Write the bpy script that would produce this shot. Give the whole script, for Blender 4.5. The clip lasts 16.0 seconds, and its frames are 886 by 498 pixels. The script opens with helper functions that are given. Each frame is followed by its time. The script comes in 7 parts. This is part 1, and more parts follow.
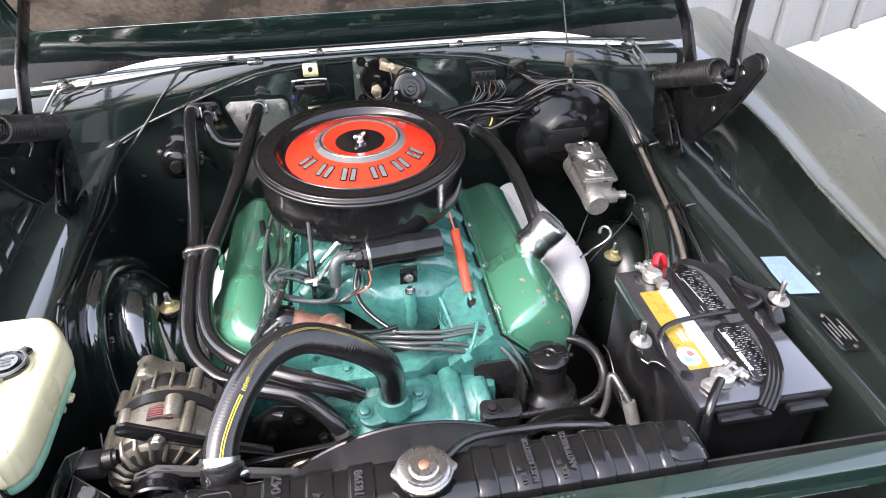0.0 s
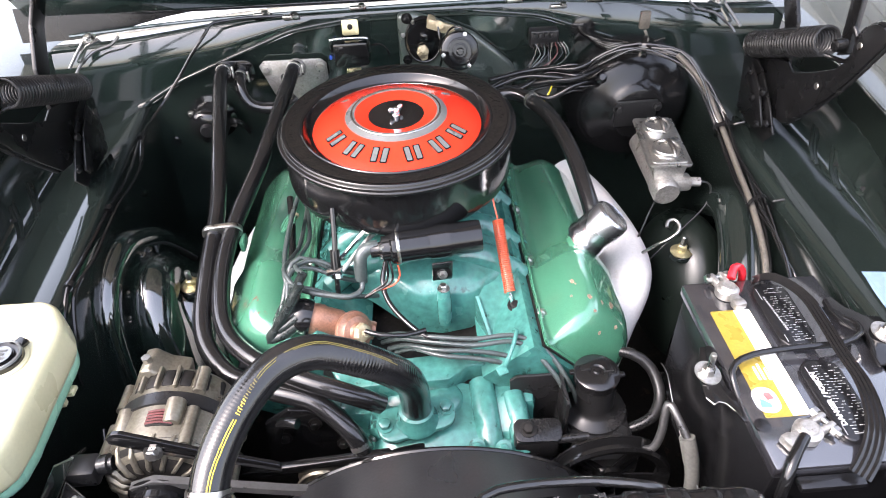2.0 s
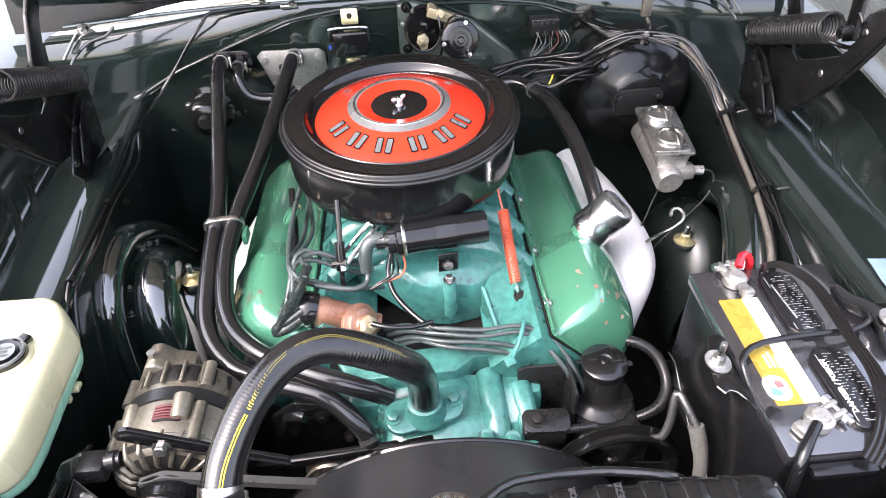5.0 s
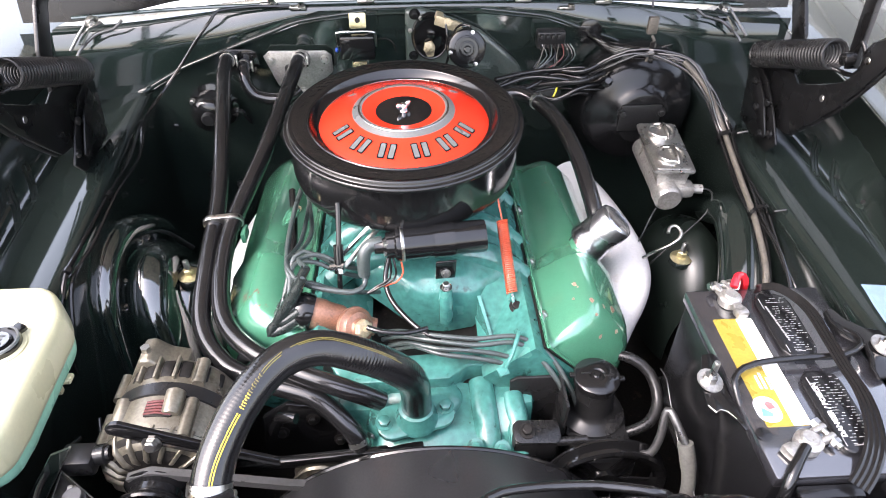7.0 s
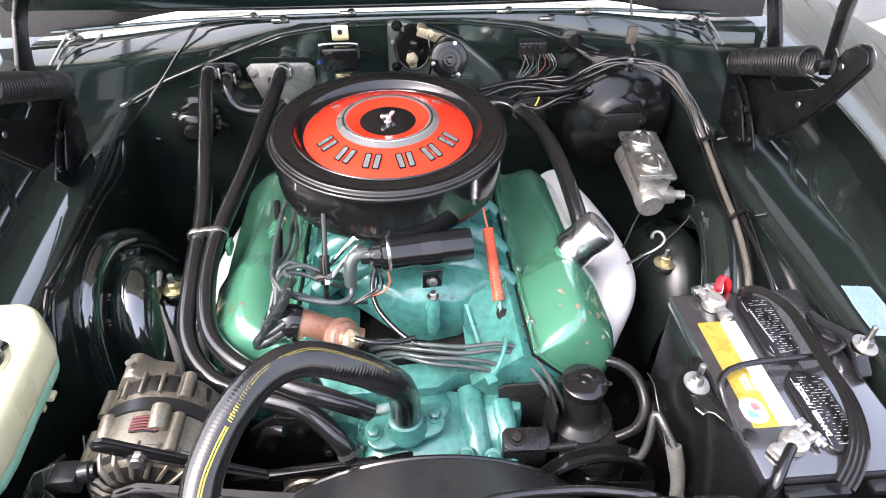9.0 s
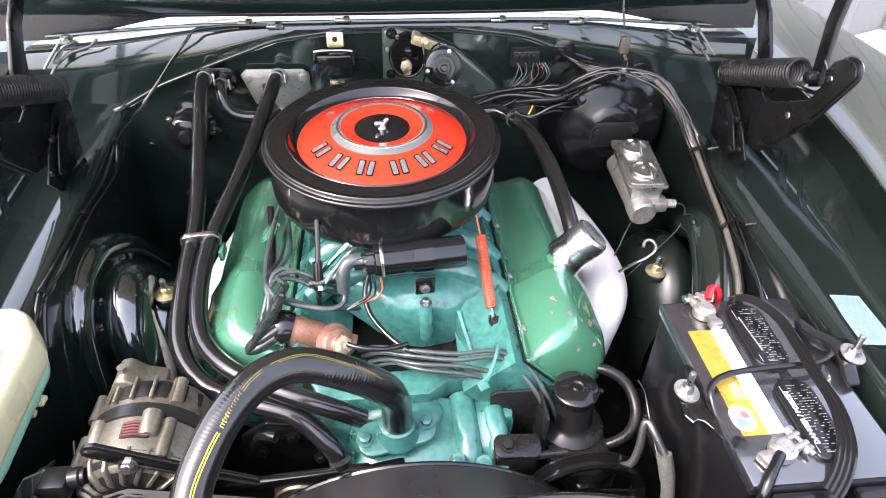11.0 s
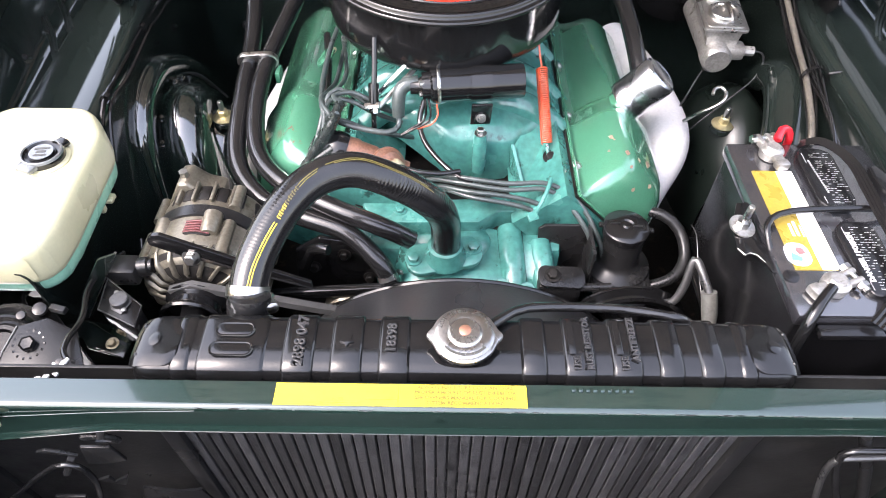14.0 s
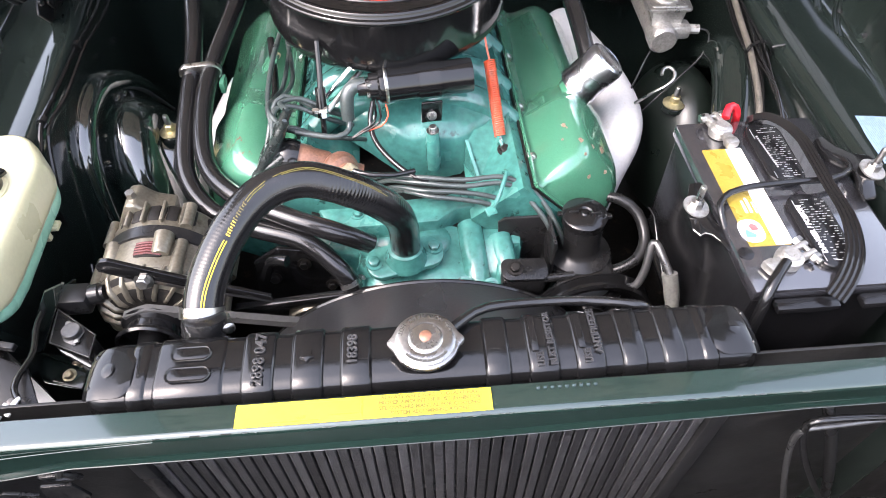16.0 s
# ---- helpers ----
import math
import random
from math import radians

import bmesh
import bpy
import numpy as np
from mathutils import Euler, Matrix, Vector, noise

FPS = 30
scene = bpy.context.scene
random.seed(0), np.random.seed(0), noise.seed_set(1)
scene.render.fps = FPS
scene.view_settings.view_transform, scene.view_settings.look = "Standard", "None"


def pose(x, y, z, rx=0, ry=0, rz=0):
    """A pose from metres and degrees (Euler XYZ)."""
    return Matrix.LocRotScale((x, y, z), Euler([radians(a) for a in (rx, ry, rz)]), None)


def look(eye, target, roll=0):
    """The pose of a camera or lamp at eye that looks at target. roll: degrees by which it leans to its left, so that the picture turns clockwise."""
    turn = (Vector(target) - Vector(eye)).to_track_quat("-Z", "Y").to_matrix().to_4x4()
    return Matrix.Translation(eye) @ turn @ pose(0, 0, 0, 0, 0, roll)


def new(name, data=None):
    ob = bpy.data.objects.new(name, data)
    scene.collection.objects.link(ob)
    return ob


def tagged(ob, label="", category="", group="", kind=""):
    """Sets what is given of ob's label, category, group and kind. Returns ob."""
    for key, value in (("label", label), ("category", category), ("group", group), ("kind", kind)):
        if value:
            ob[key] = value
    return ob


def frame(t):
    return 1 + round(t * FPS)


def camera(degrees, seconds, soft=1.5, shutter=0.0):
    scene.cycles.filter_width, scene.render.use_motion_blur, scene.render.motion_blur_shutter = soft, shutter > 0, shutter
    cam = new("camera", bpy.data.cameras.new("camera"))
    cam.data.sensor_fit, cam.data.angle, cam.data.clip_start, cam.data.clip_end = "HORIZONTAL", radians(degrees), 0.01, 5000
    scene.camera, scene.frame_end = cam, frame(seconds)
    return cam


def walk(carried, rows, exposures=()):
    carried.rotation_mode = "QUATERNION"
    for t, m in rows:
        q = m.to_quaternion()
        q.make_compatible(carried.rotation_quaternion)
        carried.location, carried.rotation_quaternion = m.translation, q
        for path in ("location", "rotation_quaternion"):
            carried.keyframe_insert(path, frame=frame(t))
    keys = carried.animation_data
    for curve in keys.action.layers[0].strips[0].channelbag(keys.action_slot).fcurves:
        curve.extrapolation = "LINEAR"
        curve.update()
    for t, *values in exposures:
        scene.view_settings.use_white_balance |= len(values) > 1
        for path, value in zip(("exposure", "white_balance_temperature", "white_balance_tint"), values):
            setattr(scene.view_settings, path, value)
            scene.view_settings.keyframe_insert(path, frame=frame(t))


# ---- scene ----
cam = camera(69.7, 16.0, soft=1.0)
PATH = [
    (0, (-0.037, -0.029, 1.485), (0.203, 1.58, 0.321), -1.4),
    (0.5, (-0.026, 0.024, 1.486), (0.007, 1.647, 0.318), -3.1),
    (1, (-0.032, 0.084, 1.469), (-0.006, 1.658, 0.234), -0.7),
    (1.5, (-0.017, 0.108, 1.467), (-0.089, 1.654, 0.2), -2.4),
    (2, (0.015, 0.114, 1.463), (0.056, 1.646, 0.178), -3.0),
    (2.5, (0.027, 0.119, 1.447), (0.152, 1.619, 0.13), -2.4),
    (3, (0.023, 0.117, 1.448), (0.182, 1.598, 0.114), -2.0),
    (3.5, (0.024, 0.118, 1.444), (0.148, 1.593, 0.1), -3.2),
    (4, (0.018, 0.123, 1.453), (0.123, 1.6, 0.109), -3.1),
    (4.2, (0.012, 0.125, 1.455), (0.093, 1.61, 0.118), -3.8),
    (6.5, (-0.013, 0.11, 1.466), (0.036, 1.632, 0.17), -1.0),
    (7, (-0.01, 0.12, 1.465), (0.069, 1.642, 0.169), -0.1),
    (7.5, (-0.017, 0.126, 1.466), (0.087, 1.65, 0.175), 1.6),
    (8, (-0.012, 0.128, 1.465), (0.112, 1.655, 0.18), 0.9),
    (8.5, (-0.011, 0.123, 1.467), (0.118, 1.66, 0.193), 0.4),
    (9, (-0.013, 0.116, 1.464), (0.116, 1.657, 0.195), 0.1),
    (11.5, (-0.013, 0.112, 1.468), (0.144, 1.663, 0.216), 1.2),
    (12, (-0.004, 0.104, 1.462), (0.163, 1.651, 0.206), 1.0),
    (12.5, (0.007, 0.091, 1.451), (0.171, 1.591, 0.138), 0.6),
    (13, (0.012, 0.077, 1.437), (0.161, 1.526, 0.066), 0.9),
    (13.5, (0.007, 0.053, 1.416), (0.166, 1.415, -0.04), 3.2),
    (14, (-0.021, 0.059, 1.404), (-0.026, 1.364, -0.112), 0.6),
    (14.5, (-0.028, 0.065, 1.399), (-0.067, 1.333, -0.147), -1.3),
    (15, (-0.019, 0.069, 1.4), (-0.025, 1.319, -0.161), -1.9),
    (15.5, (-0.01, 0.075, 1.403), (0.035, 1.34, -0.145), -1.0),
    (16, (-0.001, 0.074, 1.406), (0.075, 1.355, -0.128), -1.1),
]
walk(cam, [(t, look(eye, target, roll)) for t, eye, target, roll in PATH], exposures=[(0.0, 2.53, 6400, 20), (1.5, 2.68, 6400, 20), (16.0, 2.68, 6400, 20)])

# ---- world and light ----
world = bpy.data.worlds.new("world")
scene.world = world
world.use_nodes = True
wn = world.node_tree.nodes
sky = wn.new("ShaderNodeTexSky")
sky.sky_type, sky.sun_disc = "NISHITA", False
sky.sun_elevation, sky.sun_rotation = radians(50), radians(243)
sky.air_density, sky.dust_density = 1.6, 4.0
wn["Background"].inputs["Strength"].default_value = 0.15
pale = wn.new("ShaderNodeHueSaturation")
pale.inputs["Saturation"].default_value = 0.55
world.node_tree.links.new(sky.outputs[0], pale.inputs["Color"])
world.node_tree.links.new(pale.outputs[0], wn["Background"].inputs[0])
sun = new("sun", bpy.data.lights.new("sun", "SUN"))
sun.data.energy, sun.data.angle, sun.data.color = 0.35, radians(12), (1.0, 0.99, 0.97)
sun.matrix_world = look((-3.0, -0.7, 4.8), (0, 0.8, 0.8))


# ---- materials ----
def mat(name, color, rough=0.5, metal=0.0, coat=0.0, vary=0.2, scale=14.0, grain=260.0, bump=0.12, dirt=None, dirt_at=0.62, dirt_scale=9.0, trans=0.0, emit=0.0, coat_ior=1.7, spec=0.5, relief=0.0006):
    """A worn surface: a base colour that drifts at two scales, specks of dirt or chips, uneven gloss and fine relief."""
    m = bpy.data.materials.new(name)
    m.use_nodes = True
    n, l = m.node_tree.nodes, m.node_tree.links
    b = n["Principled BSDF"]
    tc = n.new("ShaderNodeTexCoord")
    big, fine = n.new("ShaderNodeTexNoise"), n.new("ShaderNodeTexNoise")
    big.inputs["Scale"].default_value, big.inputs["Detail"].default_value = scale, 5.0
    fine.inputs["Scale"].default_value, fine.inputs["Detail"].default_value = grain, 3.0
    for q in (big, fine):
        l.new(tc.outputs["Object"], q.inputs["Vector"])
    add = n.new("ShaderNodeMath")
    add.operation = "ADD"
    l.new(big.outputs["Fac"], add.inputs[0])
    l.new(fine.outputs["Fac"], add.inputs[1])
    ramp = n.new("ShaderNodeMapRange")
    ramp.inputs["From Min"].default_value, ramp.inputs["From Max"].default_value = 0.7, 1.3
    ramp.inputs["To Min"].default_value, ramp.inputs["To Max"].default_value = 1.0 - vary, 1.0 + vary
    l.new(add.outputs[0], ramp.inputs["Value"])
    mul = n.new("ShaderNodeVectorMath")
    mul.operation = "SCALE"
    mul.inputs[0].default_value = color
    l.new(ramp.outputs[0], mul.inputs["Scale"])
    out = mul.outputs[0]
    if dirt:
        spots = n.new("ShaderNodeTexNoise")
        spots.inputs["Scale"].default_value, spots.inputs["Detail"].default_value, spots.inputs["Roughness"].default_value = dirt_scale, 8.0, 0.65
        l.new(tc.outputs["Object"], spots.inputs["Vector"])
        cut = n.new("ShaderNodeMapRange")
        cut.inputs["From Min"].default_value, cut.inputs["From Max"].default_value = dirt_at, dirt_at + 0.05
        l.new(spots.outputs["Fac"], cut.inputs["Value"])
        mix = n.new("ShaderNodeMix")
        mix.data_type = "RGBA"
        mix.inputs["B"].default_value = (*dirt, 1)
        l.new(cut.outputs[0], mix.inputs["Factor"])
        l.new(out, mix.inputs["A"])
        out = mix.outputs["Result"]
    l.new(out, b.inputs["Base Color"])
    rr = n.new("ShaderNodeMapRange")
    rr.inputs["From Min"].default_value, rr.inputs["From Max"].default_value = 0.3, 0.7
    rr.inputs["To Min"].default_value, rr.inputs["To Max"].default_value = max(0.02, rough * 0.75), min(1.0, rough * 1.3)
    l.new(big.outputs["Fac"], rr.inputs["Value"])
    l.new(rr.outputs[0], b.inputs["Roughness"])
    b.inputs["Metallic"].default_value, b.inputs["Coat Weight"].default_value, b.inputs["Coat Roughness"].default_value = metal, coat, 0.06
    b.inputs["Coat IOR"].default_value, b.inputs["IOR"].default_value = coat_ior, 1.55
    b.inputs["Specular IOR Level"].default_value = spec
    b.inputs["Transmission Weight"].default_value = trans
    if emit:
        b.inputs["Emission Color"].default_value, b.inputs["Emission Strength"].default_value = (*color, 1), emit
    if bump:
        bp = n.new("ShaderNodeBump")
        bp.inputs["Strength"].default_value, bp.inputs["Distance"].default_value = bump, relief
        l.new(add.outputs[0], bp.inputs["Height"])
        l.new(bp.outputs[0], b.inputs["Normal"])
    return m


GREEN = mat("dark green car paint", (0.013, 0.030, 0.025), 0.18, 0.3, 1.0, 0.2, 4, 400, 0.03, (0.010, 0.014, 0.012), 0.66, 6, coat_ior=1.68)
# same car paint as GREEN, with the sky's reflection put into a paler colour
SKYFENDER = mat("green metallic fender paint with sky reflection", (0.074, 0.080, 0.061), 0.24, 0.5, 0.9, 0.06, 3, 900, 0.02, coat_ior=1.75)
BAY = mat("semi gloss dark green bay paint", (0.0095, 0.0145, 0.0125), 0.075, 0.0, 0.25, 0.35, 7, 300, 0.05, (0.015, 0.018, 0.016), 0.66, 11, coat_ior=1.5)
COWL = mat("glossy dark green cowl paint", (0.0095, 0.0165, 0.014), 0.16, 0.0, 1.0, 0.3, 6, 400, 0.04, (0.012, 0.016, 0.014), 0.66, 8, coat_ior=1.62, spec=0.3)
TEAL = mat("turquoise engine enamel", (0.043, 0.163, 0.141), 0.23, 0.0, 0.4, 0.26, 16, 90, 0.5, (0.018, 0.056, 0.048), 0.61, 30, spec=0.36)
COVER = mat("green valve cover enamel", (0.058, 0.203, 0.123), 0.18, 0.2, 1.0, 0.14, 6, 500, 0.05, (0.17, 0.085, 0.06), 0.645, 24)
BLACK = mat("gloss black paint", (0.0065, 0.0065, 0.0068), 0.11, 0.0, 0.12, 0.3, 12, 300, 0.08, coat_ior=1.5, spec=0.42)
SATIN = mat("satin black paint", (0.012, 0.012, 0.0123), 0.28, 0.0, 0.05, 0.3, 9, 300, 0.2, (0.021, 0.020, 0.019), 0.7, 14, coat_ior=1.5, spec=0.30)
HINGEBLACK = mat("dull black hinge paint", (0.0055, 0.0055, 0.0058), 0.27, 0.0, 0.0, 0.3, 14, 300, 0.25, (0.014, 0.0135, 0.013), 0.64, 22, spec=0.32)
PRINTGREY = mat("small pale print", (0.27, 0.27, 0.27), 0.4)
PALEPRINT = mat("faint blue print", (0.11, 0.17, 0.28), 0.4)
ARCH = mat("glossy dark green wheelhouse paint", (0.0085, 0.014, 0.012), 0.12, 0.0, 1.0, 0.35, 18, 60, 0.45, (0.013, 0.016, 0.014), 0.66, 11, coat_ior=2.0, relief=0.0012)
BOOSTER = mat("black baked enamel", (0.0068, 0.0068, 0.0071), 0.17, 0.0, 0.0, 0.3, 10, 300, 0.12, spec=0.32)
INNER = mat("dark inner fender paint", (0.0085, 0.0122, 0.0108), 0.085, 0.0, 0.3, 0.35, 7, 300, 0.06, (0.015, 0.019, 0.016), 0.66, 11, coat_ior=1.5, spec=0.5)
SHROUD = mat("scuffed satin black plastic", (0.022, 0.022, 0.023), 0.30, 0.0, 0.1, 0.25, 7, 300, 0.25, (0.034, 0.033, 0.032), 0.68, 20, coat_ior=1.5, spec=0.6)
WRINKLE = mat("wrinkle black paint", (0.0045, 0.0045, 0.0047), 0.10, 0.0, 0.3, 0.3, 190, 420, 0.3, spec=0.55)
RUBBER = mat("black rubber hose", (0.0085, 0.0085, 0.0088), 0.20, 0.0, 0.75, 0.3, 30, 340, 0.3, (0.018, 0.018, 0.018), 0.7, 20, coat_ior=1.5, spec=0.25)
# real grime on iron parts; also the painted shade inside slots and openings
GRIMESHADE = mat("grimy black iron and shaded openings", (0.012, 0.011, 0.010), 0.5, 0.2, 0.0, 0.5, 25, 150, 0.6, (0.05, 0.04, 0.03), 0.6, 25, spec=0.2)
RED = mat("orange red decal", (0.70, 0.032, 0.011), 0.2, 0.0, 0.5, 0.04, 8, 300, 0.02)
SILVER = mat("grey silver decal", (0.17, 0.18, 0.18), 0.3, 0.4, 0.3, 0.1, 12, 300, 0.02)
BRIGHTCAP = mat("worn chrome", (0.66, 0.67, 0.69), 0.24, 1.0, 0.0, 0.10, 14, 260, 0.05)
BOOTGREY = mat("dark rubber lead boot", (0.017, 0.022, 0.021), 0.26, 0.0, 0.2, 0.3, 30, 300, 0.2)
CHIP = mat("bare rusty metal", (0.20, 0.125, 0.085), 0.55, 0.0, 0.0, 0.4, 160, 500, 0.4, (0.30, 0.24, 0.18), 0.57, 90)
CHROME = mat("chrome", (0.72, 0.73, 0.75), 0.09, 1.0, 0.0, 0.04, 10, 200, 0.03)
STEEL = mat("bright steel", (0.45, 0.44, 0.42), 0.3, 1.0, 0.0, 0.2, 30, 300, 0.2, (0.2, 0.17, 0.12), 0.62, 40)
ALLOY = mat("cast aluminium", (0.33, 0.32, 0.30), 0.40, 0.75, 0.0, 0.25, 30, 240, 0.6, (0.13, 0.12, 0.10), 0.60, 30)
ALTCASE = mat("aged alternator aluminium", (0.185, 0.168, 0.130), 0.36, 0.7, 0.0, 0.25, 25, 240, 0.4, (0.11, 0.09, 0.065), 0.62, 22)
ZINC = mat("yellow zinc plate", (0.55, 0.49, 0.29), 0.33, 0.85, 0.0, 0.2, 30, 240, 0.2)
MANIFOLD = mat("white heat coated manifold", (0.62, 0.61, 0.60), 0.55, 0.0, 0.0, 0.08, 20, 200, 0.5, (0.55, 0.52, 0.47), 0.64, 14)
BOTTLE = mat("yellowed white polyethylene", (0.57, 0.535, 0.34), 0.32, 0.0, 0.15, 0.05, 5, 200, 0.06)
PLASTIC = mat("black battery plastic", (0.0075, 0.0075, 0.0082), 0.2, 0.0, 0.05, 0.2, 10, 500, 0.2, coat_ior=1.5, spec=0.34)
COPPER = mat("copper brown distributor", (0.25, 0.125, 0.08), 0.38, 0.35, 0.1, 0.3, 25, 300, 0.25, (0.12, 0.07, 0.05), 0.62, 40)
ORANGE = mat("orange painted spring", (0.52, 0.07, 0.02), 0.38, 0.0, 0.2, 0.2, 40, 300, 0.1)
REDWIRE = mat("red cable", (0.52, 0.012, 0.02), 0.3, 0.0, 0.2, 0.1, 30, 300, 0.05)
GREYWIRE = mat("grey green ignition cable", (0.042, 0.053, 0.051), 0.33, 0.0, 0.2, 0.3, 30, 300, 0.1)
DIRTYWIRE = mat("dusty wrapped cable", (0.07, 0.062, 0.05), 0.6, 0.0, 0.0, 0.4, 60, 300, 0.5)
YELLOW = mat("yellow label paper", (0.72, 0.56, 0.02), 0.4, 0.0, 0.2, 0.05, 10, 300, 0.03, (0.80, 0.68, 0.12), 0.66, 20)
GOLD = mat("gold label", (0.33, 0.235, 0.035), 0.3, 0.2, 0.3, 0.15, 40, 300, 0.05)
WHITE = mat("white label", (0.80, 0.80, 0.80), 0.35, 0.0, 0.2, 0.05, 10, 300, 0.03)
PALEBLUE = mat("pale blue label", (0.20, 0.29, 0.40), 0.35, 0.0, 0.3, 0.05, 10, 300, 0.03)
BLUEINK = mat("blue ink", (0.02, 0.07, 0.42), 0.4)
REDINK = mat("red ink", (0.6, 0.02, 0.02), 0.4)
INK = mat("dark ink", (0.05, 0.05, 0.045), 0.5)
PAD = mat("fibrous hood insulation", (0.16, 0.13, 0.10), 0.95, 0.0, 0.0, 0.5, 12, 90, 1.0, (0.06, 0.05, 0.04), 0.55, 9)
FINS = mat("black radiator fins", (0.052, 0.052, 0.054), 0.42, 0.5, 0.0, 0.75, 60, 700, 1.0, (0.13, 0.125, 0.115), 0.64, 55, relief=0.0014)
FLUID = mat("tinted polyethylene", (0.30, 0.58, 0.42), 0.3, 0.0, 0.15, 0.08, 8, 200, 0.06)
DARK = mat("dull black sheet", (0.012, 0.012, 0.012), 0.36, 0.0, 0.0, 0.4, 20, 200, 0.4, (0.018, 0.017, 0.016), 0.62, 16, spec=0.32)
DARKYELLOW = mat("faded dark print", (0.16, 0.13, 0.02), 0.5)
TARNISH = mat("tarnished tan casting", (0.42, 0.36, 0.24), 0.4, 0.5, 0.0, 0.25, 30, 240, 0.3, (0.12, 0.10, 0.07), 0.58, 30)
LINE = mat("dark steel line", (0.12, 0.12, 0.12), 0.35, 0.8, 0.0, 0.2, 30, 240, 0.1)
SLEEVE = mat("grey beige rubber sleeve", (0.115, 0.115, 0.105), 0.5, 0.0, 0.0, 0.25, 30, 240, 0.3)
BATTLID = mat("glossy grey-black battery lid", (0.020, 0.020, 0.023), 0.22, 0.0, 1.0, 0.15, 10, 500, 0.06, coat_ior=2.0)
BELT = mat("worn grey belt", (0.055, 0.055, 0.055), 0.35, 0.0, 0.0, 0.2, 30, 200, 0.2)
FADEDBLUE = mat("faded blue ink", (0.10, 0.28, 0.62), 0.4)
FADEDRED = mat("faded red ink", (0.70, 0.10, 0.10), 0.4)
PANEL = mat("dusty grey-green panel paint", (0.050, 0.064, 0.056), 0.3, 0.0, 0.4, 0.35, 9, 300, 0.15, (0.14, 0.155, 0.145), 0.60, 12)
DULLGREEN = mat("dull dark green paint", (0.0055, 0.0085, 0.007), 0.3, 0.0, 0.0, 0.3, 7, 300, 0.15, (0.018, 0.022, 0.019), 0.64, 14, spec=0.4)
WINDING = mat("dark red winding lacquer", (0.10, 0.016, 0.016), 0.4)
DOMES = mat("brushed cast lid", (0.48, 0.47, 0.45), 0.30, 0.95, 0.0, 0.2, 30, 260, 0.4, (0.18, 0.16, 0.14), 0.64, 25)
CONCRETE = mat("pale lot concrete", (0.72, 0.72, 0.71), 0.75, 0.0, 0.0, 0.08, 1.2, 60, 0.5, (0.5, 0.5, 0.49), 0.64, 2)
WALLGREY = mat("grey metal building wall", (0.15, 0.155, 0.155), 0.6, 0.0, 0.0, 0.12, 2, 60, 0.2)


# ---- mesh tools ----
def V(*a):
    return Vector(a)


def finish(name, bm, m, smooth=40):
    me = bpy.data.meshes.new(name)
    bmesh.ops.recalc_face_normals(bm, faces=bm.faces)
    bm.to_mesh(me)
    bm.free()
    me.polygons.foreach_set("use_smooth", [smooth > 0] * len(me.polygons))
    if smooth > 0:
        me.set_sharp_from_angle(angle=radians(smooth))
    for k in (m if isinstance(m, (list, tuple)) else [m]):
        me.materials.append(k)
    return me


def thing(name, at, label, category, group="", kind=""):
    ob = new(name)
    ob.location = at
    ob.empty_display_size = 0.05
    return tagged(ob, label, category, group, kind)


def part(name, bm, m, parent, label="", smooth=40):
    """One mesh under a thing or under a part; its points are given in the world's metres."""
    ob = new(name, finish(name, bm, m, smooth))
    ob.parent = parent
    top = parent
    while top.parent:
        top = top.parent
    if top is parent:
        ob.matrix_parent_inverse = Matrix.Translation(-Vector(top.location))
    if label:
        ob["label"] = label
    return ob


def solo(name, bm, m, label, category, group="", kind="", smooth=40):
    return tagged(new(name, finish(name, bm, m, smooth)), label, category, group, kind)


def join(*bms):
    out = bmesh.new()
    for b in bms:
        me = bpy.data.meshes.new("tmp")
        b.to_mesh(me)
        b.free()
        out.from_mesh(me)
        bpy.data.meshes.remove(me)
    return out


def moved(bm, m):
    bmesh.ops.transform(bm, matrix=m, verts=bm.verts)
    return bm


def box(sx, sy, sz, at=(0, 0, 0), bevel=0.003, seg=2, turn=(0, 0, 0)):
    bm = bmesh.new()
    bmesh.ops.create_cube(bm, size=1, matrix=Matrix.Diagonal((sx, sy, sz, 1)))
    if bevel:
        bmesh.ops.bevel(bm, geom=bm.edges[:], offset=bevel, segments=seg, profile=0.5, affect="EDGES")
    return moved(bm, pose(*at, *turn))


def prism(poly, depth, m=None, bevel=0.0015, seg=2):
    """A plate: the outline poly in x, y, from z = 0 up to depth."""
    bm = bmesh.new()
    vs = [bm.verts.new((x, y, 0)) for x, y in poly]
    f = bm.faces.new(vs)
    r = bmesh.ops.extrude_face_region(bm, geom=[f])
    bmesh.ops.translate(bm, verts=[v for v in r["geom"] if isinstance(v, bmesh.types.BMVert)], vec=(0, 0, depth))
    if bevel:
        bmesh.ops.bevel(bm, geom=bm.edges[:], offset=bevel, segments=seg, profile=0.5, affect="EDGES")
    return moved(bm, m) if m else bm


def rounded(w, h, r, n=5):
    """The outline of a rounded rectangle about the origin."""
    out = []
    for cx, cy, a in ((w / 2 - r, h / 2 - r, 0), (-w / 2 + r, h / 2 - r, 90), (-w / 2 + r, -h / 2 + r, 180), (w / 2 - r, -h / 2 + r, 270)):
        out += [(cx + r * math.cos(radians(a + 90 * k / n)), cy + r * math.sin(radians(a + 90 * k / n))) for k in range(n + 1)]
    return out


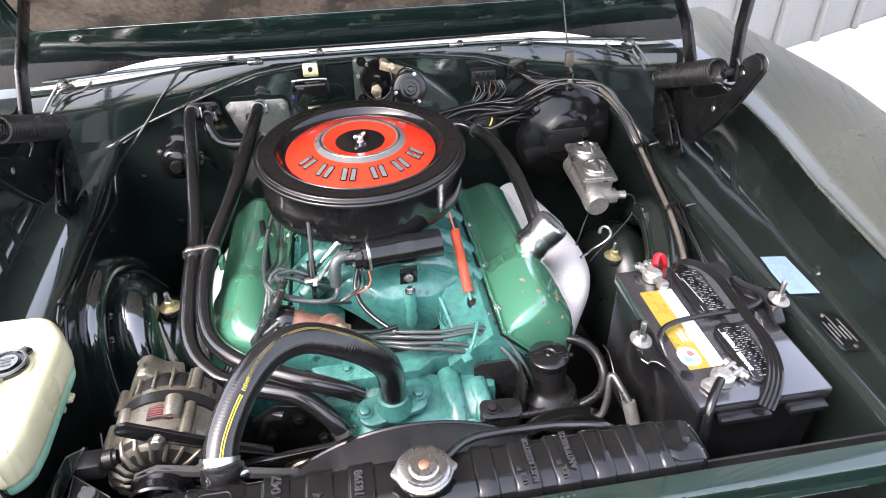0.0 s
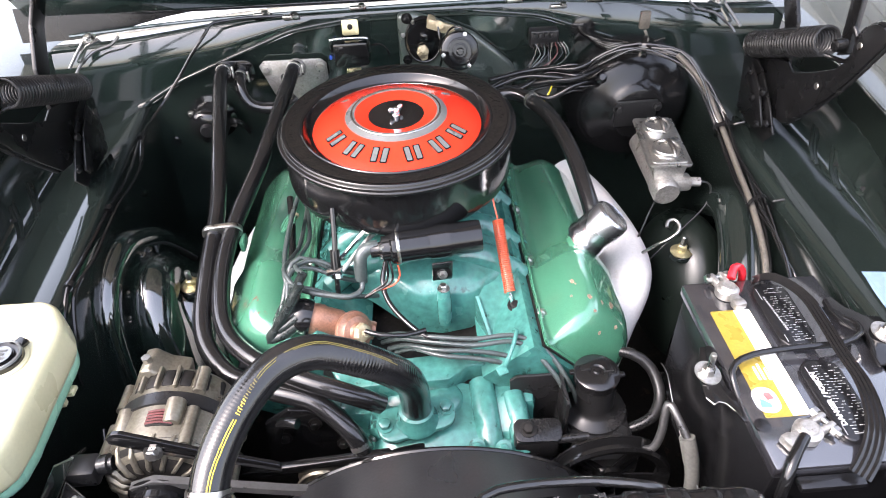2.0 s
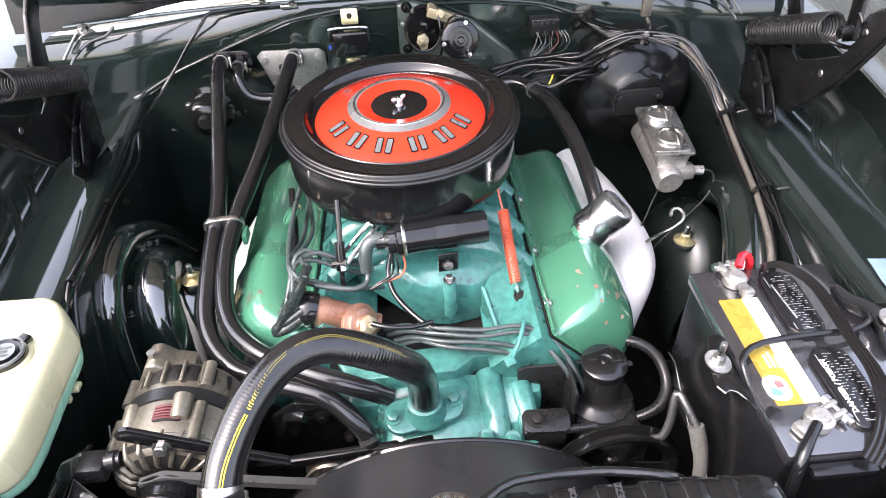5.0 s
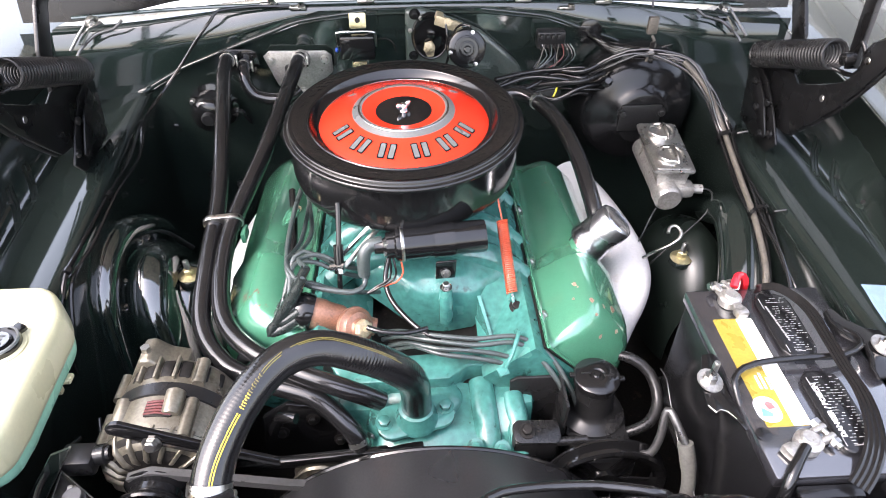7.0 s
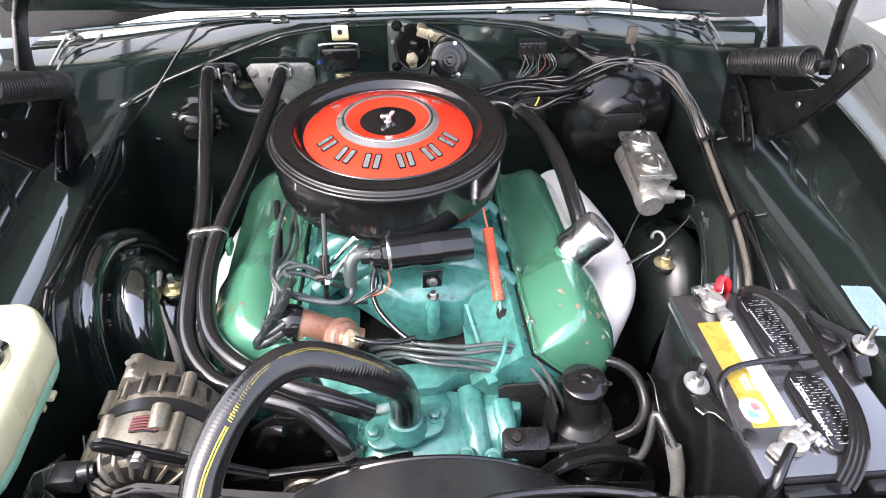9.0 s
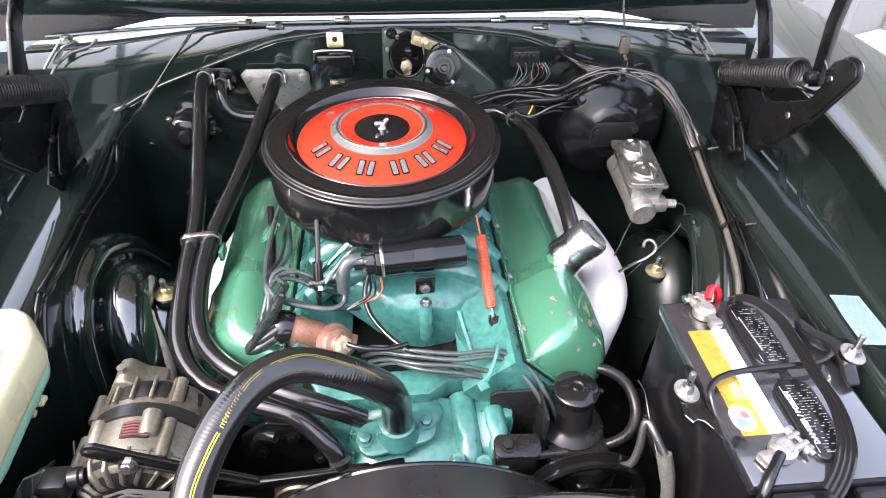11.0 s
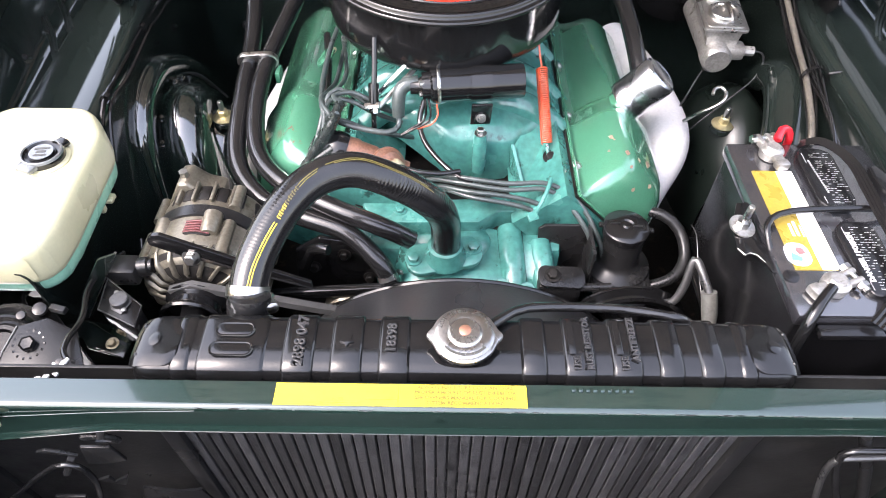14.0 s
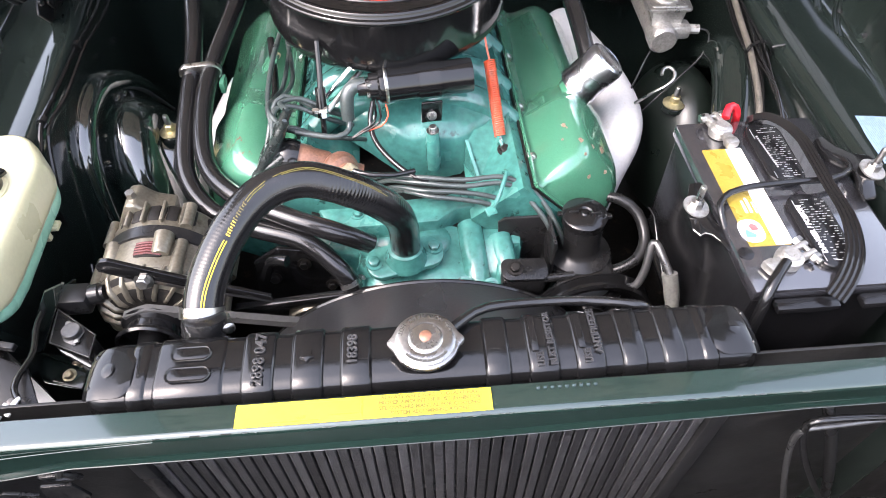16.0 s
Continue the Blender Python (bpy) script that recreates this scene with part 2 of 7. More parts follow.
def lathe(profile, seg=48, m=None, close=True):
    """A turned body about z, from rows of radius and height."""
    bm = bmesh.new()
    rings = []
    for r, z in profile:
        if r < 1e-6:
            rings.append([bm.verts.new((0, 0, z))])
        else:
            rings.append([bm.verts.new((r * math.cos(2 * math.pi * k / seg), r * math.sin(2 * math.pi * k / seg), z)) for k in range(seg)])
    for a, b in zip(rings, rings[1:]):
        for k in range(seg):
            q = (k + 1) % seg
            if len(a) == 1 and len(b) > 1:
                bm.faces.new((a[0], b[k], b[q]))
            elif len(b) == 1 and len(a) > 1:
                bm.faces.new((a[k], b[0], a[q]))
            elif len(a) > 1:
                bm.faces.new((a[k], b[k], b[q], a[q]))
    if close:
        for ring in (rings[0], rings[-1]):
            if len(ring) > 1:
                bm.faces.new(ring)
    return moved(bm, m) if m else bm


def axis(at, way):
    """The pose that lays z along way, at a place."""
    return Matrix.Translation(at) @ Vector(way).to_track_quat("Z", "Y").to_matrix().to_4x4()


def glide(points, step=0.012):
    """Points along a smooth curve through the points given."""
    p = [Vector(q) for q in points]
    p = [2 * p[0] - p[1]] + p + [2 * p[-1] - p[-2]]
    out = []
    for i in range(1, len(p) - 2):
        n = max(2, int((p[i + 1] - p[i]).length / step))
        for k in range(n):
            t = k / n
            out.append(0.5 * (2 * p[i] + (p[i + 1] - p[i - 1]) * t + (2 * p[i - 1] - 5 * p[i] + 4 * p[i + 1] - p[i + 2]) * t * t + (3 * p[i] - p[i - 1] - 3 * p[i + 1] + p[i + 2]) * t ** 3))
    return out + [p[-2]]


def tube(points, r, seg=12, step=0.012, smooth=True, ends=True, ribs=0.0):
    """A pipe, hose or wire through the points; r is one radius or a function of the way along (0 to 1)."""
    path = glide(points, step) if smooth else [Vector(q) for q in points]
    bm = bmesh.new()
    rings, side = [], None
    for i, q in enumerate(path):
        way = (path[min(i + 1, len(path) - 1)] - path[max(i - 1, 0)]).normalized()
        if side is None:
            side = way.orthogonal().normalized()
        side = (side - way * side.dot(way)).normalized()
        up = way.cross(side)
        rad = r(i / (len(path) - 1)) if callable(r) else r
        if ribs:
            rad += (ribs(i / (len(path) - 1)) if callable(ribs) else ribs) * (0.5 - 0.5 * math.cos(math.pi * i / 2))
        rings.append([bm.verts.new(q + (side * math.cos(2 * math.pi * k / seg) + up * math.sin(2 * math.pi * k / seg)) * rad) for k in range(seg)])
    for a, b in zip(rings, rings[1:]):
        for k in range(seg):
            bm.faces.new((a[k], a[(k + 1) % seg], b[(k + 1) % seg], b[k]))
    if ends:
        bm.faces.new(rings[0])
        bm.faces.new(rings[-1])
    return bm


def coil(a, b, r, wire, turns, seg=8, per=14):
    """A coil spring from a to b."""
    a, b = Vector(a), Vector(b)
    way = (b - a).normalized()
    s = way.orthogonal().normalized()
    u = way.cross(s)
    n = int(turns * per)
    pts = [a + (b - a) * (k / n) + (s * math.cos(2 * math.pi * k / per) + u * math.sin(2 * math.pi * k / per)) * r for k in range(n + 1)]
    return tube(pts, wire, seg, smooth=False)


def loft(sections, caps=True):
    """A skin over sections of equal numbers of points."""
    bm = bmesh.new()
    rings = [[bm.verts.new(q) for q in s] for s in sections]
    n = len(rings[0])
    for a, b in zip(rings, rings[1:]):
        for k in range(n):
            bm.faces.new((a[k], a[(k + 1) % n], b[(k + 1) % n], b[k]))
    if caps:
        bm.faces.new(rings[0])
        bm.faces.new(rings[-1])
    return bm


def sheet(sections, thick=0.0015):
    """An open skin over rows of points, with a thickness."""
    bm = bmesh.new()
    rows = [[bm.verts.new(q) for q in s] for s in sections]
    for a, b in zip(rows, rows[1:]):
        for k in range(len(a) - 1):
            bm.faces.new((a[k], a[k + 1], b[k + 1], b[k]))
    bmesh.ops.recalc_face_normals(bm, faces=bm.faces)
    bmesh.ops.solidify(bm, geom=bm.faces[:], thickness=thick)
    return bm


def bolt(at, way, r=0.007, high=0.006, washer=1.5):
    prof = [(0, 0), (r * washer, 0), (r * washer, 0.0016), (r * 0.98, 0.0018)]
    hexa = lathe([(0, 0.0016), (r, 0.0016), (r, high), (r * 0.8, high + 0.0012), (0, high + 0.0012)], 6)
    return moved(join(lathe(prof, 16, close=False), hexa), axis(at, way))


def wordbar(words, size, m, extrude=0.0006, bold=0.0, bevel=0.0):
    """Raised lettering as a mesh; its middle lies at the origin of m."""
    cu = bpy.data.curves.new("word", "FONT")
    cu.body, cu.size, cu.extrude, cu.align_x, cu.align_y, cu.resolution_u = words, size, extrude, "CENTER", "CENTER", 2
    cu.offset = bold
    cu.bevel_depth, cu.bevel_resolution = bevel, 1
    ob = bpy.data.objects.new("word", cu)
    me = bpy.data.meshes.new_from_object(ob)
    bm = bmesh.new()
    bm.from_mesh(me)
    bpy.data.objects.remove(ob)
    bpy.data.curves.remove(cu)
    bpy.data.meshes.remove(me)
    return moved(bm, m)


def bars(rows, m, high=0.0004):
    """Plain bars in the place of small print: rows of middle x, middle y, width, height."""
    return moved(join(*[box(w, hh, high, (x, y, 0), 0) for x, y, w, hh in rows]), m)


# ---- ground and surroundings ----
def uneven(m, low, high):
    """Lets the base colour differ from piece to piece."""
    n, l = m.node_tree.nodes, m.node_tree.links
    info, span, mul = n.new("ShaderNodeObjectInfo"), n.new("ShaderNodeMapRange"), n.new("ShaderNodeVectorMath")
    span.inputs["To Min"].default_value, span.inputs["To Max"].default_value = low, high
    mul.operation = "SCALE"
    base = n["Principled BSDF"].inputs["Base Color"]
    l.new(info.outputs["Random"], span.inputs["Value"])
    l.new(base.links[0].from_socket, mul.inputs[0])
    l.new(span.outputs[0], mul.inputs["Scale"])
    l.new(mul.outputs[0], base)


uneven(FINS, 0.45, 1.5)


def ground():
    bm = bmesh.new()
    bmesh.ops.create_grid(bm, x_segments=40, y_segments=40, size=60)
    solo("ground", bm, CONCRETE, "pale bright concrete lot under the car", "ground", kind="structure")


ground()


def building():
    # a grey ribbed metal hall behind the car, with a red panel near the ground
    b = thing("building", (4.5, 5.0, 0), "grey ribbed metal hall with a red panel", "building", kind="structure")
    m = pose(4.6, 4.75, 0, 0, 0, 24)
    part("wall", moved(box(22.0, 0.2, 7.0, (7.8, 0, 3.5), 0.01), m), WALLGREY, b)
    for k in range(44):
        part("wall_rib", moved(box(0.05, 0.04, 6.9, (-3.0 + 0.5 * k, -0.12, 3.45), 0.008), m), WALLGREY, b)
    part("eaves", moved(box(22.2, 0.5, 0.18, (7.8, -0.1, 7.08), 0.03), m), WALLGREY, b)
    part("red_panel", moved(box(0.6, 0.03, 0.25, (-0.3, -0.16, 0.35), 0.005), m), REDINK, b)


building()


# ---- the car's body round the engine bay ----
car = thing("car", (0, 1.0, 0), "dark green classic car with its hood raised over the engine", "car")


def body():
    # firewall: a broad panel that leans a little, bowed at its ends, with a rolled cowl above
    xs = [-0.80, -0.68, -0.56, -0.42, -0.2, 0.0, 0.2, 0.42, 0.56, 0.68, 0.80]
    rows = []

    def ease(v):
        v = min(1.0, max(0.0, v))
        return v * v * (3 - 2 * v)
    for z, dy in ((0.25, -0.03), (0.45, -0.01), (0.62, 0.0), (0.80, 0.0), (0.88, 0.002), (0.93, 0.003), (0.987, 0.0035)):
        rows.append([V(x, 1.456 + dy - 0.10 * max(0, abs(x) - 0.5), z - 0.07 * ease((abs(x - 0.02) - 0.2) / 0.3) * (z > 0.9)) for x in xs])
    part("firewall", sheet(rows, 0.003), BAY, car)
    folds = ((0.0, 0.986), (0.12, 0.984), (0.26, 0.968), (0.385, 0.926), (0.525, 0.873), (0.656, 0.803), (0.85, 0.780))

    def cowl(x, f, off=0.0):
        """A point on the cowl's front: f runs from the seam (0) down to the fold above the firewall (1)."""
        out = abs(x - 0.02)
        top = 0.994 - 0.030 * ease((out - 0.26) / 0.45)
        low = next(z0 + (z1 - z0) * (out - a0) / (a1 - a0) for (a0, z0), (a1, z1) in zip(folds, folds[1:]) if out <= a1)
        tall = top - low
        deep = min(0.019, 0.30 * tall)
        y = 1.464 - 0.09 * max(0, out - 0.42) ** 1.15 - deep * (1 - (1 - min(1, f / min(0.7, 0.052 / tall))) ** 2) - off
        return V(x, y + 0.17 * tall * max(0, f - min(0.7, 0.052 / tall)), top - tall * f)
    xs = [0.02 - 0.76 + 1.52 * k / 64 for k in range(65)]
    rows = [[cowl(x, 0) + V(0, 0.10, -0.012) for x in xs], [cowl(x, 0) + V(0, 0.02, 0.0) for x in xs]]
    rows += [[cowl(x, f) for x in xs] for f in (0.0, 0.05, 0.1, 0.15, 0.2, 0.26, 0.33, 0.41, 0.5, 0.6, 0.7, 0.8, 0.9, 1.0)]
    rows += [[V(x, 1.452 - 0.09 * max(0, abs(x - 0.02) - 0.42) ** 1.15, cowl(x, 1).z - 0.006) for x in xs]]
    part("cowl_panel", sheet(rows, 0.003), COWL, car, "glossy dark green cowl panel", smooth=60)
    for s in (-1, 1):
        part("firewall_brace", tube([cowl(0.02 + s * (0.12 + 0.05 * k), 1, 0.002) for k in range(12)], 0.0045, 10), BAY, car)
        random.seed(17 + s)
        lumps = [cowl(0.02 + s * (0.60 + 0.012 * k), 1, 0.004) + V(0, random.uniform(-0.003, 0.003), random.uniform(-0.006, 0.006)) for k in range(12)]
        part("sealer_bead", tube(lumps, 0.006, 8), ARCH, car)
    part("cowl_seam", tube([(-0.70, 1.455, 0.983), (-0.42, 1.474, 0.993), (0, 1.478, 0.996), (0.42, 1.474, 0.993), (0.70, 1.455, 0.983)], 0.004, 8), GREEN, car)
    lips = ((0.10, 0.700), (0.45, 0.706), (0.62, 0.724), (0.82, 0.750), (1.0, 0.788), (1.14, 0.806), (1.3, 0.812), (1.75, 0.812))

    def lip_at(y, s):
        for (y0, l0), (y1, l1) in zip(lips, lips[1:]):
            if y <= y1:
                return l0 + (l1 - l0) * (y - y0) / (y1 - y0) - (0.0 if s > 0 else 0.04)

    def edge_at(y, s):
        return 0.611 + 0.006 * (y - 0.9) if s > 0 else 0.545 + 0.075 * (y - 0.85)

    def shelf(y, s):
        return min(0.120, lip_at(y, s) - 0.030 - edge_at(y, s))

    def slope(y, s, u, up=0.0):
        """A point on the panel that climbs from the shelf's crease to the fender's lip."""
        x0, x1 = edge_at(y, s) + shelf(y, s), lip_at(y, s) - 0.006
        z0, z1 = 0.799 + 0.012 * (y - 0.8), 0.852 + 0.03 * min(1, max(0, (y - 0.3) / 0.9))
        return V(s * (x0 + (x1 - x0) * u), y, z0 + (z1 - z0) * u ** 4 + up)
    for s in (-1, 1):
        # inner fender: wall, rolled edge, shelf, crease and the sloping outer panel
        rows = []
        for k in range(25):
            y = (0.36 if s > 0 else 0.52) + (1.46 - (0.36 if s > 0 else 0.52)) * k / 24
            e, zt, w = edge_at(y, s), 0.815 + 0.012 * (y - 0.8), shelf(y, s)
            prof = [(e + 0.004, 0.18), (e + 0.002, 0.45), (e - 0.002, 0.70), (e - 0.0035, zt - 0.024), (e - 0.002, zt - 0.010), (e + 0.003, zt - 0.003), (e + 0.012, zt), (e + 0.4 * w, zt - 0.006), (e + 0.75 * w, zt - 0.013), (e + 0.95 * w, zt - 0.016), (e + w, zt - 0.016)]
            rows.append([V(s * x, y, z) for x, z in prof] + [slope(y, s, u) for u in (0.06, 0.3, 0.6, 0.97)])
        part("inner_fender", sheet(rows, 0.0025), INNER, car, "glossy dark green inner fender with a shelf along its top", smooth=60)
        # fender: top skin, flange turned down to the sloping panel
        rows = []
        for y in (0.12, 0.3, 0.45, 0.62, 0.72, 0.82, 0.91, 1.0, 1.07, 1.14, 1.22, 1.3, 1.5, 1.75):
            lip = lip_at(y, s)
            zt = 0.905 + 0.03 * min(1, max(0, (y - 0.3) / 0.9))
            prof = [(lip - 0.006, zt - 0.062), (lip - 0.003, zt - 0.035), (lip - 0.002, zt - 0.006), (lip + 0.004, zt), (lip + 0.05, zt + 0.012), (lip + 0.12, zt + 0.024), (lip + 0.2, zt + 0.030), (lip + 0.235, zt + 0.018), (lip + 0.255, zt - 0.02), (lip + 0.262, zt - 0.12), (lip + 0.255, zt - 0.3), (lip + 0.22, 0.35)]
            rows.append([V(s * x, y, z) for x, z in prof])
        # the lip shares the fender's paint; its shade is put into a darker colour
        part("fender_lip", sheet([r[:3] for r in rows], 0.003), DULLGREEN, car, "dark green turned-down fender lip, darkened for its shade")
        # edge and top skin carry the sky's reflection in their pale base colour
        part("lip_edge", tube([r[2] + V(0, 0, 0.004) for r in rows], 0.0026, 8), SKYFENDER, car, "rolled fender edge, painted pale for its sky reflection")
        part("fender", sheet([[r[2] + V(0, 0, 0.002)] + r[3:] for r in rows], 0.003), SKYFENDER, car, "glossy green metallic front fender, sky reflection painted grey-green")
        # pressed ribs, braces, sealer bead and plugs of the sloping panel
        for u in (0.30, 0.36):
            part("channel_rib", tube([slope(y, s, u, 0.001) for y in (0.46, 0.6, 0.75, 0.9, 0.985)], 0.0026, 8), BAY, car)
        for y0, y1 in ((0.985, 1.085), (1.065, 1.165)):
            for d in (0.0, 0.014):
                part("channel_brace", tube([slope(y0 + d, s, 0.02, 0.001), slope((y0 + y1) / 2 + d, s, 0.34, 0.002), slope(y1 + d, s, 0.72, 0.001)], 0.0042, 8), DULLGREEN, car)
        part("crease", tube([slope(y, s, 0.0, 0.001) for y in (0.45, 0.7, 0.95, 1.2, 1.4)], 0.0022, 6), BAY, car)
        random.seed(31 + s)
        for u in (0.86, 0.95):
            bead = [slope(0.5 + 0.028 * k, s, u + random.uniform(-0.025, 0.025), 0.001 + random.uniform(0, 0.001)) for k in range(32)]
            part("sealer_bead", tube(bead, 0.0024 if u > 0.9 else 0.0015, 6), BAY, car)
        for y, u in ((1.05, 0.48), (0.965, 0.62), (0.72, 0.65)):
            part("plug", lathe([(0.012, 0), (0.011, 0.003), (0.006, 0.005), (0, 0.005)], 16, axis(slope(y, s, u), (-s * 0.5, -0.1, 1))), BAY, car)
            part("bolt", bolt(slope(y, s, u, 0.003), (-s * 0.5, -0.1, 1), 0.005, 0.005), SATIN, car)
    # radiator support: tie bar with a top flange and a front face
    rows = []
    for x in (-0.72, -0.6, -0.5, -0.45, -0.40, -0.34, -0.2, 0.0, 0.05, 0.2, 0.36, 0.45, 0.6, 0.72):
        dip = 0.034 * min(1, max(0, (-x - 0.34) / 0.16)) - 0.011 * min(1, max(0, (x - 0.05) / 0.3))
        rows.append([V(x, 0.360, 0.845), V(x, 0.3575, 0.861), V(x, 0.3555, 0.8637), V(x, 0.3535, 0.8641), V(x, 0.3325, 0.8650), V(x, 0.3305, 0.8650), V(x, 0.3282, 0.8643), V(x, 0.3268, 0.8622), V(x, 0.3263, 0.8600), V(x, 0.3264, 0.8580), V(x, 0.3270, 0.831 - dip), V(x, 0.3268, 0.827 - dip), V(x, 0.3245, 0.8235 - dip), V(x, 0.3240, 0.8205 - dip), V(x, 0.3275, 0.819 - dip)])
    part("radiator_support", sheet(rows, 0.002), GREEN, car, "glossy dark green radiator support bar")
    for x0, x1 in ((-0.70, -0.345), (0.345, 0.70)):
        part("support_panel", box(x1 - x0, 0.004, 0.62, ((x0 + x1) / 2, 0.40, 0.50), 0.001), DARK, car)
    part("lower_crossmember", box(1.4, 0.08, 0.08, (0, 0.40, 0.24), 0.01), BAY, car)
    part("splash_floor", box(1.5, 1.2, 0.01, (0, 0.95, 0.20), 0.002), GRIMESHADE, car)


body()


def hood():
    # raised hood: outer skin, inner frame, insulation pad; it hinges at the cowl
    h = thing("hood", (0, 1.55, 1.04), "raised dark green hood with a stained fibre insulation pad underneath", "hood")
    turn = Matrix.Translation((0, 1.496, 1.002)) @ pose(0, 0, 0, -52, 0, 0)
    prof = rounded(1.64, 1.25, 0.08)
    skin = prism([(x, y - 0.62) for x, y in prof], 0.004, Matrix.Translation((0, 0, 0.028)), 0.001)
    part("skin", moved(skin, turn), GREEN, h)
    frame_bits = [box(1.58, 0.12, 0.024, (0, -0.065, 0.012), 0.008), box(1.58, 0.10, 0.024, (0, -1.17, 0.012), 0.008)]
    frame_bits += [box(0.12, 1.1, 0.024, (x, -0.62, 0.012), 0.008) for x in (-0.73, 0.73)]
    part("inner_frame", moved(join(*frame_bits), turn), GREEN, h)
    part("insulation_pad", moved(box(1.34, 1.0, 0.016, (0, -0.62, 0.012), 0.006), turn), PAD, h, "stained brown fibre insulation pad")
    rows = []
    for k in range(33):
        x = -0.81 + 1.62 * k / 32
        v = min(1, max(0, (abs(x) - 0.42) / 0.30))
        fall = 0.034 * v * v * (3 - 2 * v)
        rows.append([V(x, 1.502 - 0.3 * fall, 1.034), V(x, 1.498 - 0.5 * fall, 1.017 - 0.6 * fall), V(x, 1.499 - 0.7 * fall, 1.009 - 1.1 * fall), V(x, 1.514 - 0.7 * fall, 1.008 - 1.1 * fall)])
    # green hood metal; the dark bay it reflects is painted in as dull black
    part("rear_flange", sheet(rows, 0.003), HINGEBLACK, h, "rolled rear edge of the hood, its dark bay reflection painted black", smooth=60)
    part("edge_bead", moved(tube([(-0.70, -0.012, 0.004), (0, -0.004, 0.004), (0.70, -0.012, 0.004)], 0.006, 8), turn), BLACK, h)
    return h


HOOD = hood()


def radiator():
    r = thing("radiator", (0, 0.42, 0.3), "black radiator with a ribbed top tank and vertical tubes", "radiator")
    # top tank: rounded body with raised ribs across it
    rows = []
    n = 110
    for i in range(n + 1):
        x = -0.338 * math.cos(math.pi * i / n) if i in (0, n) else (-0.337 + 0.674 * i / n)
        k = min(1.0, (0.338 - abs(x)) / 0.030)
        k = math.sqrt(max(0.0, 1 - (1 - k) ** 2)) * 0.35 + 0.65
        z1, y0, y1 = 0.80 + 0.055 * k, 0.405 - 0.036 * k, 0.405 + 0.036 * k
        rows.append([V(x, y0, 0.78), V(x, y0, z1 - 0.018), V(x, y0 + 0.002, z1 - 0.009), V(x, y0 + 0.007, z1 - 0.003), V(x, y0 + 0.015, z1), V(x, y1 - 0.014, z1 + 0.002), V(x, y1 - 0.006, z1 - 0.001), V(x, y1 - 0.001, z1 - 0.008), V(x, y1, z1 - 0.016), V(x, y1, 0.78)])
    tank = part("top_tank", loft(rows), BLACK, r, "glossy black stamped top tank")
    # raised bands pressed across the tank
    def band(x0, x1, high):
        rows = []
        for x, h in ((x0 - 0.0045, -0.001), (x0 - 0.0015, high * 0.8), (x0, high), (x1, high), (x1 + 0.0015, high * 0.8), (x1 + 0.0045, -0.001)):
            rows.append([V(x, 0.369 - h, 0.785), V(x, 0.369 - h, 0.836), V(x, 0.371 - 0.8 * h, 0.846 + 0.6 * h), V(x, 0.376 - 0.4 * h, 0.852 + h), V(x, 0.384, 0.855 + h), V(x, 0.427, 0.857 + h), V(x, 0.435 + 0.4 * h, 0.854 + h), V(x, 0.440 + 0.8 * h, 0.847 + 0.6 * h), V(x, 0.441 + h, 0.838), V(x, 0.441 + h, 0.785)])
        return loft(rows)
    for x0, x1 in ((-0.178, -0.153), (-0.130, -0.105), (-0.082, -0.058), (0.060, 0.079), (0.103, 0.127), (0.150, 0.173), (0.196, 0.214), (0.237, 0.254)):
        part("rib", band(x0, x1, 0.0032), BLACK, tank)
    part("rib", band(-0.262, -0.202, 0.0024), BLACK, tank)
    part("rib", band(-0.288, -0.276, 0.0018), BLACK, tank)
    part("rib", band(0.277, 0.286, 0.0018), BLACK, tank)
    for s in (-1, 1):
        rows = []
        for k in range(13):
            x = 0.286 + 0.047 * k / 12
            cut = 0.009 * (1 - min(1.0, k / 3.0)) ** 2 + 0.004 * (max(0, k - 9) / 3) ** 2
            drop = 0.0 if x < 0.312 else 0.0195 * (1 - math.sqrt(max(0.0, 1 - ((x - 0.312) / 0.026) ** 2)))
            rows.append([V(s * x, 0.375 + cut + (0.056 - 2 * cut) * j / 8, 0.8592 - drop - 0.0030 * abs(j / 4 - 1) ** 4) for j in range(9)])
        part("end_plate", sheet(rows, 0.0022), BLACK, tank, smooth=60)
        part("pressed_peak", lathe([(0.008, 0.0), (0.006, 0.0005), (0.002, 0.0012), (0, 0.0013)], 24, pose(s * 0.312, 0.404, 0.8592, 0, s * 12, 0)), BLACK, tank, smooth=60)
        for y in (0.388, 0.422):
            part("stud", lathe([(0.003, 0), (0.0025, 0.0015), (0, 0.002)], 12, axis((s * 0.327, y, 0.8545), (s * 0.6, 0, 1))), BLACK, tank)
    for y, w in ((0.3935, 0.042), (0.4165, 0.038)):
        ring = rounded(w, 0.015, 0.0072)
        part("boss", join(prism(ring, 0.0016, pose(-0.232, y, 0.8585), 0.0006), tube([(-0.232 + u, y + v, 0.8600) for u, v in ring + ring[:1]], 0.0013, 6, smooth=False)), BLACK, tank)
    # core: fin bank with rows of tubes before it
    part("core", box(0.655, 0.05, 0.46, (0, 0.415, 0.55), 0.002), SATIN, r)
    for i in range(46):
        x = -0.322 + 0.644 * i / 45
        part("fin_strip", box(0.0116, 0.007, 0.45, (x, 0.387, 0.55), 0.001, 1), FINS, r)
    for s in (-1, 1):
        part("side_bracket", box(0.022, 0.066, 0.47, (s * 0.340, 0.41, 0.55), 0.003), SATIN, r)
    part("lower_tank", box(0.66, 0.07, 0.05, (0, 0.405, 0.30), 0.01), BLACK, r)
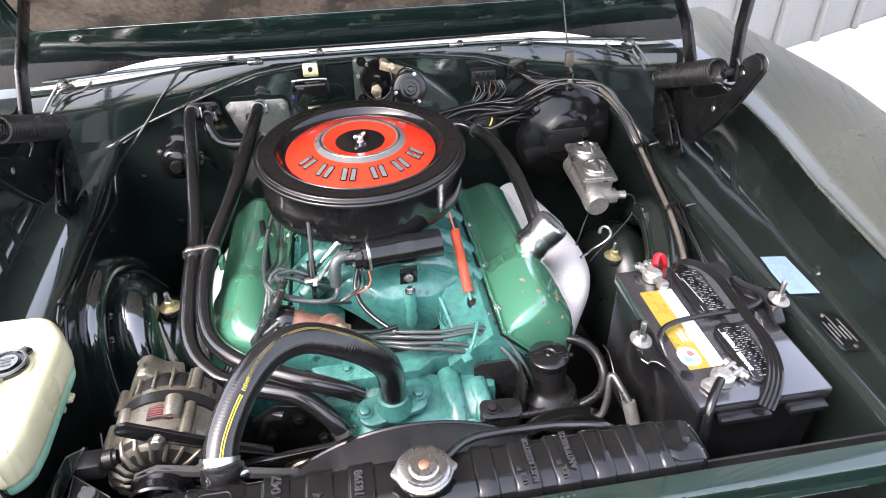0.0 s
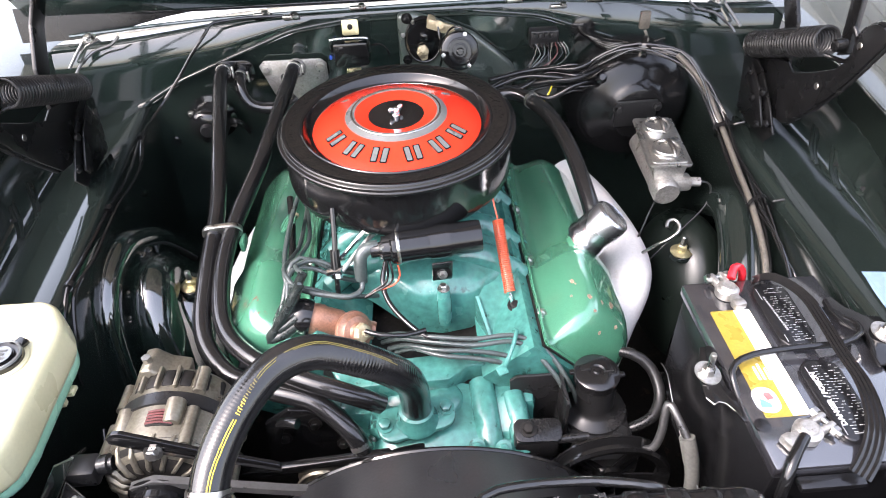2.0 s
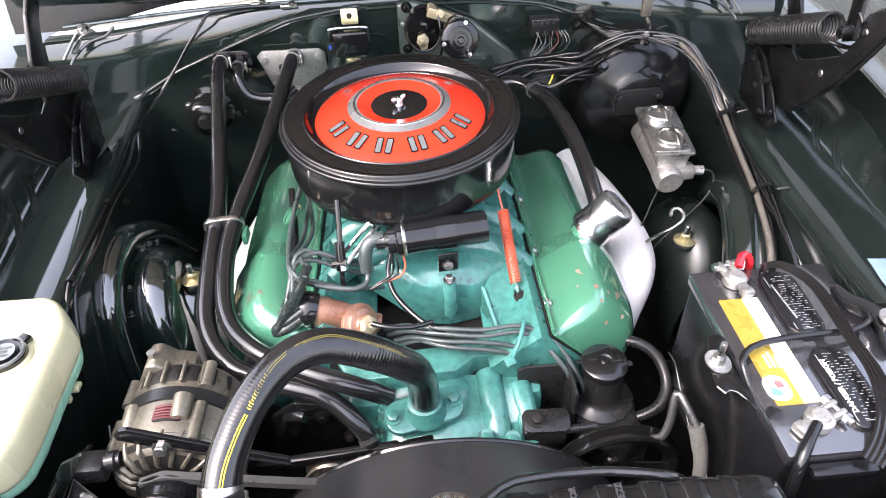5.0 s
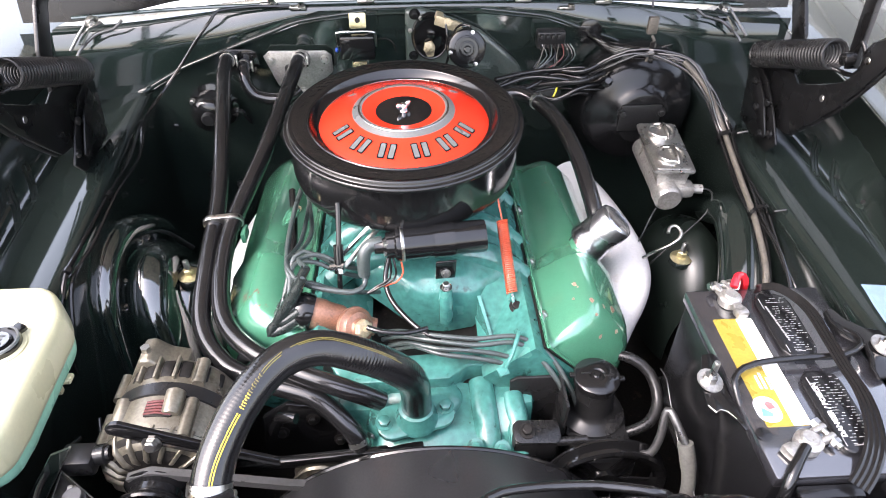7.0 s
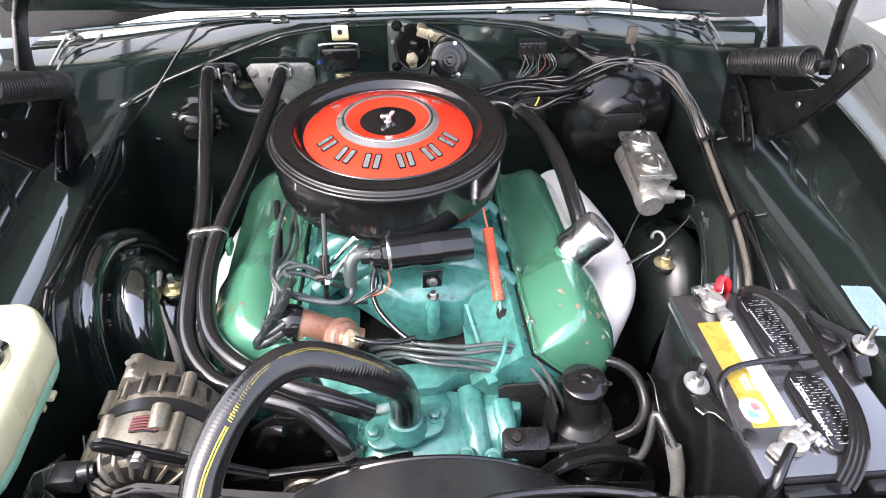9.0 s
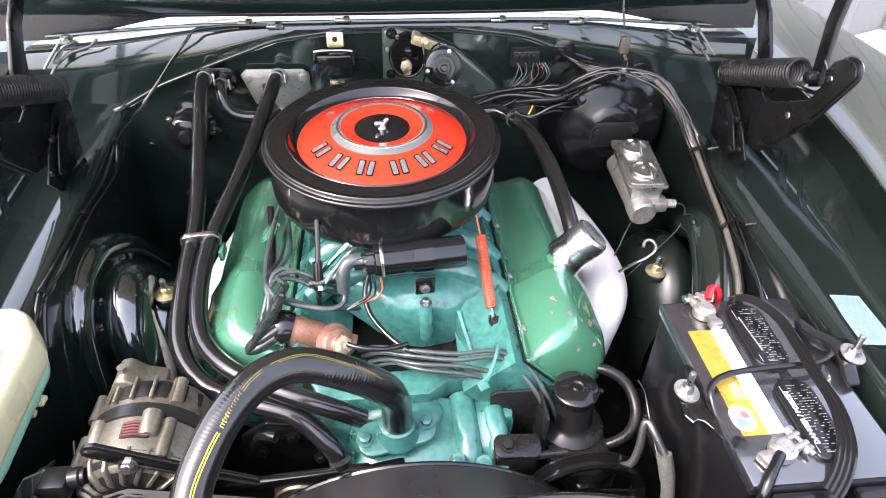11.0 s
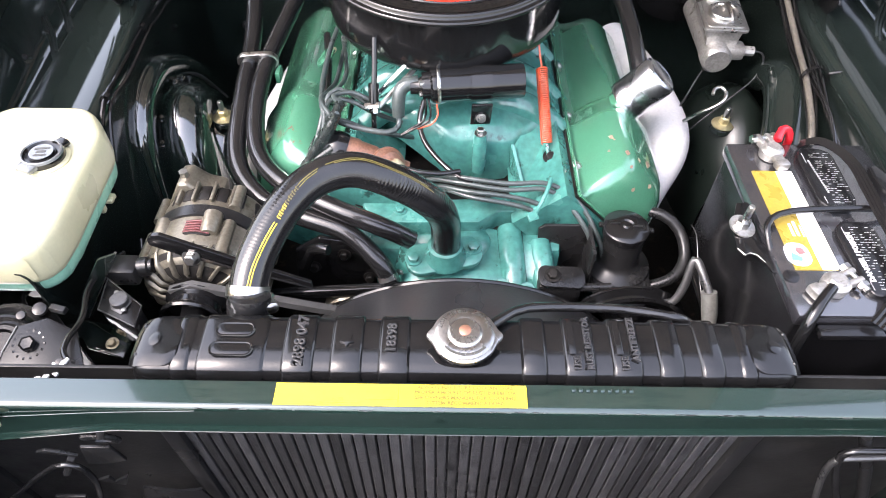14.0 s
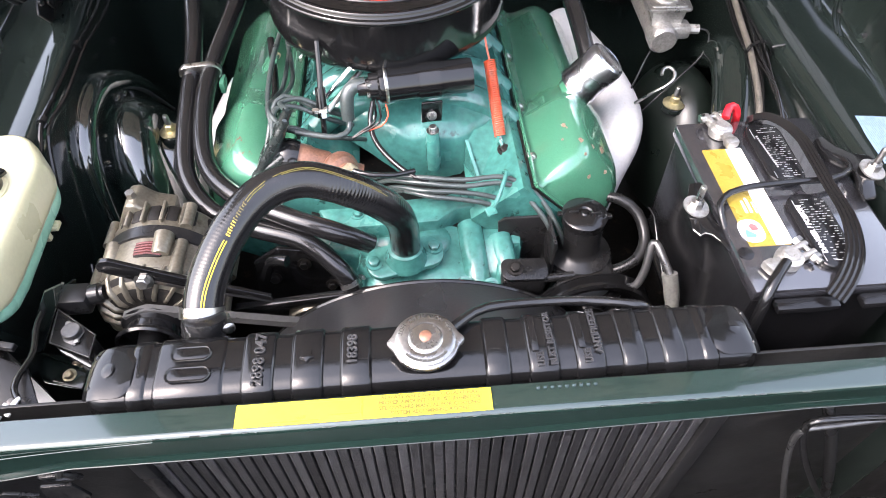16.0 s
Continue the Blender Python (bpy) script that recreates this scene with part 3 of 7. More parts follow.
    part("outlet_neck", lathe([(0.019, 0), (0.019, 0.03), (0.0215, 0.033), (0.0215, 0.04), (0.017, 0.042)], 24, axis((-0.228, 0.44, 0.822), (0.02, 0.5, 0.85))), SATIN, r)
    # filler neck and cap
    part("filler_neck", lathe([(0.024, 0), (0.024, 0.012), (0.027, 0.014), (0.027, 0.018)], 32, Matrix.Translation((0.0, 0.402, 0.855))), BLACK, r)
    ears = []
    for i in range(72):
        a = 2 * math.pi * i / 72
        bump = 0.0055 * math.exp(-((math.sin(a)) / 0.17) ** 2)
        ears.append(((0.0325 + bump) * math.cos(a), (0.0325 + bump) * math.sin(a)))
    cap = part("radiator_cap", join(prism(ears, 0.006, Matrix.Translation((0, 0.402, 0.872)), 0.002), lathe([(0.030, 0.872), (0.029, 0.880), (0.025, 0.8825), (0.017, 0.8815), (0.0155, 0.8825), (0.0145, 0.885), (0, 0.885)], 48, Matrix.Translation((0, 0.402, 0)))), STEEL, r, "shiny steel radiator cap with two ears")
    part("rivet", lathe([(0.0060, 0), (0.0060, 0.0012), (0.005, 0.002), (0, 0.0022)], 24, Matrix.Translation((0, 0.402, 0.885))), COPPER, cap, "brass centre rivet")
    return r


radiator()


def shroud():
    s = thing("fan_shroud", (0, 0.5, 0.4), "satin black fan shroud behind the radiator", "fan shroud")
    cx, cz, rr = 0.0, 0.470, 0.270
    rows = []
    for y, r0, mixk in ((0.452, rr, 1.0), (0.460, rr, 0.6), (0.474, rr, 0.2), (0.492, rr, 0.03), (0.575, rr - 0.002, 0.0), (0.58, rr - 0.008, 0.0)):
        row = []
        for k in range(61):
            a = radians(-30 + 240 * k / 60)
            cxp, czp = cx + r0 * math.cos(a), cz + r0 * math.sin(a)
            bx = min(0.30, max(-0.30, 0.42 * math.cos(a)))
            bz = min(0.795, cz + 0.45 * math.sin(a))
            row.append(V(cxp + (bx - cxp) * mixk, y, czp + (bz - czp) * mixk))
        rows.append(row)
    part("shell", sheet(rows, 0.003), SHROUD, s, smooth=60)
    part("rim", tube([(cx + (rr - 0.006) * math.cos(radians(a)), 0.58, cz + (rr - 0.006) * math.sin(radians(a))) for a in range(-30, 211, 6)], 0.004, 8), BLACK, s)
    # the fan behind it
    f = thing("cooling_fan", (cx, 0.6, cz), "dark cooling fan behind the shroud", "fan")
    part("hub", lathe([(0, 0.0), (0.06, 0.0), (0.07, 0.012), (0.07, 0.035), (0.03, 0.05), (0, 0.05)], 32, axis((cx, 0.56, cz), (0, 1, 0))), GRIMESHADE, f)
    for k in range(7):
        a = 2 * math.pi * k / 7
        part("blade", moved(box(0.07, 0.003, 0.17, (0, 0, 0.145), 0.001, 1, (0, 0, 28)), Matrix.Translation((cx, 0.58, cz)) @ Matrix.Rotation(a, 4, "Y")), GRIMESHADE, f)


shroud()


def wheels():
    for s in (-1, 1):
        w = part("wheel", lathe([(0.20, -0.10), (0.30, -0.105), (0.335, -0.08), (0.34, -0.05), (0.34, 0.05), (0.335, 0.08), (0.30, 0.105), (0.20, 0.10), (0.20, -0.10)], 48, axis((s * 0.78, 1.02, 0.34), (1, 0, 0)), close=False), RUBBER, car, "black front tyre")
        part("rim", lathe([(0.0, 0.02), (0.05, 0.03), (0.07, 0.02), (0.18, 0.04), (0.205, 0.09)], 40, axis((s * 0.78, 1.02, 0.34), (s, 0, 0)), close=False), ALLOY, w)


wheels()


# ---- the engine ----
engine = thing("engine", (0.0, 1.0, 0.3), "turquoise painted V8 engine with green valve covers", "engine")


def valve_cover(s, x0, z0, y0, y1):
    """One cover on a bank that leans 45 degrees; x0, z0: its inner gasket edge."""
    def at(u, v, y):
        k = math.sqrt(0.5)
        return V(s * (x0 + (u + v) * k), y, z0 + (v - u) * k)
    rows = []
    def sec(y, inn, out, high, lip=0.0):
        pts = [(-0.006, 0.0), (-0.006, 0.003), (inn - 0.004, 0.004), (inn, min(0.010, high)), (inn + 0.004, high * 0.45), (inn + 0.010, high * 0.69), (inn + 0.019, high * 0.87), (inn + 0.031, high * 0.965), (inn + 0.046, high), (out - 0.046, high * 1.01), (out - 0.031, high * 0.97), (out - 0.018, high * 0.87), (out - 0.009, high * 0.69), (out - 0.004, high * 0.45), (out, min(0.010, high)), (out + 0.004, 0.004), (0.158, 0.003), (0.158, 0.0)]
        rows.append([at(u, v, y) for u, v in pts])
    sec(y0 - 0.006, 0.020, 0.134, 0.004)
    sec(y0, 0.012, 0.142, 0.006)
    sec(y0 + 0.002, 0.010, 0.144, 0.012)
    sec(y0 + 0.007, 0.008, 0.146, 0.034)
    sec(y0 + 0.014, 0.006, 0.148, 0.050)
    sec(y0 + 0.024, 0.005, 0.149, 0.064)
    sec(y0 + 0.038, 0.004, 0.150, 0.074)
    sec(y0 + 0.056, 0.004, 0.150, 0.080)
    sec(y0 + 0.080, 0.004, 0.150, 0.083)
    sec(y0 + 0.155, 0.004, 0.150, 0.084)
    sec(y0 + 0.172, 0.009, 0.150, 0.086)
    sec(y0 + 0.205, 0.022, 0.150, 0.079)
    sec(y0 + 0.235, 0.028, 0.150, 0.078)
    sec(y1 - 0.05, 0.028, 0.150, 0.076)
    sec(y1 - 0.025, 0.030, 0.148, 0.070)
    sec(y1 - 0.008, 0.030, 0.144, 0.030)
    sec(y1, 0.022, 0.142, 0.006)
    sec(y1 + 0.006, 0.020, 0.140, 0.004)
    c = part("valve_cover", loft(rows), COVER, engine, "glossy green valve cover with chipped paint", smooth=70)
    nrm, down = V(s * 0.707, 0, 0.707), V(s * 0.707, 0, -0.707)
    part("flange_rim", tube([at(-0.006, 0.004, y0 - 0.002), at(-0.006, 0.0045, y0 + 0.15), at(-0.006, 0.0045, y0 + 0.34), at(-0.006, 0.004, y1)], 0.0028, 8), COVER, c)
    part("flange_rim", tube([at(-0.004, 0.0035, y0 - 0.006), at(0.05, 0.0035, y0 - 0.0075), at(0.11, 0.0035, y0 - 0.0075), at(0.156, 0.0035, y0 - 0.005)], 0.0028, 8), COVER, c)
    for y in (y0 + 0.06, y0 + 0.185, y0 + 0.33, y1 - 0.05):
        part("bolt", bolt(at(-0.001, 0.003, y), nrm, 0.0065, 0.006), STEEL, c)
    part("gasket", loft([[at(-0.009, -0.0035, y), at(-0.009, 0.0, y), at(0.161, 0.0, y), at(0.161, -0.0035, y)] for y in (y0 - 0.008, y1 + 0.008)]), GRIMESHADE, c, "dark oily gasket")
    head = [[at(-0.040, -0.10, y), at(-0.030, -0.004, y), at(0.156, -0.004, y), at(0.135, -0.10, y)] for y in (y0 - 0.020, y0 - 0.012, y1 - 0.01, y1 + 0.012)]
    part("cylinder_head", loft(head), TEAL, engine)
    return c


coverR = valve_cover(1, 0.180, 0.738, 0.742, 1.262)
# chipped spots at the front of the cover by the battery
random.seed(5)
for p, n, r in (((0.2347, 0.8391, 0.7698), (-0.24, -0.01, 0.97), 0.006), ((0.2279, 0.8091, 0.7669), (-0.46, -0.03, 0.89), 0.003), ((0.2545, 0.8023, 0.7694), (0.22, -0.10, 0.97), 0.0055), ((0.2749, 0.8008, 0.7569), (0.69, -0.12, 0.71), 0.0045), ((0.2932, 0.8086, 0.7404), (0.69, -0.13, 0.71), 0.0075), ((0.2582, 0.7798, 0.7615), (0.47, -0.57, 0.67), 0.0035), ((0.2937, 0.7757, 0.7254), (0.57, -0.58, 0.58), 0.0045), ((0.2635, 0.7602, 0.7337), (0.41, -0.81, 0.42), 0.005), ((0.2390, 0.8320, 0.7705), (-0.2, -0.01, 0.97), 0.0025)):
    ring = [(r * random.uniform(0.45, 1.1) * math.cos(k * math.pi / 7), 0.8 * r * random.uniform(0.45, 1.1) * math.sin(k * math.pi / 7)) for k in range(14)]
    part("paint_chip", prism(ring, 0.0007, axis(V(*p) + V(*n) * 0.0001, n), 0), CHIP, coverR, "bare rusty chip in the paint")
valve_cover(-1, 0.188, 0.738, 0.775, 1.295)
holder = thing("lead_bracket", (-0.215, 1.02, 0.79), "green stamped lead bracket on the valve cover", "bracket")
part("plate", prism([(0.0, 0.0), (0.030, 0.004), (0.034, 0.020), (0.018, 0.044), (0.004, 0.040), (-0.004, 0.016)], 0.0025, Matrix.Translation((-0.236, 0.985, 0.792)) @ Matrix.Rotation(radians(-35), 4, "Y"), 0.0008), COVER, holder)
part("lip", tube([(-0.236, 0.985, 0.794), (-0.239, 1.001, 0.793), (-0.232, 1.025, 0.796)], 0.0022, 8), COVER, holder)
part("bolt", bolt((-0.214, 1.012, 0.806), (-0.4, -0.2, 0.9), 0.005, 0.005), TARNISH, holder)
part("guide_tube", tube([(-0.196, 1.16, 0.845), (-0.203, 1.08, 0.832), (-0.214, 1.0, 0.822), (-0.218, 0.92, 0.812), (-0.214, 0.875, 0.812)], 0.0042, 10), GREYWIRE, holder)


def engine_core():
    # block, timing cover, tappet valley, intake manifold
    part("block", box(0.36, 0.62, 0.34, (0, 1.02, 0.49), 0.02), TEAL, engine)
    part("valley_pan", sheet([[V(-0.16, y, 0.70), V(-0.10, y, 0.672), V(0, y, 0.66), V(0.10, y, 0.672), V(0.16, y, 0.70)] for y in (0.735, 0.78, 0.9, 1.1, 1.28)], 0.003), GRIMESHADE, engine, "oily black tappet valley pan")
    stations = [V(0.846, 0.046, 0.724), V(0.850, 0.062, 0.740), V(0.856, 0.076, 0.750), V(0.868, 0.092, 0.760), V(0.885, 0.112, 0.768), V(0.905, 0.130, 0.774), V(0.96, 0.15, 0.778), V(1.15, 0.15, 0.782), V(1.22, 0.13, 0.775), V(1.25, 0.09, 0.75)]
    rows = []
    for q in glide(stations, 0.008):
        y, w, z = q
        mid = 0.030 + (0.0 if y < 0.85 else -0.030 * min(1, (y - 0.85) / 0.12))
        ring = []
        for k in range(44):
            u = -1 + 2 * k / 43
            fall = 0.004 * math.cos(u * 2.6) - 0.030 * abs(u) ** 3.2
            x = mid + w * u
            lift = sum(0.0085 * math.exp(-((x - 0.032 - s * (0.010 + 1.25 * max(0, y - 0.822))) / (0.013 + 0.10 * max(0, y - 0.83))) ** 2) for s in (-1, 1)) * min(1, max(0, (0.96 - y) / 0.05))
            ring.append(V(x, y, z + fall + lift + 0.002))
        ring += [V(mid + w * 1.02, y, z - 0.05), V(mid, y, z - 0.06), V(mid - w * 1.02, y, z - 0.05)]
        rows.append(ring)
    man = part("intake_manifold", loft(rows), TEAL, engine, "turquoise cast intake manifold", smooth=75)
    for s in (-1, 1):
        for y in (0.90, 0.985, 1.10, 1.19):
            part("runner", tube([(s * 0.02, y + 0.03, 0.765), (s * 0.08, y + 0.02, 0.774), (s * 0.13, y + 0.01, 0.758), (s * 0.185, y, 0.708)], lambda t: 0.024 - 0.002 * t, 14), TEAL, man)
    for k in range(7):
        part("cast_mark", lathe([(0.003, 0), (0.0022, 0.002), (0, 0.0024)], 8, axis((-0.062 + 0.007 * (k % 4), 0.872 + 0.008 * (k // 4), 0.794), (0, -0.3, 1))), TEAL, man)
    part("coil_post", lathe([(0.011, -0.07), (0.0115, -0.02), (0.0095, 0.0), (0.008, 0.004), (0, 0.004)], 20, Matrix.Translation((0.032, 0.836, 0.772))), TEAL, man)
    part("bolt", bolt((0.032, 0.836, 0.776), (0, 0, 1), 0.0065, 0.008), STEEL, man)
    # carburettor pad and body below the air cleaner
    part("carburetor_pad", box(0.17, 0.20, 0.03, (-0.02, 1.06, 0.805), 0.008), TEAL, man)
    carb = thing("carburetor", (-0.025, 1.06, 0.82), "tarnished carburetor below the air cleaner", "carburetor")
    part("carburetor_body", join(box(0.15, 0.19, 0.05, (-0.025, 1.06, 0.845), 0.01), lathe([(0.065, 0.86), (0.065, 0.89), (0, 0.89)], 32, Matrix.Translation((-0.025, 1.06, 0)))), ALLOY, carb)
    part("linkage_arm", tube([(-0.045, 0.93, 0.855), (-0.085, 0.90, 0.83), (-0.125, 0.868, 0.80)], 0.004, 8), STEEL, carb)
    # front: timing cover, water pump housing, bosses and the thermostat flange
    part("timing_cover", box(0.30, 0.05, 0.30, (0.01, 0.715, 0.52), 0.015), TEAL, engine)
    pump = part("water_pump_housing", loft([[V(-0.085, y, 0.60), V(-0.085, y, z - 0.02), V(-0.06, y, z), V(0.05, y, z), V(0.09, y, z - 0.015), V(0.135, y, z - 0.02), V(0.135, y, 0.60)] for y, z in ((0.615, 0.64), (0.622, 0.655), (0.64, 0.665), (0.69, 0.672), (0.73, 0.675))]), TEAL, engine, "turquoise cast water pump housing")
    part("pump_outlet", tube([(0.084, 0.622, 0.630), (0.083, 0.650, 0.652), (0.081, 0.690, 0.664), (0.080, 0.732, 0.668)], 0.020, 24), TEAL, pump, smooth=60)
    part("pump_outlet", tube([(0.129, 0.634, 0.630), (0.128, 0.656, 0.650), (0.126, 0.684, 0.660), (0.124, 0.708, 0.664)], 0.0185, 24), TEAL, pump, smooth=60)
    part("saddle", loft([[V(0.070, y, 0.62), V(0.070, y, z), V(0.095, y, z - 0.008), V(0.118, y, z), V(0.118, y, 0.62)] for y, z in ((0.632, 0.642), (0.660, 0.668), (0.700, 0.678))]), TEAL, pump, smooth=60)
    part("boss", lathe([(0.026, 0), (0.022, 0.01), (0.02, 0.026), (0.017, 0.03), (0, 0.03)], 20, Matrix.Translation((-0.07, 0.68, 0.65))), TEAL, pump)
    part("boss", lathe([(0.036, 0), (0.030, 0.012), (0.026, 0.02), (0, 0.024)], 24, Matrix.Translation((0.02, 0.705, 0.66))), TEAL, pump, smooth=60)
    part("flange", prism(rounded(0.115, 0.052, 0.022), 0.012, pose(-0.022, 0.664, 0.680, 10, 0, 14), 0.003), TEAL, pump)
    for x, y in ((-0.066, 0.652), (0.022, 0.675)):
        part("bolt", bolt((x, y, 0.692), (0, -0.1, 1), 0.0085, 0.008), TEAL, pump)
    part("outlet_elbow", lathe([(0.032, 0.684), (0.030, 0.694), (0.0265, 0.700), (0.0255, 0.712), (0.021, 0.714), (0.021, 0.74)], 28, pose(-0.020, 0.662, 0)), TEAL, pump)
    for x, y, z in ((0.062, 0.622, 0.668), (0.10, 0.62, 0.662), (-0.045, 0.618, 0.655), (0.135, 0.66, 0.655), (0.0, 0.617, 0.66)):
        part("bolt", bolt((x, y, z), (0, -0.6, 0.8), 0.008, 0.007), TEAL, pump)
    part("bridge", prism([(-0.16, 0.775), (-0.13, 0.715), (0.03, 0.718), (0.06, 0.742), (0.15, 0.744), (0.20, 0.765), (0.20, 0.82), (0.165, 0.862), (0.140, 0.850), (0.125, 0.805), (0.095, 0.785), (0.04, 0.770), (-0.04, 0.766), (-0.10, 0.770), (-0.14, 0.80)], 0.06, Matrix.Translation((0.0, 0.0, 0.642)), 0.004), TEAL, engine)
    for x, y in ((-0.09, 0.74), (0.075, 0.762), (0.175, 0.80)):
        part("bolt", bolt((x, y, 0.702), (0, 0, 1), 0.007, 0.006), TEAL, engine)
    # spring anchor: a sloping plate with a raised edge rib on its way down to the bridge
    part("anchor_plate", loft([[V(0.085, 0.842, 0.744 + d), V(0.105, 0.768, 0.703 + d), V(0.142, 0.826, 0.734 + d), V(0.160, 0.905, 0.756 + d), V(0.120, 0.900, 0.758 + d)] for d in (-0.03, 0.0)]), TEAL, engine)
    part("gusset", loft([[V(0.082 + d, 0.842, 0.750), V(0.103 + d, 0.764, 0.704), V(0.103 + d, 0.764, 0.690), V(0.082 + d, 0.842, 0.690)] for d in (0.0, 0.005)]), TEAL, engine)
    part("gusset", loft([[V(0.146 + d, 0.826, 0.742), V(0.163 + d, 0.915, 0.764), V(0.163 + d, 0.915, 0.70), V(0.146 + d, 0.826, 0.70)] for d in (-0.004, 0.0)]), TEAL, engine)
    part("anchor_hook", tube([(0.134, 0.836, 0.742), (0.137, 0.832, 0.752), (0.140, 0.822, 0.744)], 0.003, 8), TEAL, engine)
    part("bolt", bolt((0.143, 0.822, 0.742), (0, -0.3, 1), 0.008, 0.006), GRIMESHADE, engine)


engine_core()


def manifold(s, x, shift, sink=0.0):
    m = thing("exhaust_manifold", (s * x, 1.0 + shift, 0.6), "white heat-coated exhaust manifold beside the engine", "manifold", "exhaust manifolds")
    part("log", tube([(s * (x - 0.05), 0.86 + shift, 0.55), (s * (x - 0.02), 0.90 + shift, 0.60), (s * (x + 0.03), 0.98 + shift, 0.635), (s * (x + 0.035), 1.08 + shift, 0.64), (s * (x + 0.01), 1.20 + shift, 0.65), (s * (x - 0.03), 1.30 + shift, 0.66)], lambda t: 0.047 - 0.008 * abs(t - 0.5), 24), MANIFOLD, m, smooth=60)
    for y in (0.90, 0.96, 1.08, 1.2):
        part("runner", tube([(s * (x - 0.12), y + shift, 0.60), (s * (x - 0.06), y + shift, 0.61), (s * (x - 0.01), y + 0.02 + shift, 0.615)], 0.027, 14), MANIFOLD, m, smooth=60)
    if sink:
        for ch in m.children:
            ch.data.transform(Matrix.Translation((0, 0, -sink)))
    return m


manifold(1, 0.352, 0.0)
manifold(-1, 0.315, 0.03, 0.05)


def air_cleaner():
    c = thing("air_cleaner", (-0.025, 1.057, 0.87), "round black air cleaner with an orange-red lid decal", "air cleaner")
    at = pose(-0.025, 1.060, 0.960, 2.5)
    dish = at @ Matrix.Translation((0, 0, -0.003))
    R = 0.197
    part("housing", moved(lathe([(0.08, -0.101), (0.160, -0.1005), (0.180, -0.099), (0.1865, -0.0955), (0.1895, -0.089), (0.1905, -0.078), (0.1905, -0.05), (0.1905, -0.02), (0.1905, -0.012)], 96, close=False), at), BLACK, c, "black pressed steel housing", smooth=50)
    rim = part("rim", moved(lathe([(R - 0.007, -0.0155), (R - 0.0025, -0.0155), (R - 0.0005, -0.0140), (R, -0.0115), (R - 0.0005, -0.0090), (R - 0.0025, -0.0075), (R - 0.0060, -0.0072), (R - 0.0075, -0.0060), (R - 0.0080, -0.0030), (R - 0.0090, -0.0008), (R - 0.0110, 0.0004), (R - 0.0130, 0.0), (R - 0.0150, -0.0014), (R - 0.030, -0.0014), (R - 0.0385, -0.0018), (R - 0.0405, 0.0006), (R - 0.0425, 0.0002), (R - 0.0440, -0.0030), (R - 0.0475, -0.0090), (R - 0.0525, -0.0140), (R - 0.0560, -0.0165), (R - 0.062, -0.0170)], 96, close=False), at), BLACK, c, "black double-beaded rim of the lid", smooth=60)
    band = bmesh.new()
    rings = []
    for j in range(15):
        rj = R - 0.0152 - 0.0236 * j / 14
        rings.append([])
        for k in range(420):
            a = 2 * math.pi * k / 420
            p = V(rj * math.cos(a), rj * math.sin(a), 0)
            lump = noise.noise(p * 210) + 0.6 * noise.noise(p * 420 + V(3, 1, 2))
            rings[-1].append(band.verts.new(p + V(0, 0, -0.0004 - 0.0010 * max(0, j - 11) / 3 + 0.0014 * lump * math.sin(math.pi * j / 14) ** 0.5)))
    for p, q in zip(rings, rings[1:]):
        for k in range(420):
            band.faces.new((p[k], p[(k + 1) % 420], q[(k + 1) % 420], q[k]))
    part("wrinkle_band", moved(band, at), WRINKLE, rim, "wrinkle black band", smooth=180)
    part("lid_groove", moved(lathe([(0.1405, -0.0150), (0.1395, -0.0105), (0.138, -0.012), (0.136, -0.0135)], 96, close=False), dish), CHROME, rim, "thin bright ring")
    lid = part("lid", moved(lathe([(0.140, -0.012), (0.137, -0.0095), (0.112, -0.001), (0.090, 0.006), (0.081, 0.0100), (0.077, 0.0132), (0.072, 0.0148), (0.067, 0.0138), (0.057, 0.0105), (0.045, 0.0075)], 96, close=False), dish), RED, c, "orange-red domed lid decal", smooth=60)
    part("silver_ring", moved(lathe([(0.0840, 0.0091), (0.081, 0.0104), (0.077, 0.0136), (0.072, 0.0152), (0.0675, 0.0143)], 96, close=False), dish), SILVER, lid, "grey silver ring", smooth=60)
    part("bright_ring", moved(lathe([(0.0742, 0.0148), (0.0735, 0.0157), (0.0720, 0.0159), (0.0712, 0.0153)], 96, close=False), dish), CHROME, lid, smooth=60)
    part("center_bowl", moved(lathe([(0.0458, 0.0079), (0.044, 0.0072), (0.030, 0.002), (0.012, 0.0005), (0, 0.0005)], 64), dish), BLACK, lid, "black dished centre", smooth=60)
    # six letter-sized plain marks on an arc, grey with dark borders
    for k, a in enumerate((-152.5, -128, -104, -77, -53, -29)):
        ar = radians(a)
        q = dish @ Matrix.Translation((0.1085 * math.cos(ar), 0.1085 * math.sin(ar), 0.0006)) @ Matrix.Rotation(ar + math.pi / 2, 4, "Z") @ Matrix.Rotation(radians(17.5), 4, "X")
        for dx in (-0.0078, 0.0078):
            part("mark_border", prism(rounded(0.0115, 0.0300, 0.002, 2), 0.0008, q @ Matrix.Translation((dx, 0, 0)), 0), BLACK, lid)
            part("mark", prism(rounded(0.0078, 0.0260, 0.0015, 2), 0.0008, q @ Matrix.Translation((dx, 0, 0.0005)), 0), SILVER, lid)
    for a in (142, 40):
        ar = radians(a)
        star = [((0.0085 if i % 2 else 0.003) * math.cos(math.pi * i / 8), (0.0085 if i % 2 else 0.003) * math.sin(math.pi * i / 8)) for i in range(16)]
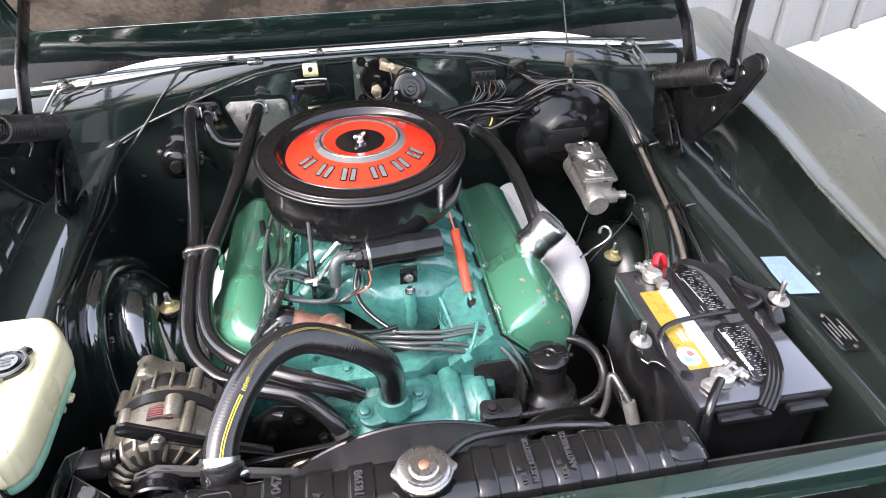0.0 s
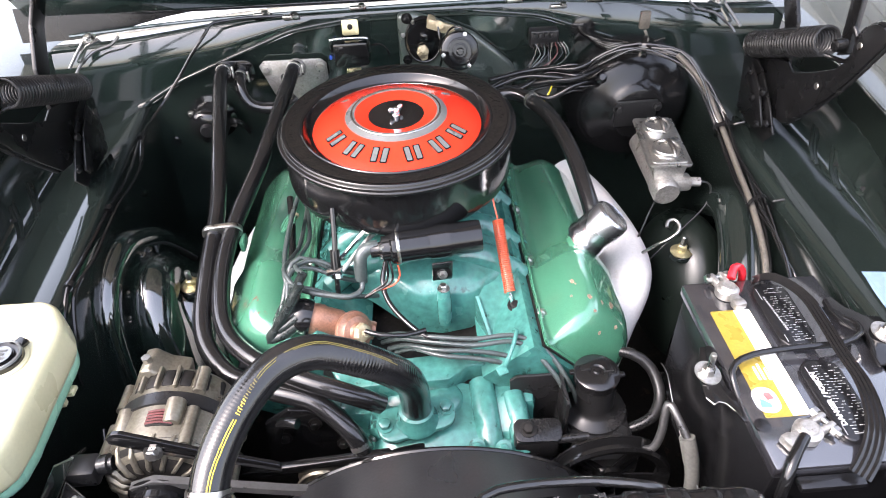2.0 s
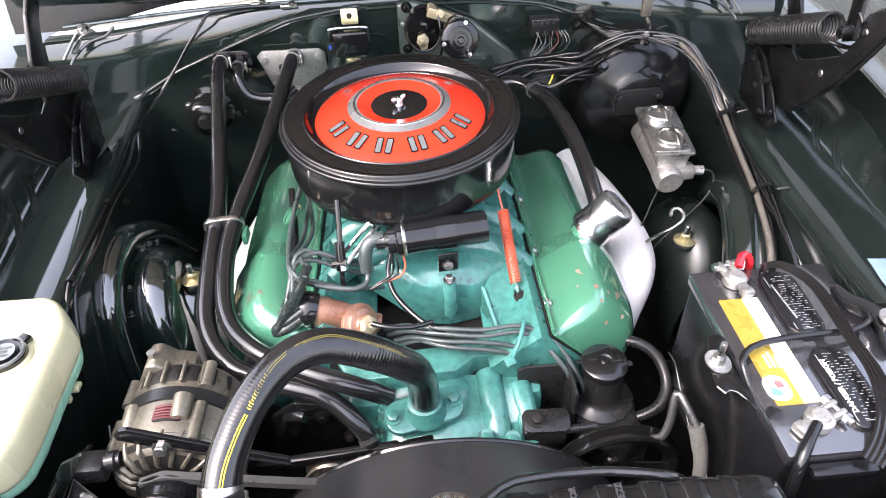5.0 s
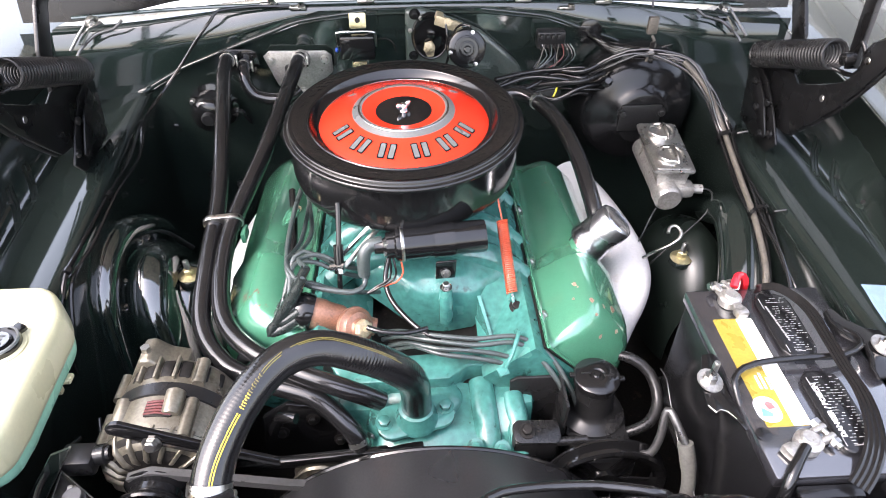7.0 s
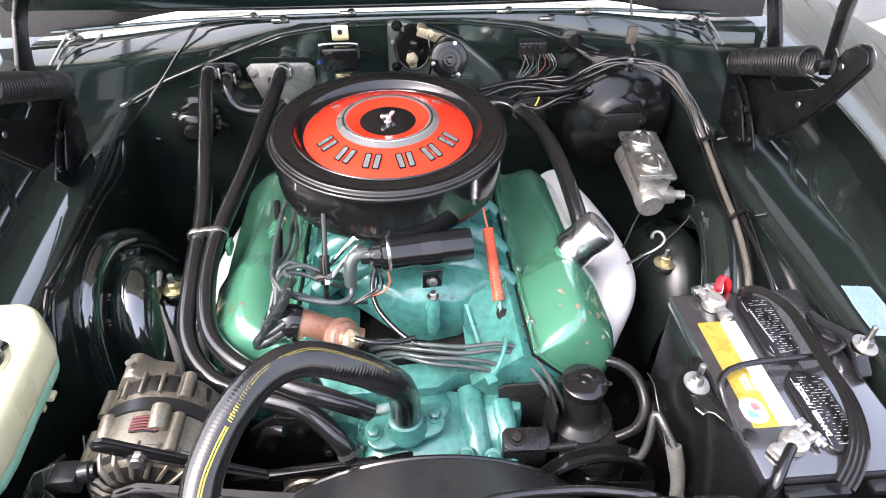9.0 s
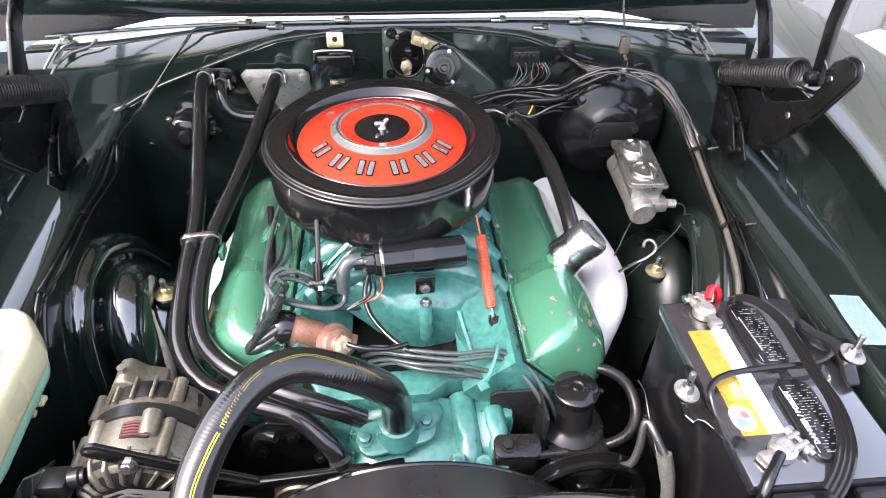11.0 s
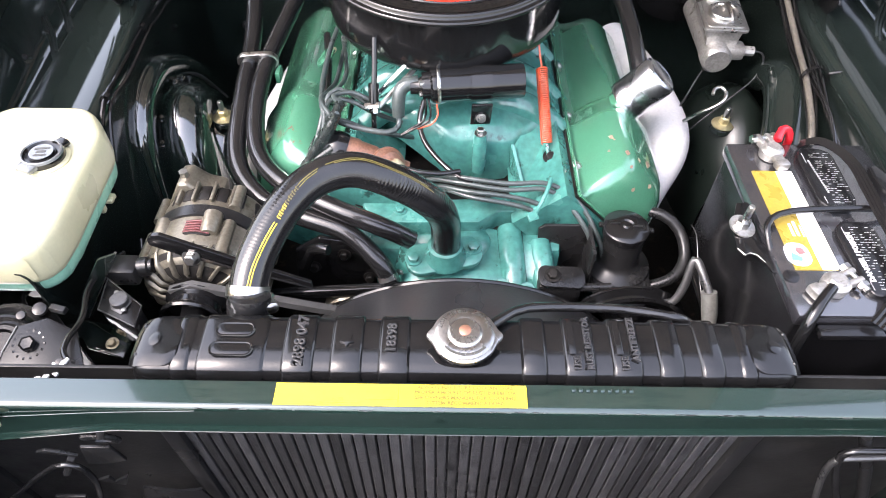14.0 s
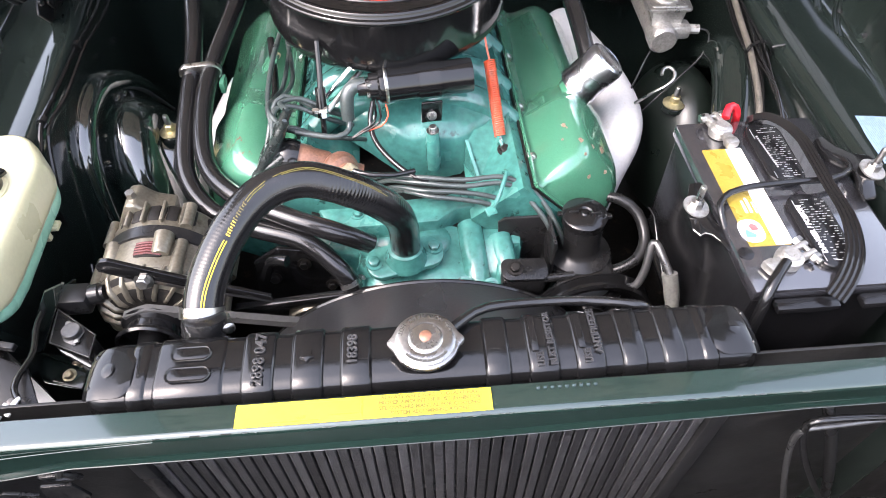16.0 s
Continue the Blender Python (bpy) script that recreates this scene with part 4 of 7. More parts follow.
        part("star", prism(star, 0.0008, dish @ Matrix.Translation((0.112 * math.cos(ar), 0.112 * math.sin(ar), -0.0004)) @ Matrix.Rotation(ar + math.pi / 2, 4, "Z") @ Matrix.Rotation(radians(17.5), 4, "X"), 0), SILVER, lid)
    lobe = [(0, -0.007), (0.0035, -0.0062), (0.006, -0.002), (0.006, 0.003), (0.004, 0.007), (0, 0.008)]
    part("wing_nut", moved(join(lathe([(0.011, 0.0), (0.011, 0.002), (0.008, 0.004), (0.0065, 0.012), (0.006, 0.018), (0.0035, 0.021), (0, 0.021)], 20), *[lathe(lobe, 16, Matrix.Translation((s * 0.0072, 0, 0.0165)) @ Matrix.Rotation(radians(s * 40), 4, "Y") @ Matrix.Diagonal((0.85, 0.6, 1.0, 1))) for s in (-1, 1)]), dish @ Matrix.Rotation(radians(35), 4, "Z")), CHROME, c, "chrome wing nut", smooth=60)


air_cleaner()


def hose(name, pts, r, m, label, cat="hose", group="", seg=16, step=0.012, ribs=0.0):
    """A hose or cable: a thing with its run as one part."""
    t = thing(name, pts[0], label, cat, group)
    part("run", tube(pts, r, seg, step, ribs=ribs), m, t, smooth=60)
    return t


def clamp(at, way, r, parent):
    band = lathe([(r, -0.006), (r + 0.0014, -0.006), (r + 0.0014, 0.006), (r, 0.006), (r, -0.006)], 32, axis(at, way), close=False)
    c = part("clamp", band, STEEL, parent, "bright steel hose clamp")
    return c


def heater_clip(at, way, r, parent):
    """A spring wire clamp with two ears."""
    m = axis(at, way)
    band = lathe([(r, -0.004), (r + 0.001, -0.004), (r + 0.001, 0.004), (r, 0.004), (r, -0.004)], 24, m, close=False)
    return part("spring_clamp", join(band, moved(box(0.004, 0.012, 0.007, (r + 0.004, 0.004, 0), 0.001), m), moved(box(0.004, 0.012, 0.007, (r + 0.004, -0.006, 0), 0.001), m)), STEEL, parent)


# ---- hoses ----
UP = [(-0.236, 0.452, 0.825), (-0.236, 0.472, 0.842), (-0.229, 0.507, 0.863), (-0.207, 0.555, 0.885), (-0.173, 0.598, 0.897), (-0.130, 0.620, 0.894), (-0.080, 0.627, 0.867), (-0.040, 0.640, 0.822), (-0.022, 0.654, 0.775), (-0.019, 0.662, 0.712)]
upper = hose("radiator_hose", UP, 0.0212, RUBBER, "thick black upper radiator hose with yellow stripes", seg=32, step=0.0010, ribs=lambda t: (0.0001 + 0.0006 * (0.6 + 0.8 * noise.noise((t * 60, 0.3, 0.7))) * min(1, max(0, (t - 0.46) * 9)) * min(1, max(0, (0.86 - t) * 9))))
clamp(V(-0.2355, 0.476, 0.845), (0.05, 0.75, 0.62), 0.0220, upper)
part("clamp_screw", join(lathe([(0.0065, 0), (0.0065, 0.012), (0.005, 0.013), (0, 0.013)], 12, axis((-0.209, 0.462, 0.842), (0.4, -0.7, 0.3))), box(0.014, 0.012, 0.010, (-0.214, 0.468, 0.842), 0.002)), STEEL, upper)


def stripes():
    # two printed lines that wander from the front of the hose over its outer bend, broken by small print
    path = glide(UP, 0.003)
    n = len(path)

    def on(f, off, high=0.0215):
        i = min(n - 2, max(1, int(f * n)))
        way = (path[i + 1] - path[i - 1]).normalized()
        out = V(0.0, -0.75, 0.66)
        out = (out - way * out.dot(way)).normalized()
        side = way.cross(out)
        ang = 0.20 + off - 0.95 * min(1, max(0, (f - 0.24) / 0.26))
        return path[i] + (out * math.cos(ang) + side * math.sin(ang)) * high, side, way
    for off, a, b, m, r in ((0.0, 0.05, 0.235, YELLOW, 0.0007), (0.13, 0.05, 0.235, YELLOW, 0.0007), (-0.02, 0.33, 0.40, DARKYELLOW, 0.0005), (0.10, 0.33, 0.39, DARKYELLOW, 0.0005), (0.0, 0.42, 0.68, DARKYELLOW, 0.0005), (0.10, 0.44, 0.70, DARKYELLOW, 0.0005)):
        m_count = max(4, int((b - a) * 60))
        part("stripe", tube([on(a + (b - a) * k / m_count, off)[0] for k in range(m_count + 1)], r, 6, smooth=False), m, upper, "yellow printed stripe")
    for k in range(13):
        q, side, way = on(0.245 + 0.0068 * k, 0.065, 0.0217)
        w = (0.0022, 0.0018, 0.0024, 0.0012)[k % 4]
        part("print_mark", join(tube([q - side * w, q + side * w], 0.0005, 6, smooth=False), tube([q - side * w, q - side * w + way * 0.0014], 0.0005, 6, smooth=False)), YELLOW if k < 6 else DARKYELLOW, upper)


stripes()
heat1 = hose("heater_hose", [(-0.392, 1.44, 0.897), (-0.392, 1.40, 0.908), (-0.392, 1.355, 0.895), (-0.372, 1.20, 0.852), (-0.358, 1.05, 0.803), (-0.358, 0.93, 0.768), (-0.350, 0.82, 0.735), (-0.305, 0.750, 0.72), (-0.24, 0.715, 0.715), (-0.165, 0.69, 0.705), (-0.115, 0.655, 0.675), (-0.100, 0.640, 0.650)], 0.0148, RUBBER, "long black heater hose with a faint seam", group="heater hoses")
heat2 = hose("heater_hose", [(-0.245, 1.43, 0.897), (-0.246, 1.40, 0.903), (-0.256, 1.34, 0.888), (-0.288, 1.15, 0.838), (-0.325, 1.00, 0.792), (-0.330, 0.90, 0.765), (-0.312, 0.815, 0.745), (-0.262, 0.755, 0.74), (-0.19, 0.715, 0.735), (-0.115, 0.69, 0.72), (-0.07, 0.69, 0.69)], 0.0148, RUBBER, "long black heater hose with a faint seam", group="heater hoses")
heater_clip((-0.392, 1.405, 0.907), (0, -1, 0.2), 0.0150, heat1)
heater_clip((-0.246, 1.405, 0.902), (0, -1, 0.2), 0.0150, heat2)
heater_clip((-0.104, 0.645, 0.658), (0.3, -0.5, -0.7), 0.0150, heat1)
tie = thing("hose_clip", (-0.342, 1.01, 0.79), "bright metal clip that binds the two heater hoses", "clip")
part("band", prism([(x * 1.0, y) for x, y in rounded(0.068, 0.036, 0.0175)], 0.009, axis((-0.342, 1.006, 0.794), (0.1, -0.94, -0.3)), 0.001), STEEL, tie)
part("tab", box(0.008, 0.030, 0.02, (-0.307, 0.99, 0.775), 0.002), COVER, tie)
bend = hose("heater_elbow", [(-0.362, 1.44, 0.888), (-0.362, 1.41, 0.892), (-0.360, 1.385, 0.870), (-0.345, 1.375, 0.845), (-0.31, 1.37, 0.835), (-0.27, 1.37, 0.838), (-0.245, 1.38, 0.85)], 0.0125, RUBBER, "curved black heater pipe at the firewall")
heater_clip((-0.362, 1.412, 0.891), (0, -1, 0.1), 0.0127, bend)
vent = hose("breather_hose", [(0.165, 1.30, 0.865), (0.20, 1.30, 0.868), (0.235, 1.275, 0.865), (0.265, 1.20, 0.862), (0.283, 1.10, 0.848), (0.290, 1.00, 0.825), (0.295, 0.95, 0.80)], 0.0145, RUBBER, "black breather hose behind the air cleaner")
clamp(V(0.238, 1.272, 0.865), (0.3, -0.9, 0), 0.0147, vent)
over = hose("overflow_hose", [(0.020, 0.415, 0.866), (0.040, 0.432, 0.864), (0.066, 0.450, 0.856), (0.118, 0.458, 0.848), (0.166, 0.457, 0.847), (0.205, 0.450, 0.849), (0.232, 0.444, 0.848), (0.25, 0.455, 0.82)], 0.0052, RUBBER, "thin black overflow hose along the radiator", seg=10)
hose("steering_hose", [(0.285, 0.77, 0.68), (0.319, 0.755, 0.685), (0.345, 0.735, 0.672), (0.352, 0.70, 0.650), (0.334, 0.672, 0.635), (0.302, 0.665, 0.62), (0.28, 0.67, 0.61)], 0.0085, SATIN, "looped black power steering return hose")
pipe = hose("steering_pipe", [(0.285, 0.61, 0.655), (0.304, 0.598, 0.668), (0.315, 0.605, 0.695), (0.322, 0.622, 0.725), (0.327, 0.622, 0.732), (0.334, 0.605, 0.722), (0.343, 0.582, 0.705)], 0.0058, LINE, "bent steel power steering pressure pipe", "pipe", seg=12, step=0.006)
part("sleeve", tube([(0.341, 0.586, 0.709), (0.345, 0.575, 0.69), (0.350, 0.560, 0.655), (0.352, 0.55, 0.60)], lambda t: 0.0108 if t < 0.35 else 0.0095, 16), SLEEVE, pipe, "grey rubber hose end")
part("fitting", lathe([(0.008, 0), (0.008, 0.014), (0, 0.014)], 6, axis((0.283, 0.611, 0.653), (0.85, -0.4, 0.5))), COPPER, pipe)


# ---- battery and its bits ----
def battery():
    b = thing("battery", (0.462, 0.60, 0.62), "black car battery with a gold and white label", "battery")
    part("case", box(0.182, 0.282, 0.19, (0.461, 0.605, 0.722), 0.006), PLASTIC, b)
    lid = part("lid", box(0.190, 0.290, 0.020, (0.461, 0.605, 0.825), 0.004), BATTLID, b, "glossy grey-black battery lid")
    part("lip", join(box(0.072, 0.016, 0.010, (0.426, 0.451, 0.817), 0.003), box(0.055, 0.016, 0.010, (0.515, 0.451, 0.817), 0.003)), PLASTIC, lid)
    # two vent cover plates with their raised rims and print
    for y in (0.6765, 0.541):
        plate = [(-0.026, -0.046), (-0.021, -0.056), (-0.013, -0.060), (0.008, -0.060), (0.018, -0.051), (0.021, -0.040), (0.023, 0.036), (0.020, 0.048), (0.008, 0.055), (-0.012, 0.056), (-0.022, 0.048), (-0.026, 0.036)]
        cover = part("vent_cover", prism(plate, 0.009, pose(0.475, y, 0.834), 0.003, 3), PLASTIC, b)
        rows = []
        random.seed(int(y * 1000))
        for k in range(24):
            x = -0.010
            while x < 0.017:
                w = random.uniform(0.0012, 0.0048)
                if random.random() < 0.5:
                    rows.append((x + w / 2, 0.044 - 0.0040 * k, w, 0.0006))
                x += w + 0.0011
        rows += [(-0.0185, 0.034, 0.0008, 0.020), (-0.0185, -0.045, 0.0008, 0.012), (-0.004, -0.050, 0.012, 0.0007)]
        if y > 0.6:
            rows += [(-0.0145 + 0.0003 * k, 0.028 - 0.0042 * k, 0.0024, 0.0026) for k in range(15)]
        part("small_print", bars(rows, pose(0.475, y, 0.8432)), PRINTGREY, cover, "rows of small white print")
        if y < 0.6:
            part("warning", wordbar("DANGER / POISON", 0.0088, pose(0.4605, y - 0.002, 0.8434, 0, 0, 90), 0.0003, 0.0002), WHITE, cover, "white warning words")
    # label: gold and white fields with a plain emblem
    label = part("label", prism(rounded(0.053, 0.169, 0.002, 2), 0.0006, pose(0.4100, 0.6078, 0.8352), 0), GOLD, b, "gold and white printed label")
    part("white_field", prism(rounded(0.021, 0.168, 0.001, 2), 0.0006, pose(0.4255, 0.6078, 0.8356), 0), WHITE, label)
    part("emblem_red", prism([(-0.001, -0.001), (0.008, 0.001), (0.006, 0.009), (0.0, 0.011), (-0.003, 0.007)], 0.0006, pose(0.396, 0.547, 0.8364), 0), FADEDRED, label)
    part("emblem_blue", prism([(-0.009, -0.009), (0.003, -0.010), (0.005, -0.005), (-0.006, 0.004)], 0.0006, pose(0.393, 0.546, 0.8364), 0), FADEDBLUE, label)
    part("emblem_white", prism(rounded(0.029, 0.036, 0.013), 0.0004, pose(0.394, 0.547, 0.8361), 0), WHITE, label)
    part("print", bars([(-0.010, -0.024, 0.003, 0.020), (-0.004, -0.022, 0.003, 0.024), (0.002, -0.026, 0.002, 0.018)], pose(0.410, 0.610, 0.8364)), WHITE, label)
    # terminals: a split ring round the post, two ears with a bolt, a cable socket
    for x, y, turn in ((0.417, 0.722, 100), (0.415, 0.497, 22)):
        m = pose(x, y, 0.845, 0, 0, turn) @ Matrix.Scale(0.88, 4)
        ringy = lathe([(0.0165, -0.010), (0.0175, -0.004), (0.0175, 0.003), (0.015, 0.006), (0.0115, 0.007), (0.0105, 0.0095), (0.0095, 0.0105), (0, 0.0105)], 32)
        ears = [box(0.024, 0.0085, 0.013, (0.024, dy, 0.0), 0.003) for dy in (-0.0075, 0.0075)]
        neck = [box(0.024, 0.016, 0.011, (-0.020, 0, 0.0), 0.004), box(0.016, 0.020, 0.014, (-0.031, 0, -0.001), 0.004)]
        post = part("terminal", moved(join(ringy, *ears, *neck), m), ALLOY, b, "dull lead battery terminal clamp", smooth=35)
        part("terminal_bolt", moved(join(lathe([(0.0042, -0.024), (0.0042, 0.020), (0, 0.020)], 10, axis((0.029, 0, 0.001), (0, 1, 0))), lathe([(0.0075, 0.012), (0.0075, 0.019), (0, 0.019)], 6, axis((0.029, 0, 0.001), (0, 1, 0))), lathe([(0.0075, -0.019), (0.0075, -0.013), (0, -0.013)], 6, axis((0.029, 0, 0.001), (0, 1, 0)))), m), STEEL, post, smooth=20)
    part("round_plug", lathe([(0.009, 0), (0.009, 0.002), (0.006, 0.003), (0, 0.003)], 20, pose(0.375, 0.514, 0.835)), PLASTIC, lid)
    # carrying strap that lies over the top
    pts = [(0.462, 0.742, 0.840), (0.470, 0.737, 0.850), (0.480, 0.728, 0.858), (0.494, 0.708, 0.860), (0.503, 0.680, 0.860), (0.502, 0.635, 0.860), (0.500, 0.590, 0.859), (0.501, 0.550, 0.857), (0.494, 0.515, 0.855), (0.482, 0.485, 0.850), (0.464, 0.461, 0.842), (0.450, 0.448, 0.832)]
    path = glide(pts, 0.01)
    rows = []
    for i, q in enumerate(path):
        way = (path[min(i + 1, len(path) - 1)] - path[max(i - 1, 0)]).normalized()
        side = way.cross(V(0, 0, 1)).normalized()
        up = side.cross(way)
        w = 0.0090 + 0.0020 * min(1, max(0, (i / len(path) - 0.55) * 4))
        rows.append([q + side * (w * k / 4) + up * (0.0016 if k % 2 else 0.0) for k in range(-4, 5)])
    part("carrying_strap", sheet(rows, 0.002), BLACK, b, "ribbed black carrying strap")
    return b


battery()


def battery_clamp():
    c = thing("battery_clamp", (0.45, 0.60, 0.84), "black hold-down rod and brackets over the battery", "bracket")
    part("rod", tube([(0.368, 0.558, 0.830), (0.365, 0.575, 0.842), (0.372, 0.592, 0.848), (0.40, 0.604, 0.850), (0.46, 0.610, 0.850), (0.515, 0.612, 0.849), (0.545, 0.625, 0.849), (0.552, 0.645, 0.846), (0.545, 0.66, 0.842)], 0.0042, 10), BLACK, c)
    part("bracket", prism([(0.352, 0.640), (0.368, 0.642), (0.364, 0.600), (0.362, 0.575), (0.370, 0.552), (0.380, 0.540), (0.374, 0.530), (0.362, 0.526), (0.358, 0.540), (0.351, 0.553), (0.343, 0.556), (0.336, 0.551), (0.331, 0.560), (0.333, 0.585), (0.340, 0.610)], 0.0035, Matrix.Translation((0, 0, 0.824)), 0.001), BLACK, c, "chipped black clamp bracket")
    part("chipped_edge", tube([(0.331, 0.562, 0.8278), (0.337, 0.552, 0.8278), (0.344, 0.5555, 0.8278), (0.351, 0.5525, 0.8278), (0.358, 0.541, 0.8278)], 0.0006, 6, smooth=False), STEEL, c)
    part("bracket", prism([(0.534, 0.692), (0.548, 0.698), (0.556, 0.676), (0.572, 0.660), (0.590, 0.655), (0.594, 0.636), (0.586, 0.618), (0.572, 0.606), (0.562, 0.582), (0.545, 0.578), (0.543, 0.597), (0.552, 0.612), (0.556, 0.630), (0.546, 0.640), (0.536, 0.652), (0.532, 0.672)], 0.007, Matrix.Translation((0, 0, 0.838)), 0.002), BLACK, c)
    for x, y, z in ((0.345, 0.596, 0.830), (0.577, 0.626, 0.846)):
        part("washer", lathe([(0.0165, 0), (0.0165, 0.0022), (0.006, 0.003), (0, 0.003)], 28, pose(x, y, z, 8, 10, 0)), ALLOY, c)
        part("stud", join(lathe([(0.0085, 0), (0.0085, 0.009), (0, 0.009)], 6, pose(x, y, z + 0.002)), lathe([(0.004, 0), (0.004, 0.034), (0.003, 0.036), (0, 0.036)], 12, pose(x, y, z))), STEEL, c)
    tray = thing("battery_tray", (0.46, 0.60, 0.60), "black steel tray below the battery", "tray")
    part("pan", box(0.20, 0.32, 0.012, (0.465, 0.602, 0.622), 0.003), BLACK, tray)
    part("edge", tube([(0.352, 0.72, 0.70), (0.349, 0.69, 0.712), (0.347, 0.66, 0.70), (0.352, 0.60, 0.66), (0.356, 0.50, 0.64)], 0.0009, 8), LINE, tray, "chipped bare edge")
    part("leg", box(0.16, 0.02, 0.42, (0.465, 0.55, 0.412), 0.003), BLACK, tray)


battery_clamp()
hose("battery_cable", [(0.406, 0.488, 0.849), (0.390, 0.472, 0.848), (0.376, 0.455, 0.838), (0.370, 0.443, 0.805), (0.370, 0.438, 0.74), (0.376, 0.442, 0.66)], 0.0062, BLACK, "black negative battery cable", "cable", "battery cables")
hose("battery_cable", [(0.428, 0.738, 0.850), (0.436, 0.752, 0.857), (0.448, 0.757, 0.852), (0.455, 0.757, 0.838), (0.462, 0.765, 0.81)], 0.0055, REDWIRE, "red positive battery cable", "cable", "battery cables")


# ---- washer bottle ----
def washer_bottle():
    w = thing("washer_bottle", (-0.56, 0.66, 0.68), "yellowed white plastic washer bottle with a black cap", "washer bottle")
    outline = [(-0.684, 0.72), (-0.668, 0.780), (-0.640, 0.803), (-0.540, 0.803), (-0.519, 0.790), (-0.492, 0.748), (-0.490, 0.725), (-0.484, 0.585), (-0.486, 0.548), (-0.500, 0.527), (-0.524, 0.519), (-0.580, 0.519), (-0.612, 0.503), (-0.67, 0.503), (-0.70, 0.55)]
    tank = part("tank", prism(outline, 0.066, Matrix.Translation((0, 0, 0.782)), 0.018, 5), BOTTLE, w)
    part("lower_tank", prism([(-0.57 + (x + 0.57) * 0.955, 0.66 + (y - 0.66) * 0.955) for x, y in outline], 0.05, Matrix.Translation((0, 0, 0.762)), 0.016, 4), FLUID, w, "tinted lower half with washer fluid")
    part("cap_collar", lathe([(0.031, -0.004), (0.031, 0.001), (0.028, 0.003), (0, 0.003)], 36, pose(-0.542, 0.682, 0.849)), BOTTLE, w)
    cap = part("cap", lathe([(0.0265, 0.0), (0.027, 0.005), (0.0255, 0.010), (0.0235, 0.0108), (0.0215, 0.008), (0.0175, 0.007), (0.0165, 0.009), (0, 0.009)], 40, pose(-0.542, 0.682, 0.851)), BLACK, w)
    part("cap_disc", lathe([(0.0150, 0.0), (0.0150, 0.001), (0, 0.001)], 36, pose(-0.542, 0.682, 0.861)), SILVER, cap)
    part("cap_print", bars([(0, 0.006, 0.018, 0.003), (0, 0.0, 0.012, 0.004), (0, -0.007, 0.016, 0.003)], pose(-0.542, 0.682, 0.8624, 0, 0, 8)), INK, cap)
    part("cap_rim", lathe([(0.0268, 0.0085), (0.0258, 0.0112), (0.0238, 0.0118), (0.0228, 0.0105)], 40, pose(-0.542, 0.682, 0.851), close=False), SILVER, cap, "worn pale rim")
    part("cap_tab", moved(prism([(0.022, -0.012), (0.036, -0.012), (0.036, 0.012), (0.022, 0.014)], 0.007, None, 0.002), pose(-0.542, 0.682, 0.854, 0, 0, 250)), SILVER, cap, "worn pale lifting tab")
    part("cap_tab", moved(box(0.012, 0.016, 0.008, (0.030, 0, 0.004), 0.002), pose(-0.542, 0.682, 0.851, 0, 0, 62)), BLACK, cap)
    for x, y, z in ((-0.505, 0.662, 0.849), (-0.62, 0.57, 0.849)):
        part("speck", lathe([(0.0012, 0), (0, 0.0006)], 8, pose(x, y, z)), INK, w)
    part("side_bracket", join(box(0.030, 0.016, 0.007, (-0.508, 0.700, 0.760), 0.002), box(0.010, 0.010, 0.016, (-0.508, 0.686, 0.756), 0.002), lathe([(0.006, 0), (0.005, 0.003), (0, 0.003)], 12, pose(-0.498, 0.700, 0.7635))), BOTTLE, w, "white plastic pump bracket")
    part("mount", box(0.08, 0.12, 0.14, (-0.61, 0.68, 0.692), 0.01), DARK, w)
    return w


washer_bottle()
hose("washer_wire", [(-0.462, 0.668, 0.71), (-0.455, 0.64, 0.69), (-0.44, 0.60, 0.66), (-0.40, 0.615, 0.665), (-0.375, 0.635, 0.70)], 0.0035, BLACK, "thin black wire below the washer bottle", "wire", seg=8)


